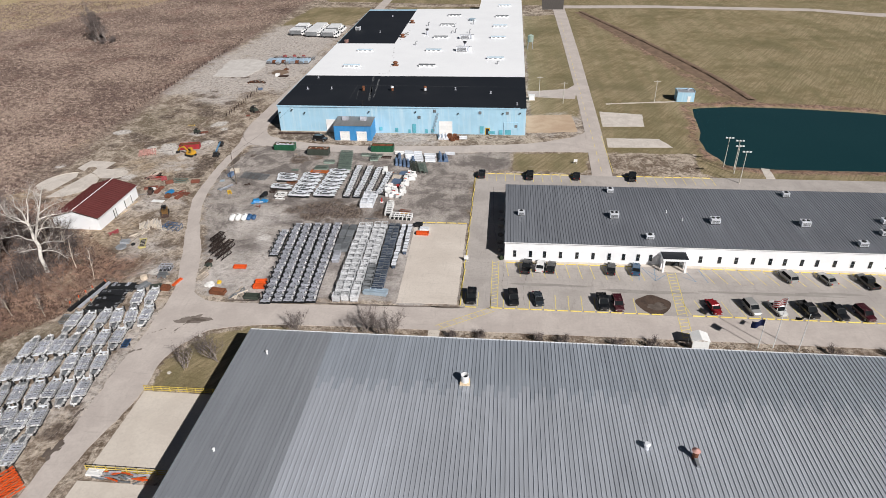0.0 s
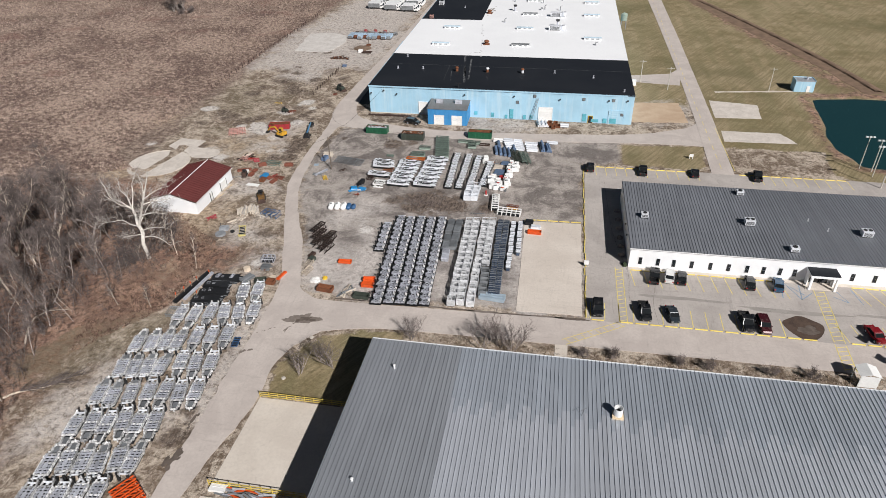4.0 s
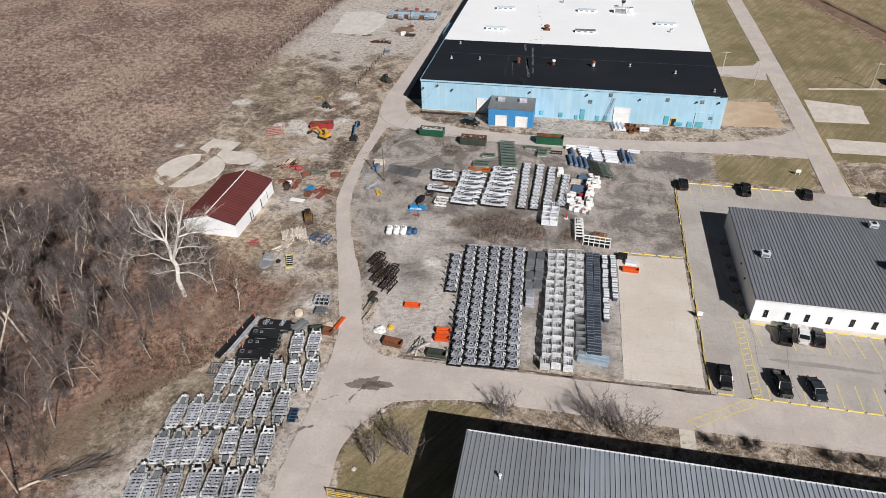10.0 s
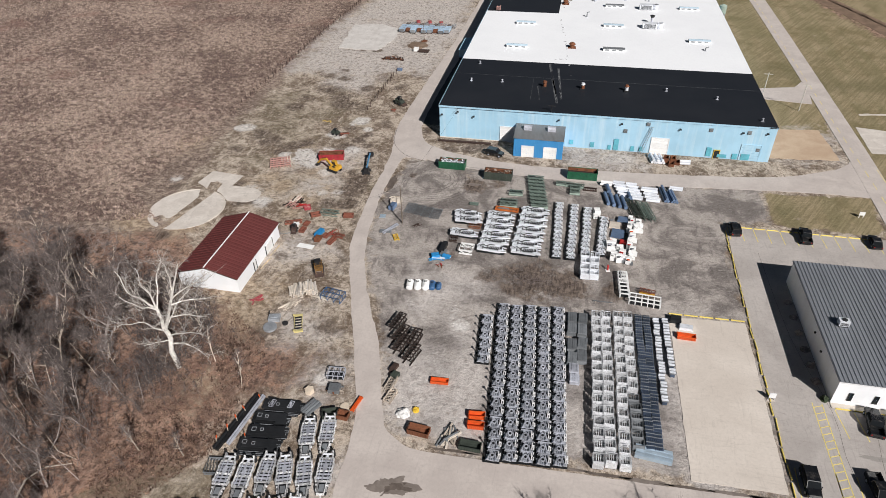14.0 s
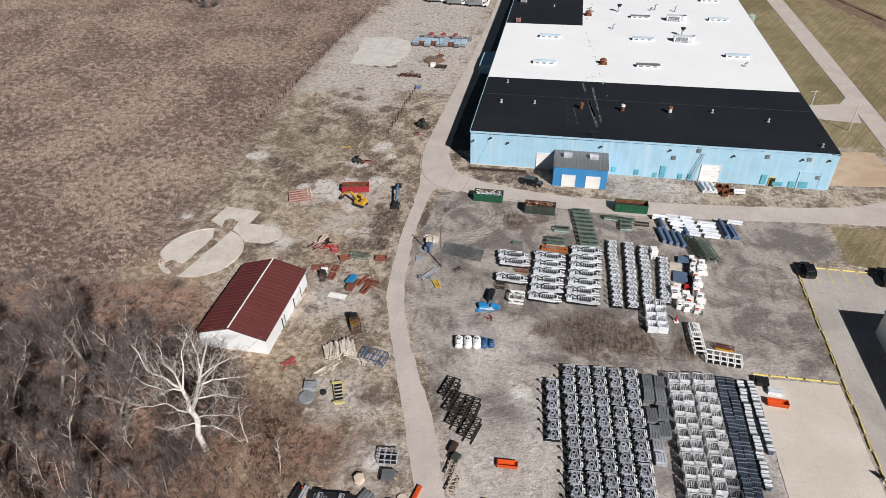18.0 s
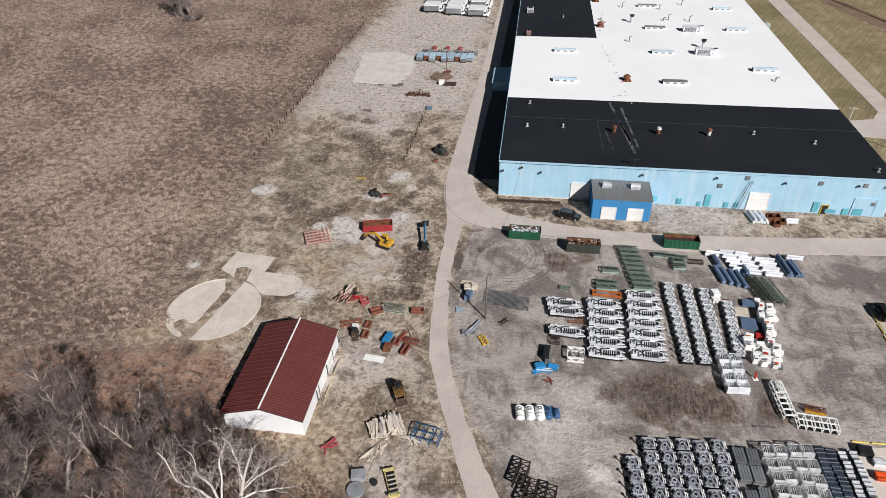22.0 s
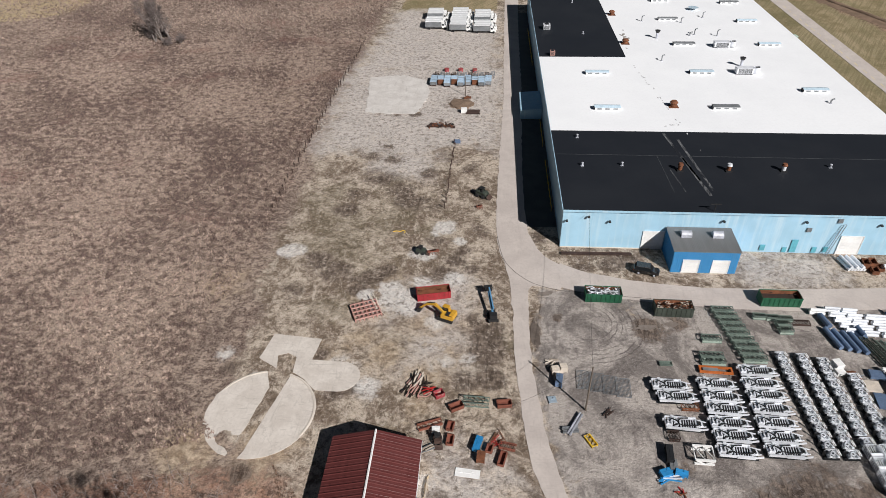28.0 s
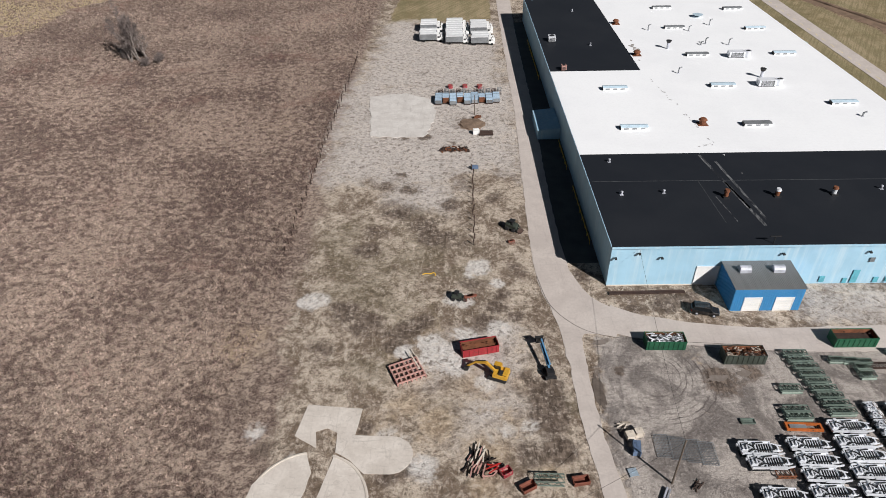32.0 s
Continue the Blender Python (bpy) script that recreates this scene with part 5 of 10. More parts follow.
beam_bundle(-76.0, 106.2, 65, GALV_DULL, 4, 2.9, 0.4, 0.3, "short grey beams beside the west road")
beam_bundle(-76.9, 155.0, 60, GALV, 2, 4.4, 0.3, 0.3, "grey steel channels lying on gravel")
beam_bundle(-77.7, 154.0, 8, GALV_DULL, 4, 2.4, 0.22, 0.2, "short grey steel bars on gravel")
beam_bundle(-68.5, 197.6, 1, RUST_DARK, 3, 14.0, 0.22, 0.2, "rusty steel bars beside the blue wall")
beam_bundle(-32.6, 139.2, 0, GALV_DULL, 1, 3.4, 0.14, 0.12, "single grey bar lying on the gravel")


def black_panel(x, y, rz, n, w=6.2, d=2.0, top_racks=False):
    r = random.Random(int(x * 10 + y * 100))
    t = thing("panel_stack", x, y, 0, rz, "stack of black painted steel panels with cutouts", "steel panels", "black panel stacks")
    for i in range(n):
        o = 0.3 * math.sin(3.1 * i + x)
        piece("panel", lambda b: (box(b, o, 0.1 * i, 0.1 + i * 0.24, w - 0.5 * i, d - 0.22 * i, 0.12), box(b, o + w * 0.3, 0.1 * i - d * 0.42, 0.1 + i * 0.24, w * 0.32, d * 0.4, 0.1), box(b, o - w * 0.36, 0.1 * i + d * 0.4, 0.1 + i * 0.24, w * 0.2, d * 0.3, 0.1)), BLACK_STEEL, t)
    top = 0.1 + (n - 1) * 0.24 + 0.12
    for k in range(2):
        cx, cy = -w * 0.34 + w * 0.2 * k + r.uniform(-0.2, 0.2), 0.1 * n + r.uniform(-0.3, 0.1)
        s = 0.3 - 0.08 * k
        piece("hatch_rim", lambda b: lay(b, (cx - s, cy, top, 0.07, 2 * s, 0.05), (cx + s, cy, top, 0.07, 2 * s, 0.05), (cx, cy - s, top, 2 * s, 0.07, 0.05), (cx, cy + s, top, 2 * s, 0.07, 0.05)), GALV_MID, t, "pale square rim")
    for k in range(3):
        yk = -d / 2 - 0.1 - 0.22 * k
        piece("edge_bar", lambda b: (box(b, r.uniform(-0.5, 0.5), yk, 0.3 - 0.1 * k, w * r.uniform(0.75, 1.0), 0.05, 0.06)), GALV_MID, t, "pale bare edge")
    piece("end_channel", lambda b: [lay(b, (w * 0.42 + q * 0.12, -d * 0.3 + 0.28 * q, 0.5 - 0.05 * q, 0.8, 0.05, 0.06), (w * 0.42 + q * 0.12 + 0.4, -d * 0.3 + 0.28 * q - 0.12, 0.5 - 0.05 * q, 0.05, 0.28, 0.06)) for q in range(4)], GALV_MID, t, "pale bent channels")
    piece("shadow_gap_plate", lambda b: box(b, -0.1, -d / 2 - 0.3, 0.02, w * 0.96, 0.7, 0.12), BLACK_STEEL, t)
    if top_racks:
        for s in (-1.5, 1.4):
            piece("clamp_rack", lambda b: (beam(b, (s - 0.35, -0.7, top + 0.3), (s - 0.1, 0.6, top + 0.3), 0.08), beam(b, (s + 0.25, -0.75, top + 0.3), (s + 0.5, 0.5, top + 0.3), 0.08), beam(b, (s - 0.35, -0.7, top + 0.3), (s + 0.25, -0.75, top + 0.3), 0.08), beam(b, (s - 0.1, 0.6, top + 0.3), (s + 0.5, 0.5, top + 0.3), 0.08), box(b, s, 0, top, 0.2, 0.8, 0.3)), GALV, t, "pale clamp rack")
    return t


for i, (x, y) in enumerate(((-80.9, 98.2), (-80.9, 100.6), (-80.8, 103.0), (-80.4, 105.6))):
    black_panel(x + 0.3 * math.sin(i * 2.2), y, 7 + 3 * math.sin(i * 1.9), 3, 6.0 - 0.2 * (i % 3), 1.9, i == 3)
for i, (x, y) in enumerate(((-87.4, 97.6), (-86.6, 99.6), (-86.0, 101.6), (-85.6, 103.6), (-84.4, 106.2), (-83.6, 99.0))):
    t = thing("marker_stake", x + 0.3, y, 0, 60 * i, "leaning stake with a fluorescent orange tip", "stake", "orange tipped stakes")
    piece("stake", lambda b: tube(b, (0, 0, 0), (0.15, 0.1, 1.2), 0.06, 6), WOOD, t)
    piece("tip", lambda b: tube(b, (0.15, 0.1, 1.2), (0.25, 0.16, 1.75), 0.1, 6), ORANGE, t, "fluorescent orange tip")


# ---- bins, pallets, trusses, pipes ----
def open_box(x, y, rz, w, d, h, mat, label, category="steel box", name="steel_box", wall=0.07, ribs=True, group="", z=0.0, fill=None):
    t = thing(name, x, y, z, rz, label, category, group)
    piece("base", lambda b: lay(b, (0, 0, 0.08, w, d, 0.08), (-w * 0.35, 0, 0, 0.15, d * 0.9, 0.08), (w * 0.35, 0, 0, 0.15, d * 0.9, 0.08)), mat, t)
    for s in (-1, 1):
        line = [(-w / 2, s * (d / 2 - wall)), (-w / 2, s * d / 2)]
        for k in range(8):
            xk = -w / 2 + w * (k + 0.5) / 8
            line += [(xk - 0.06, s * d / 2), (xk - 0.05, s * (d / 2 + 0.07)), (xk + 0.05, s * (d / 2 + 0.07)), (xk + 0.06, s * d / 2)]
        line += [(w / 2, s * d / 2), (w / 2, s * (d / 2 - wall))]
        piece("long_side", lambda b: prism(b, line, 0.16, h - 0.06), mat, t)
        piece("top_rail", lambda b: box(b, 0, s * (d / 2 - wall / 2), h - 0.06, w + 0.04, wall * 1.8, 0.1), mat, t)
        piece("end_side", lambda b: (box(b, s * (w / 2 - wall / 2), 0, 0.16, wall, d - wall * 2.1, h - 0.16), box(b, s * (w / 2), 0, h - 0.1, wall * 1.6, d - 0.1, 0.1)), mat, t)
    if fill:
        piece("liner", lambda b: tray(b, w - 2.2 * wall, d - 2.2 * wall, 0.17, h - 0.02), RUST, t, "rusty inside skin")
        fill(t, w, d, h)
    return t


def tray(bm, w, d, z0, z1):
    """An open box of one skin."""
    lo = [bm.verts.new((a * w / 2, b * d / 2, z0)) for a, b in ((-1, -1), (1, -1), (1, 1), (-1, 1))]
    hi = [bm.verts.new((a * w / 2, b * d / 2, z1)) for a, b in ((-1, -1), (1, -1), (1, 1), (-1, 1))]
    bm.faces.new(lo)
    for i in range(4):
        bm.faces.new((lo[i], lo[(i + 1) % 4], hi[(i + 1) % 4], hi[i]))


def scrap(mats, n, size, seed):
    def put(t, w, d, h):
        r = random.Random(seed)
        for m in mats:
            bm = bmesh.new()
            for _ in range(n):
                a = Vector((r.uniform(-0.46, 0.46) * w, r.uniform(-0.42, 0.42) * d, h * r.uniform(0.55, 0.95)))
                q = a + Vector((r.uniform(-1, 1), r.uniform(-0.6, 0.6), r.uniform(-0.2, 0.3))) * size
                q.x, q.y = max(-w * 0.46, min(w * 0.46, q.x)), max(-d * 0.44, min(d * 0.44, q.y))
                beam(bm, a, q + Vector((0.01, 0.01, 0.0)), r.uniform(0.06, 0.2), r.uniform(0.04, 0.12))
            box(bm, 0, 0, 0.17, w * 0.96, d * 0.9, h * 0.5)
            part("scrap", bm, m, t, "loose scrap pieces")
    return put


LIFT_BLUE_DARK = surface("dark_blue_paint", (0.035, 0.10, 0.22), 0.5, 0, 0.8, 5, 0.25)
PALLET_PALE_EARLY = surface("bleached_board", (0.62, 0.55, 0.47), 0.85, 0, 1, 10, 0.2)
GREEN_PALE = surface("pale_weathered_green", (0.30, 0.37, 0.32), 0.6, 0, 0.8, 6, 0.25)
CRIMSON = surface("dusty_crimson_paint", (0.33, 0.045, 0.06), 0.6, 0, 1.2, 7, 0.3, dirt=(0.35, 0.2, 0.17), dirt_at=0.5)
BOOM_YELLOW = surface("sun_bleached_yellow", (0.58, 0.50, 0.22), 0.6, 0, 1.2, 7, 0.2, dirt=(0.2, 0.16, 0.1))
ORANGE_DULL = surface("burnt_orange_paint", (0.47, 0.125, 0.03), 0.55, 0, 0.9, 6, 0.25, dirt=(0.16, 0.06, 0.03), dirt_at=0.55)
RACK_BLACK = surface("blackened_rusty_steel", (0.026, 0.017, 0.014), 0.85, 0, 1.2, 9, 0.4, rand=0.3)
RED_FADED = surface("faded_red_oxide", (0.21, 0.075, 0.05), 0.7, 0, 0.9, 7, 0.25, dirt=(0.18, 0.08, 0.05))
open_box(-69.0, 184.1, -1, 6.5, 2.5, 1.9, GREEN, "green roll-off container heaped with pale scrap", "container", "rolloff_container", fill=scrap((GALV_BRIGHT, GALV_DULL), 80, 1.1, 3))
open_box(-57.2, 180.7, -1, 6.6, 2.5, 2.0, OLIVE_DARK, "dark grey-green roll-off container filled with wood scrap", "container", "rolloff_container", fill=scrap((WOOD, RUST_DARK, RUST), 60, 0.8, 4))
open_box(-37.6, 184.3, 0, 6.9, 2.5, 2.0, GREEN, "green roll-off container with a rusty inside, nearly empty", "container", "rolloff_container", fill=scrap((RUST_DARK,), 5, 0.5, 5))
open_box(-100.1, 183.3, 12, 6.2, 2.3, 1.6, surface("dull_maroon_container_paint", (0.33, 0.03, 0.038), 0.55, 0, 0.8, 6, 0.25, dirt=(0.14, 0.05, 0.035), dirt_at=0.55), "red roll-off container with rusty scrap inside", "container", "rolloff_container", fill=scrap((RUST,), 9, 0.8, 6))
for x, y, rz, w, d, h, m, lab in (
    (-18.8, 132.4, -2, 3.0, 1.1, 0.7, ORANGE, "orange steel tub on the tan slab"), (-57.8, 115.0, 3, 2.8, 1.0, 0.55, ORANGE, "low orange steel tub on gravel"),
    (-50.8, 107.5, 3, 2.4, 1.0, 0.8, ORANGE, "orange steel tub beside bracket rows"), (-50.9, 109.3, 6, 2.4, 1.0, 0.8, ORANGE, "orange steel tub beside bracket rows"),
    (-58.8, 105.0, -6, 3.2, 1.5, 0.9, RUST, "rusty red-brown steel tub by the road"), (-51.0, 103.8, -2, 3.1, 1.4, 0.8, OLIVE_DARK, "dark steel tub by the road"),
    (-94.6, 157.3, 28, 2.1, 1.2, 0.7, RED_FADED, "rusty steel tub on dirt"), (-87.3, 158.2, 8, 2.2, 1.2, 0.7, RED_FADED, "rusty steel tub with a flared rim on dirt"),
    (-97.4, 159.6, 30, 1.5, 1.2, 0.8, CRIMSON, "red steel tub beside a pallet heap"), (-95.3, 153.7, 80, 1.6, 1.0, 0.5, RED_FADED, "rusty shallow tray on dirt"),
) + (
    (-95.2, 151.2, 85, 1.7, 1.0, 0.6, RED_FADED, "rusty steel tub behind the shed"), (-89.5, 150.0, 75, 1.3, 0.9, 0.6, RED_FADED, "faded red steel hopper on dirt"),
    (-87.7, 148.4, 75, 2.3, 0.9, 0.6, RED_FADED, "long rusty steel trough on dirt"), (-17.6, 195.6, 80, 1.8, 1.2, 1.5, RUST, "stacked rusty steel bin by the blue wall"),
    (-15.9, 196.2, 85, 1.8, 1.2, 1.2, RUST, "rusty steel bin by the blue wall"), (-16.4, 194.0, 85, 1.6, 1.2, 0.9, RUST, "rusty steel bin by the yard road"),
    (-14.9, 195.0, 82, 1.6, 1.1, 0.8, RUST, "low rusty steel bin by the yard road"), 
    (-72.6, 105.4, 20, 2.2, 1.5, 1.0, OLIVE_DARK, "dark steel tub full of odds and ends"), (-70.6, 105.6, -4, 1.7, 1.3, 0.9, RUST, "rusty tub beside the west road"),
    (-61.0, 168.0, 0, 2.0, 0.9, 0.3, GREEN_DULL, "low faded green tray on gravel"),
):
    open_box(x, y, rz, w, d, h, m, lab)


def grid_rack(x, y, rz, w, d, h, nx, ny, mat, label, category="rack", bar=0.16, group="", floor=True):
    """A welded rack of square cells: top and bottom grids on posts."""
    t = thing("grid_rack", x, y, 0, rz, label, category, group)
    for i in range(nx + 1):
        xx = -w / 2 + w * i / nx
        piece("long_bar", lambda b: (box(b, xx, 0, h - bar, bar, d, bar), box(b, xx, 0, 0, bar, d, bar * 0.8)), mat, t)
    for j in range(ny + 1):
        yy = -d / 2 + d * j / ny
        piece("cross_bar", lambda b: box(b, 0, yy, h - bar * 0.8, w, bar, bar), mat, t)
        for i in range(0, nx + 1):
            if j in (0, ny) or i in (0, nx):
                piece("post", lambda b: box(b, -w / 2 + w * i / nx, yy, 0, bar * 0.8, bar * 0.8, h - 0.05), mat, t)
    if floor:
        # black floor imitates the shade below the top grid
        piece("floor_plate", lambda b: box(b, 0, 0, 0.03, w * 0.96, d * 0.96, 0.04), BLACK_STEEL, t, "black floor plate standing in for shade inside")
    return t


def truss(x, y, rz, length, w, h, mat, label, group="", name="steel_truss", bays=5, bar=1.25, plate=None):
    t = thing(name, x, y, 0, rz, label, "truss", group)
    for i, (a, b_) in enumerate(((-1, 0.06), (1, 0.06), (-1, h), (1, h))):
        piece("chord", lambda b: beam(b, (-length / 2, a * w / 2, b_), (length / 2, a * w / 2, b_), 0.11 * bar), mat, t)
    if plate:
        piece("side_plate", lambda b: (box(b, 0, -w / 2 - 0.06, 0.05, length, 0.06, h * 0.55), box(b, 0, 0, 0.03, length * 0.96, w * 0.8, 0.05)), plate, t, "paler side plate")
    step = length / bays
    for s in (-1, 1):
        piece("web", lambda b: zig(b, [(-length / 2 + step * k, s * w / 2, 0.06 if k % 2 else h) for k in range(bays + 1)], 0.075 * bar), mat, t)
    piece("top_lacing", lambda b: zig(b, [(-length / 2 + step * (k // 2), (w / 2 if k % 2 else -w / 2), h) for k in range(2 * bays + 2)], 0.085 * bar), mat, t)
    return t


for i in range(9):
    truss(-48.4 + 0.24 * i, 181.4 - 1.5 * i, 0, 3.8, 1.0, 0.8, GREEN_DULL, "faded green steel truss section", "green truss sections", bar=1.7, plate=GREEN_PALE)
for i in range(3):
    truss(-42.4 + 2.2 * i, 180.0 - 0.25 * i, -2, 2.1, 0.9, 0.7, GREEN_DULL, "faded green steel truss section", "green truss sections", bar=1.7, plate=GREEN_PALE)
for x, y in ((-39.0, 178.2), (-39.0, 176.6)):
    truss(x, y, 0, 2.3, 1.2, 0.8, GREEN_DULL, "faded green steel truss section", "green truss sections", bar=1.7, plate=GREEN_PALE)
truss(-35.6, 178.9, -1, 3.0, 1.2, 0.25, RUST_DARK, "dark rusty steel ladder section")
truss(-52.2, 174.0, 0, 3.2, 1.3, 0.7, GREEN_DULL, "faded green steel truss section", "green truss sections", bar=1.7, plate=GREEN_PALE)
for y in (169.9, 168.6):
    truss(-53.3, y, 0, 3.8, 1.0, 0.8, GREEN_DULL, "faded green steel truss section", "green truss sections", bar=1.7, plate=GREEN_PALE)
t = thing("lifting_frame", -53.4, 166.8, 0, -3, "orange steel plate frame with a grey insert", "steel frame")
for s in (-1, 1):
    piece("side_plate", lambda b: lay(b, (0, s * 0.55, 0.2, 5.2, 0.3, 0.35)), ORANGE_DULL, t)
    piece("end_plate", lambda b: lay(b, (s * 2.45, 0, 0.2, 0.3, 0.8, 0.35)), ORANGE_DULL, t)
    piece("foot", lambda b: lay(b, (s * 2.0, 0, 0, 0.2, 1.3, 0.2)), RUST_DARK, t)
piece("insert", lambda b: box(b, -0.8, 0, 0.25, 2.4, 0.78, 0.2), GALV_DULL, t, "grey insert")
for i in range(4):
    truss(-26.6 + 1.25 * i, 171.8 - 0.3 * i, 104, 6.8, 0.9, 0.8, OLIVE_DARK if i < 2 else GREEN_DULL, "dark green steel lattice section", "green lattice sections", bays=8)
truss(-91.6, 158.3, -2, 4.0, 1.3, 0.9, GREEN_DULL, "green and rusty steel rack on dirt")
truss(-98.4, 153.9, 22, 3.7, 1.0, 0.3, RED_FADED, "faded red steel ladder frame lying on dirt", bays=4, bar=1.6)
truss(-86.9, 150.6, -12, 2.4, 1.0, 0.4, RED_FADED, "faded red steel frame with bars", bays=4)
grid_rack(-81.4, 131.6, -10, 4.0, 2.4, 1.1, 3, 2, LIFT_BLUE_DARK, "dark blue painted steel table frame", "frame", 0.1, floor=False)
truss(-74.9, 152.2, 118, 2.1, 0.9, 0.3, YELLOW, "yellow steel frame lying on gravel", bays=3)
t = thing("boom_section", -84.9, 123.4, 0, 112, "yellow machine frame with black cross slats", "machine part")
for s in (-1, 1):
    piece("end_beam", lambda b: (box(b, s * 2.0, 0, 0.3, 0.5, 1.5, 0.3), box(b, s * 2.0, 0.75, 0.6, 0.3, 0.3, 0.2)), BOOM_YELLOW, t, "yellow end beam")
    piece("side_bar", lambda b: beam(b, (-2.0, s * 0.55, 0.5), (2.0, s * 0.7, 0.5), 0.12, 0.2), BOOM_YELLOW, t)
for k in range(5):
    piece("slat", lambda b: box(b, -1.4 + 0.7 * k, 0, 0.55, 0.3, 1.2, 0.1), BLACK_STEEL, t, "black slat")
    piece("rung", lambda b: box(b, -1.75 + 0.7 * k, 0, 0.5, 0.16, 1.0, 0.1), PALLET_PALE_EARLY, t)
truss(-59.3, 159.2, 0, 2.6, 1.3, 0.5, RUST, "rusty steel frame between grey frames", bays=4)
truss(-24.6, 143.2, -10, 2.8, 0.9, 0.7, RED_FADED, "red and yellow steel frame", bays=6, bar=1.0, plate=MACHINE_YELLOW)
grid_rack(-25.2, 140.5, -5, 5.4, 2.2, 1.0, 5, 2, WHITE, "white painted steel rack with open cells")
grid_rack(-28.9, 144.6, 3, 1.6, 6.6, 1.0, 1, 6, WHITE, "tall white steel ladder rack lying down", bar=0.2)
grid_rack(-28.9, 146.6, 3, 0.9, 2.0, 1.3, 3, 2, WHITE, "small white basket on the ladder rack", bar=0.1)
grid_rack(-74.4, 113.4, 6, 2.6, 1.9, 0.9, 3, 2, GALV, "pale grey open steel cage on the verge", bar=0.1)
truss(-59.6, 150.4, -2, 2.7, 2.4, 0.9, WHITE, "white steel box frame with a cross brace", bays=2, bar=2.4)
truss(-62.9, 153.6, 0, 1.6, 1.5, 0.5, RUST_DARK, "dark rusty steel grid", bays=4)
for i, (x, y, rz) in enumerate(((-67.6, 126.6, 75), (-66.4, 123.8, 72), (-65.6, 121.4, 76), (-63.8, 123.2, 80), (-63.4, 119.6, 74))):
    truss(x, y, rz, 3.9, 1.3, 1.3, RACK_BLACK, "dark rusted steel rack lying on gravel", "rusted racks", bays=5, bar=1.7)
for i, (x, y, rz) in enumerate(((-65.2, 113.2, 80), (-64.6, 110.6, 75))):
    truss(x, y, rz, 2.8, 1.0, 0.6, WOOD, "pale timber crate frame by the road", bays=4)
truss(-85.3, 93.9, 8, 2.6, 2.4, 0.5, GALV_DULL, "flat grey wire mesh crate", bays=6)
for i in range(4):
    truss(-71.9 + 1.0 * i, 56.4 - 0.8 * i, 60, 3.6, 0.8, 0.7, ORANGE, "orange steel rack beam bundle", "orange rack beams", bays=4)


def pipe_bundle(x, y, rz, n, length, r, mat, label, group, layers=2):
    t = thing("pipe_bundle", x, y, 0, rz, label, "pipes", group)
    for k in range(layers):
        for i in range(n - k):
            yy = (i - (n - k - 1) / 2) * 2.02 * r
            piece("pipe", lambda b: tube(b, (-length / 2 + 0.1 * ((i + k) % 3), yy, r + 0.08 + k * 1.76 * r), (length / 2 + 0.1 * ((i + k) % 2), yy, r + 0.08 + k * 1.76 * r), r, 10), mat, t)
    for s in (-1, 1):
        piece("bearer", lambda b: box(b, s * length * 0.33, 0, 0, 0.14, n * 2 * r, 0.08), WOOD, t)
    return t


for i in range(4):
    pipe_bundle(-31.9 + 1.25 * i, 175.0 - 0.35 * i, 100, 1, 4.8, 0.42, PIPE_BLUE, "slate blue coated pipes on bearers", "blue pipe bundles")
pipe_bundle(-31.6, 179.2, 100, 1, 3.0, 0.5, PIPE_BLUE, "short slate blue pipes on bearers", "blue pipe bundles")
pipe_bundle(-27.0, 176.2, 100, 2, 2.2, 0.36, PIPE_BLUE, "short slate blue pipes on bearers", "blue pipe bundles")
pipe_bundle(-19.1, 179.0, 98, 2, 6.0, 0.3, PIPE_BLUE, "slate blue coated pipes on bearers", "blue pipe bundles")
pipe_bundle(-17.4, 178.2, 100, 3, 4.6, 0.26, PIPE_BLUE, "slate blue coated pipes on bearers", "blue pipe bundles")
for i in range(5):
    pipe_bundle(-29.2 + 0.35 * i, 182.3 - 1.35 * i, -4, 2, 2.6, 0.27, GALV_BRIGHT, "pale galvanised pipes on bearers", "pale pipe bundles")
    pipe_bundle(-26.4 + 0.3 * i, 182.0 - 1.4 * i, -4, 2, 2.4, 0.27, GALV_BRIGHT, "pale galvanised pipes on bearers", "pale pipe bundles")
for i in range(4):
    pipe_bundle(-22.4 + 0.2 * i, 180.6 - 1.5 * i, -3, 2, 3.6 if i == 0 else 3.0, 0.26, GALV_BRIGHT, "pale galvanised pipes on bearers", "pale pipe bundles")
pipe_bundle(-32.0, 181.6, -3, 2, 2.6, 0.3, WHITE, "short white pipes on bearers", "pale pipe bundles")
pipe_bundle(-16.4, 182.0, -4, 2, 3.0, 0.25, GALV_BRIGHT, "pale galvanised pipes on bearers", "pale pipe bundles")
for i in range(3):
    pipe_bundle(-20.9 + 1.1 * i, 196.0, 100, 2, 3.8, 0.3, GALV_BRIGHT, "pale pipes stacked by the blue wall", "pipes by the blue wall")
pipe_bundle(-13.2, 195.2, 4, 2, 2.6, 0.3, GALV_BRIGHT, "pale pipes stacked by the blue wall", "pipes by the blue wall")


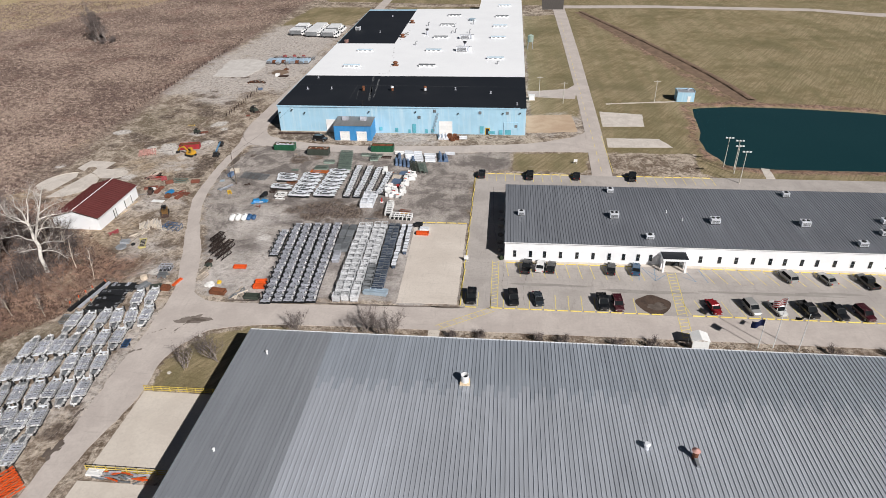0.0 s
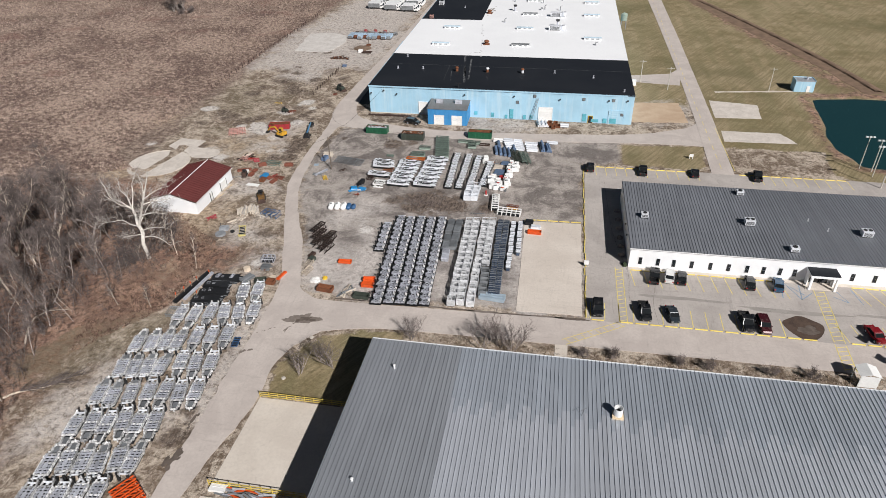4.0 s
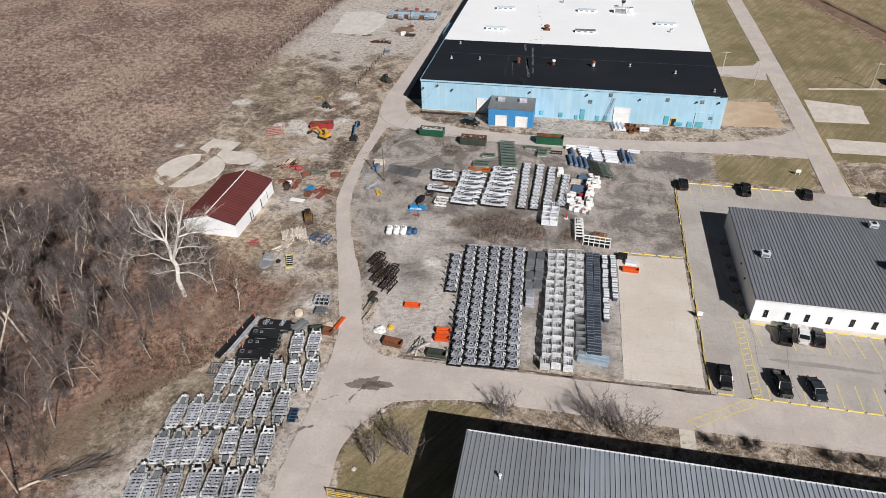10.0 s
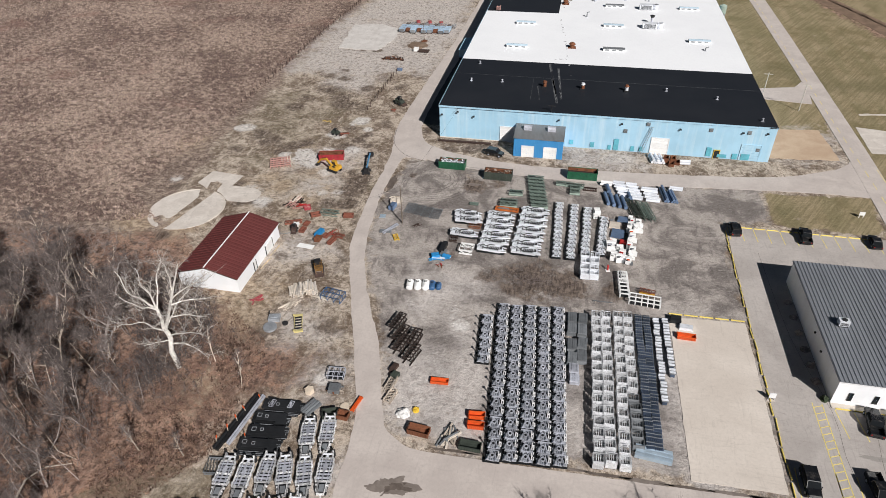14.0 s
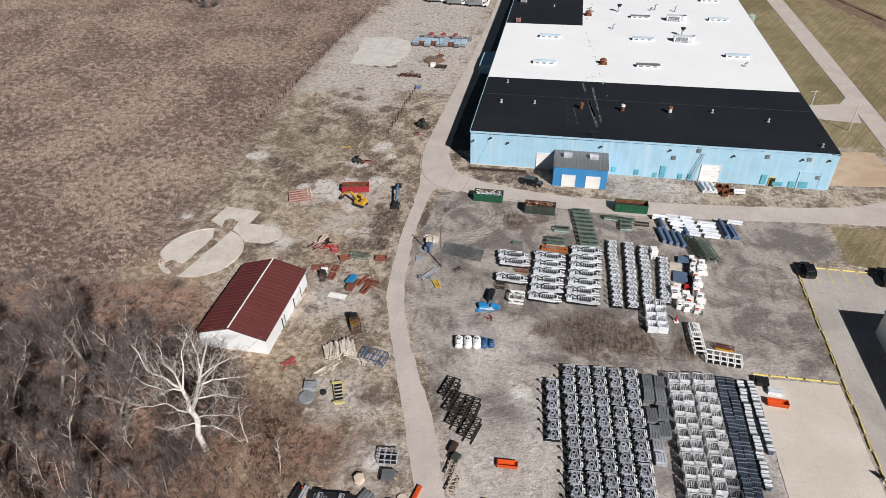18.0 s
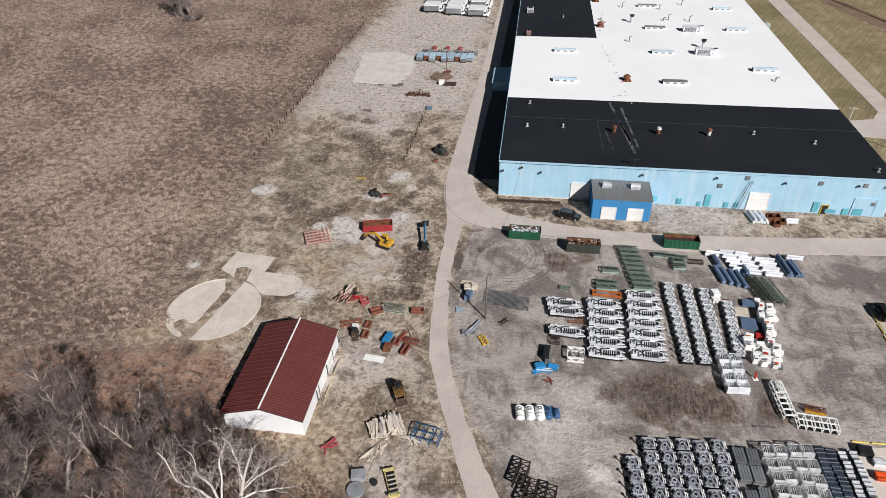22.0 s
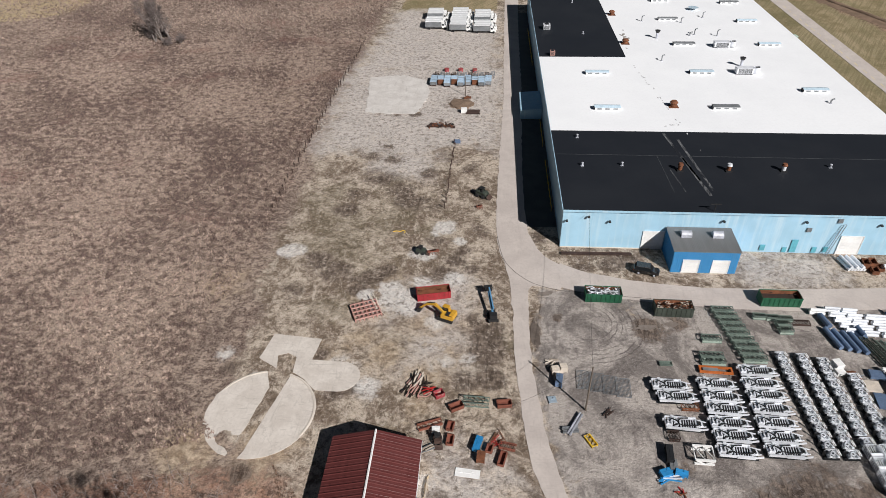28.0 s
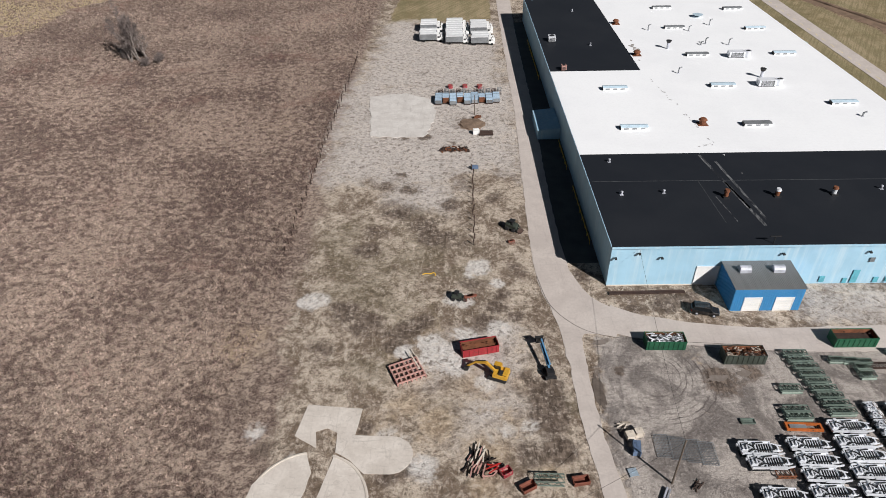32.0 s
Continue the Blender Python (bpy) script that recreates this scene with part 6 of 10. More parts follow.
def pile(name, x, y, rz, mats, n, w, d, h, length, thick, label, category, seed, spread=1.0):
    """A heap of loose sticks of the same kind."""
    t = thing(name, x, y, 0, rz, label, category)
    r = random.Random(seed)
    for i in range(n):
        a = Vector((r.uniform(-0.5, 0.5) * w, r.uniform(-0.5, 0.5) * d, 0))
        ang = r.gauss(0, 0.35) * spread
        ln = length * r.uniform(0.6, 1.05)
        v = Vector((math.cos(ang), math.sin(ang), 0)) * ln / 2
        z = thick / 2 + h * r.random() * (1 - min(1, (a.length / max(w, d)) * 1.2))
        piece("stick", lambda b: beam(b, a - v + Vector((0, 0, z)), a + v + Vector((0, 0, z + r.uniform(-0.1, 0.1) * h)), thick, thick * 0.6), mats[i % len(mats)], t)
    return t


PALLET_PINK = surface("pinkish_painted_wood", (0.48, 0.27, 0.235), 0.8, 0, 1, 10, 0.2)
PALLET_PALE = surface("bleached_wood", (0.62, 0.55, 0.47), 0.85, 0, 1, 10, 0.2)
TIMBER_END = surface("grey_bleached_posts", (0.5, 0.46, 0.42), 0.85, 0, 1, 10, 0.25, rand=0.25)
pile("timber_heap", -87.6, 132.4, -68, (PALLET_PALE, PALLET_PALE, TIMBER_END), 95, 1.4, 5.0, 1.3, 2.9, 0.26, "heap of bleached timber posts on dirt", "timber heap", 11, 0.35)
pile("timber_heap", -88.2, 128.4, 60, (PALLET_PALE, WOOD), 22, 3.2, 1.6, 0.4, 2.2, 0.2, "scattered bleached timber posts on dirt", "timber heap", 12)
pile("timber_heap", -84.0, 131.0, -50, (PALLET_PALE,), 8, 2.0, 1.5, 0.3, 2.4, 0.2, "scattered bleached timber posts on dirt", "timber heap", 13)
grid_rack(-112.0, 178.4, 24, 4.8, 4.2, 0.7, 6, 4, PALLET_PINK, "heap of pinkish timber racks on dirt", "timber heap", 0.2, floor=False)
pile("timber_bars", -111.2, 179.6, 118, (PALLET_PALE, RED_FADED), 9, 3.0, 3.0, 1.2, 4.2, 0.18, "loose pale bars on the pinkish racks", "timber heap", 15, 0.5)
pile("pallet_heap", -101.2, 161.4, 70, (PALLET_PINK, RACK_BLACK, PALLET_PALE, RACK_BLACK), 34, 3.4, 3.0, 1.2, 2.8, 0.18, "tangled heap of pinkish racks on dirt", "timber heap", 16)
pile("pallet_heap", -99.2, 160.0, 10, (RED, PALLET_PINK), 12, 2.2, 1.6, 0.7, 2.2, 0.16, "red and pink steel bars heaped on dirt", "steel heap", 17)
pile("scrap_heap", -54.2, 104.9, 80, (PALLET_PALE, WOOD, GALV_DULL), 22, 2.6, 2.4, 0.7, 2.6, 0.25, "pale pallets and boards heaped by the road", "timber heap", 18)
pile("scrap_heap", -103.5, 255.3, 0, (RUST_DARK, RUST_DARK, RUST), 46, 7.0, 1.8, 0.8, 1.5, 0.34, "row of rusty scrap on pale ground", "steel heap", 19, 3)
pile("scrap_heap", -71.8, 157.5, 40, (RUST_DARK,), 8, 1.2, 1.2, 0.4, 1.6, 0.12, "small dark scrap pile on gravel", "steel heap", 20, 2)
pile("scrap_heap", -79.4, 167.6, 20, (PALLET_PALE, WOOD), 9, 1.5, 1.2, 0.5, 1.4, 0.16, "pale timber scraps by the road", "timber heap", 21, 2)
pile("scrap_heap", -54.5, 58.0, 0, (GALV_DULL, GALV, ORANGE), 26, 7.0, 1.6, 0.5, 2.6, 0.22, "mixed steel scrap beside the yellow rail", "steel heap", 22, 0.5)
pile("scrap_heap", -73.6, 110.4, 0, (GALV_DULL, WOOD, RUST), 12, 1.6, 1.4, 0.8, 1.3, 0.22, "mixed scrap in a pale crate", "steel heap", 23, 2)
pile("scrap_heap", -32.4, 166.9, -10, (RUST, GALV_DULL), 16, 2.6, 1.2, 0.6, 1.5, 0.16, "rusty fittings heaped on gravel", "steel heap", 24, 2)
pile("scrap_heap", -64.5, 147.0, 25, (BLUE_PAINT, GALV_BRIGHT), 12, 2.4, 1.2, 0.5, 3.0, 0.18, "blue and white tubes heaped on gravel", "steel heap", 25)
pile("scrap_heap", -64.0, 144.6, 80, (RED, RUST), 6, 0.8, 1.2, 0.4, 1.0, 0.14, "small red scrap on gravel", "steel heap", 26, 2)
pile("scrap_heap", -94.7, 128.6, 45, (CRIMSON,), 14, 2.8, 1.0, 0.5, 1.1, 0.26, "crumpled red painted scrap on dirt", "steel heap", 27, 1.6)
pile("scrap_heap", -88.2, 151.9, 50, (RED, RUST), 8, 2.0, 1.6, 0.5, 2.4, 0.1, "thin red bars on dirt", "steel heap", 28, 2)


# ---- single machines and oddments in the yards ----
def hull(bm, sections):
    """Joins rings of the same number of points into a closed skin."""
    rings = [[bm.verts.new(p) for p in s] for s in sections]
    n = len(rings[0])
    for a, b in zip(rings, rings[1:]):
        for i in range(n):
            bm.faces.new((a[i], a[(i + 1) % n], b[(i + 1) % n], b[i]))
    bm.faces.new(rings[0][::-1])
    bm.faces.new(rings[-1])


def section(y, w, z0, z1, r=0.12):
    return [(-w / 2 + r, y, z0), (w / 2 - r, y, z0), (w / 2, y, z0 + r), (w / 2, y, z1 - r), (w / 2 - r, y, z1), (-w / 2 + r, y, z1), (-w / 2, y, z1 - r), (-w / 2, y, z0 + r)]


def car_paint(name, col, rough=0.25):
    n = Nodes(name)
    dust = n.noise(1.3, 4)
    c = n.mix(n.ramp(dust, 0.45, 0.8, 0, 0.2), col, (0.3, 0.27, 0.24))
    n.put(n.out, "Coat Weight", 0.6)
    return n.finish(c, rough, 0.15, None, spec=0.5)


PAINTS = {"black": car_paint("black_car_paint", (0.011, 0.012, 0.014)), "white": car_paint("white_car_paint", (0.75, 0.75, 0.74)), "blue": car_paint("blue_car_paint", (0.03, 0.085, 0.16)),
          "red": car_paint("red_car_paint", (0.26, 0.012, 0.018)), "silver": car_paint("silver_car_paint", (0.36, 0.36, 0.35)), "grey": car_paint("dark_grey_car_paint", (0.035, 0.045, 0.055)),
          "maroon": car_paint("maroon_car_paint", (0.06, 0.010, 0.015))}
CAR_GLASS = surface("tinted_car_glass", (0.012, 0.014, 0.016), 0.85, 0, 1, 6, 0.2, bump=0.0, spec=0.05)
LAMP_CLEAR = surface("clear_lamp_lens", (0.4, 0.4, 0.4), 0.4, 0.2, 2, 9, 0.1)
LAMP_RED = surface("red_lamp_lens", (0.4, 0.015, 0.012), 0.2, 0, 2, 9, 0.1)
CAR_SHAPES = {
    "sedan": dict(l=4.75, w=1.82, hood=0.92, tail=0.98, roof=1.45, cab=(-1.25, -0.55, 1.0, 1.75), top=0.82),
    "suv": dict(l=4.8, w=1.92, hood=1.08, tail=1.15, roof=1.75, cab=(-1.2, -0.55, 1.95, 2.3), top=0.84),
    "pickup": dict(l=5.4, w=1.92, hood=1.15, tail=1.1, roof=1.88, cab=(-1.35, -0.65, 0.75, 1.05), top=0.84),
}


def car(x, y, rz, shape, paint, where):
    """The bonnet points to local -y."""
    k = CAR_SHAPES[shape]
    kind = {"sedan": "car", "suv": "car", "pickup": "pickup truck"}[shape]
    t = thing("pickup_truck" if shape == "pickup" else "parked_car", x, y, 0.08, rz, "%s %s parked %s" % (paint, {"sedan": "sedan car", "suv": "sport utility car", "pickup": "pickup truck"}[shape], where), kind, "cars at the office")
    m, l, w = PAINTS[paint], k["l"], k["w"]
    f, b_ = -l / 2, l / 2
    if shape == "pickup":
        piece("body", lambda b: (hull(b, [section(f, w * 0.86, 0.45, 0.9), section(f + 0.25, w * 0.97, 0.35, k["hood"] - 0.06), section(k["cab"][0], w, 0.32, k["hood"]), section(k["cab"][3] + 0.1, w, 0.32, k["tail"])]), lay(b, (0, (k["cab"][3] + b_) / 2 + 0.1, 0.4, w - 0.1, b_ - k["cab"][3] - 0.1, 0.25), (-w / 2 + 0.07, (k["cab"][3] + b_) / 2 + 0.08, 0.4, 0.13, b_ - k["cab"][3] - 0.1, 0.72), (w / 2 - 0.07, (k["cab"][3] + b_) / 2 + 0.08, 0.4, 0.13, b_ - k["cab"][3] - 0.1, 0.72))), m, t)
        piece("tailgate", lambda b: box(b, 0, b_ - 0.05, 0.45, w - 0.28, 0.1, 0.66), m, t)
    else:
        piece("body", lambda b: hull(b, [section(f, w * 0.8, 0.42, 0.72), section(f + 0.22, w * 0.95, 0.3, k["hood"] - 0.12), section(k["cab"][0], w, 0.28, k["hood"]), section(0.4, w, 0.28, k["hood"] + 0.04), section(k["cab"][3] - 0.1, w, 0.28, k["tail"]), section(b_ - 0.15, w * 0.95, 0.3, k["tail"] - 0.04), section(b_, w * 0.85, 0.45, k["tail"] - 0.14)]), m, t)
    c0, c1, c2, c3 = k["cab"]
    zb, zt, tw = k["hood"] - 0.04, k["roof"], w * k["top"]

    def cabin(b):
        pts = [(-w / 2 + 0.05, c0, zb), (w / 2 - 0.05, c0, zb), (w / 2 - 0.05, c3, zb), (-w / 2 + 0.05, c3, zb), (-tw / 2, c1, zt), (tw / 2, c1, zt), (tw / 2, c2, zt), (-tw / 2, c2, zt)]
        quad_box(b, pts)
    piece("cabin_glass", cabin, CAR_GLASS, t, "dark tinted windows")
    piece("roof", lambda b: box(b, 0, (c1 + c2) / 2, zt - 0.02, tw + 0.03, c2 - c1 + 0.06, 0.06, taper=0.94), m, t)
    for s in (-1, 1):
        piece("window_rail", lambda b: zig(b, [(s * (w / 2 - 0.05), c0, zb), (s * tw / 2, c1, zt), (s * tw / 2, c2, zt), (s * (w / 2 - 0.05), c3, zb)], 0.08), m, t)
        piece("headlight", lambda b: box(b, s * w * 0.33, f + 0.1, 0.6, 0.36, 0.2, 0.16), LAMP_CLEAR, t, "clear headlight")
        piece("tail_light", lambda b: box(b, s * w * 0.4, b_ - 0.03, 0.72, 0.2, 0.09, 0.2), LAMP_RED, t, "red tail light")
        piece("mirror", lambda b: box(b, s * (w / 2 + 0.08), c0 + 0.3, zb + 0.02, 0.2, 0.1, 0.14), m, t)
        for yy in (f + 0.9, b_ - 1.0):
            wheel = piece("wheel", lambda b: tube(b, (s * (w / 2 - 0.2), yy, 0.33), (s * (w / 2 + 0.02), yy, 0.33), 0.34, 14), RUBBER, t, "black tyre")
            piece("rim", lambda b: tube(b, (s * (w / 2), yy, 0.33), (s * (w / 2 + 0.03), yy, 0.33), 0.21, 10), GALV, wheel, "silver rim")
    return t


facing_wall, facing_road = "beside the white office wall", "at the road edge of the lot"
# the bonnet lies at local -y: 0 faces the road, 180 faces the office
for x, y, rz, s, p in ((5.9, 118.6, 172, "pickup", "black"), (8.9, 119.0, 170, "sedan", "white"), (11.2, 118.7, 171, "sedan", "black"), (24.1, 118.9, 172, "sedan", "black"), (29.4, 119.1, 170, "sedan", "blue"),
                       (60.6, 118.3, 195, "suv", "silver"), (68.4, 117.8, 195, "sedan", "silver"), (76.0, 117.2, 195, "pickup", "black"), (84.0, 117.2, 195, "sedan", "blue")):
    car(x, y, rz, s, p, facing_wall)
for x, y, rz, s, p in ((-5.5, 106.4, 0, "suv", "black"), (3.0, 106.7, 4, "pickup", "black"), (8.0, 106.6, 8, "sedan", "grey"), (20.8, 106.3, 2, "pickup", "black"), (23.7, 105.9, 3, "suv", "maroon"),
                       (42.3, 106.1, 10, "sedan", "red"), (49.6, 106.3, 12, "suv", "silver"), (54.6, 106.4, 12, "sedan", "white"), (60.2, 106.3, 14, "pickup", "black"), (65.4, 106.0, 14, "pickup", "black"), (70.4, 105.8, 14, "suv", "maroon"), (78.0, 105.8, 14, "sedan", "grey")):
    car(x, y, rz, s, p, facing_road)
for x, y, rz, s, p in ((-5.9, 166.9, 180, "suv", "black"), (7.7, 166.8, 176, "pickup", "black"), (20.8, 167.0, 176, "sedan", "black"), (36.2, 167.3, 172, "pickup", "black")):
    car(x, y, rz, s, p, "along the far edge of the lot")
car(-59.6, 192.0, 75, "suv", "black", "on the road by the blue annex")


def excavator(x, y, rz):
    t = thing("excavator", x, y, 0, rz, "yellow tracked excavator with its arm stretched out", "excavator")
    for s in (-1, 1):
        piece("track", lambda b: hull(b, [[(s * 1.0 + dx, yy, zz) for yy, zz in ((-1.7, 0.1), (-1.9, 0.45), (-1.6, 0.85), (1.6, 0.85), (1.9, 0.45), (1.7, 0.1))] for dx in (-0.28, 0.28)]), RUBBER, t, "dark steel crawler track")
    piece("undercarriage", lambda b: lay(b, (0, 0, 0.4, 1.6, 2.0, 0.5)), DARK_TRIM, t)
    piece("body", lambda b: (box(b, 0, 0.5, 0.95, 2.5, 2.6, 0.85), box(b, 0, 1.5, 1.0, 2.4, 1.0, 1.1, taper=0.9)), MACHINE_YELLOW, t)
    piece("engine_cover", lambda b: box(b, 0.5, 1.0, 1.8, 1.2, 1.4, 0.28), DARK_TRIM, t)
    cab = piece("cab", lambda b: box(b, -0.75, -0.35, 1.3, 1.0, 1.5, 1.6, taper=0.92), MACHINE_YELLOW, t)
    piece("cab_glass", lambda b: lay(b, (-0.75, -0.38, 1.75, 1.03, 1.35, 0.95), (-0.75, -1.08, 1.5, 0.8, 0.1, 1.2)), GLASS, cab)
    piece("boom", lambda b: (beam(b, (0.15, -0.6, 1.5), (0.15, -2.6, 3.3), 0.4, 0.6), beam(b, (0.15, -2.5, 3.3), (0.15, -4.6, 2.6), 0.36, 0.5)), MACHINE_YELLOW, t)
    piece("stick", lambda b: beam(b, (0.15, -4.4, 2.8), (0.15, -6.2, 1.0), 0.3, 0.4), MACHINE_YELLOW, t)
    piece("boom_cylinder", lambda b: (tube(b, (0.45, -0.7, 1.4), (0.45, -2.3, 2.8), 0.1, 8), tube(b, (0.15, -2.6, 3.7), (0.15, -4.3, 3.1), 0.09, 8)), DARK_TRIM, t)
    piece("bucket", lambda b: hull(b, [[(dx, yy, zz) for yy, zz in ((-5.9, 1.2), (-6.5, 1.0), (-6.9, 0.4), (-6.6, 0.05), (-6.0, 0.2), (-5.8, 0.7))] for dx in (-0.5, 0.8)]), DARK_TRIM, t)
    return t


m_ob = excavator(-97.3, 177.3, 248)
m_ob.matrix_basis = m_ob.matrix_basis @ Matrix.Diagonal((0.84, 0.84, 0.84, 1))


LIFT_BLUE = surface("faded_lift_blue", (0.10, 0.25, 0.42), 0.5, 0, 0.8, 5, 0.25)


def boom_lift(x, y, rz):
    t = thing("boom_lift", x, y, 0, rz, "blue folded boom lift beside the road", "boom lift")
    piece("chassis", lambda b: lay(b, (0, 0, 0.4, 1.6, 2.6, 0.5), (0, 0.2, 0.9, 1.3, 1.8, 0.7)), DARK_TRIM, t)
    for s in (-1, 1):
        for yy in (-1.0, 1.0):
            piece("wheel", lambda b: tube(b, (s * 0.75, yy, 0.42), (s * 1.1, yy, 0.42), 0.42, 12), RUBBER, t)
    piece("lower_boom", lambda b: beam(b, (0, 0.5, 1.6), (0, 6.2, 2.4), 0.42, 0.5), LIFT_BLUE, t)
    piece("upper_boom", lambda b: beam(b, (0.25, 0.8, 2.2), (0.25, 7.0, 2.9), 0.3, 0.36), LIFT_BLUE, t)
    piece("counterweight", lambda b: lay(b, (0, -0.6, 0.95, 1.5, 0.8, 0.9)), DARK_TRIM, t)
    piece("basket", lambda b: lay(b, (0.2, 7.8, 1.5, 1.8, 1.0, 0.08), (0.2, 7.35, 1.5, 1.8, 0.06, 1.1), (0.2, 8.25, 1.5, 1.8, 0.06, 1.1), (-0.7, 7.8, 2.5, 0.06, 1.0, 0.08), (1.1, 7.8, 2.5, 0.06, 1.0, 0.08)), DARK_TRIM, t)
    return t


m_ob = boom_lift(-89.1, 177.6, 9)
m_ob.matrix_basis = m_ob.matrix_basis @ Matrix.Diagonal((0.8, 0.85, 0.8, 1))


def skid_loader(x, y, rz, paint, label, name="skid_loader"):
    t = thing(name, x, y, 0, rz, label, "loader")
    piece("body", lambda b: (box(b, 0, 0.2, 0.5, 1.4, 2.4, 0.8), box(b, 0, 0.9, 1.2, 1.3, 1.0, 0.5, taper=0.85)), paint, t)
    cab = piece("cab", lambda b: lay(b, (-0.5, -0.3, 1.3, 0.1, 0.1, 0.95), (0.5, -0.3, 1.3, 0.1, 0.1, 0.95), (-0.5, 0.6, 1.3, 0.1, 0.1, 0.95), (0.5, 0.6, 1.3, 0.1, 0.1, 0.95), (0, 0.15, 2.2, 1.2, 1.2, 0.1)), DARK_TRIM, t)
    piece("seat", lambda b: box(b, 0, 0.3, 1.2, 0.6, 0.6, 0.5), RUBBER, cab)
    for s in (-1, 1):
        piece("arm", lambda b: (beam(b, (s * 0.75, 1.2, 1.5), (s * 0.75, -0.9, 1.2), 0.14, 0.24), beam(b, (s * 0.75, -0.9, 1.2), (s * 0.6, -1.6, 0.4), 0.14, 0.22)), paint, t)
        for yy in (-0.6, 0.9):
            piece("wheel", lambda b: tube(b, (s * 0.65, yy, 0.42), (s * 1.0, yy, 0.42), 0.42, 12), RUBBER, t)
    piece("bucket", lambda b: hull(b, [[(dx, yy, zz) for yy, zz in ((-1.5, 0.7), (-1.7, 0.1), (-2.4, 0.05), (-1.75, 0.3))] for dx in (-0.9, 0.9)]), RUST_DARK, t)
    return t


skid_loader(-87.0, 139.0, 25, surface("worn_brown_yellow_paint", (0.20, 0.105, 0.03), 0.6, 0, 1.5, 7, 0.4, dirt=(0.06, 0.045, 0.035), dirt_at=0.5), "dusty brown and yellow skid loader on dirt")
skid_loader(-91.6, 219.0, 60, OLIVE_DARK, "green tractor parked on patchy gravel", "tractor")
m_ob = skid_loader(-103.6, 196.6, 80, OLIVE_DARK, "small dark green tractor with a red implement", "tractor")
m_ob.matrix_basis = m_ob.matrix_basis @ Matrix.Diagonal((0.75, 0.75, 0.75, 1))
m_ob = skid_loader(-97.0, 151.0, 10, RUST_DARK, "dark rusty machine carcass behind the shed", "machine")
m_ob.matrix_basis = m_ob.matrix_basis @ Matrix.Diagonal((0.7, 0.6, 0.7, 1))
piece_of = [(-101.2, 196.9, 15, 2.4, 1.2, 0.5, RED_FADED, "red farm implement on patchy ground"), (-92.2, 214.2, 20, 1.4, 1.1, 0.5, RED_FADED, "red farm implement on patchy ground"), (-96.9, 274.5, 20, 2.2, 1.2, 0.8, RUST, "rusty red machine part on dirt")]
for x, y, rz, w, d, h, m, lab in piece_of:
    t = thing("farm_implement", x, y, 0, rz, lab, "implement")
    piece("body", lambda b: lay(b, (0, 0, 0.3, w, d * 0.5, h * 0.5), (0, 0.1, h * 0.8, w * 0.5, d * 0.4, h * 0.3)), m, t)
    for k in range(4):
        piece("tine", lambda b: beam(b, (-w / 2 + w * (k + 0.5) / 4, 0, 0.5), (-w / 2 + w * (k + 0.5) / 4, -d * 0.7, 0.0), 0.1), m, t)


def crate(x, y, rz, w, d, h, mat, label, category="crate", name="crate", lid=None, z=0.0, group=""):
    t = thing(name, x, y, z, rz, label, category, group)
    piece("body", lambda b: (box(b, 0, 0, 0.1, w, d, h - 0.16), [box(b, sx * (w / 2), sy * (d / 2), 0.05, 0.1, 0.1, h - 0.05) for sx in (-1, 1) for sy in (-1, 1)]), mat, t)
    piece("lid", lambda b: (box(b, 0, 0, h - 0.06, w + 0.06, d + 0.06, 0.06), box(b, 0, 0, h, w * 0.7, 0.1, 0.04), box(b, w * 0.2, d * 0.2, h, 0.25, 0.25, 0.06)), lid or mat, t)
    piece("skid", lambda b: lay(b, (-w * 0.35, 0, 0, 0.14, d, 0.1), (w * 0.35, 0, 0, 0.14, d, 0.1)), WOOD, t)
    return t


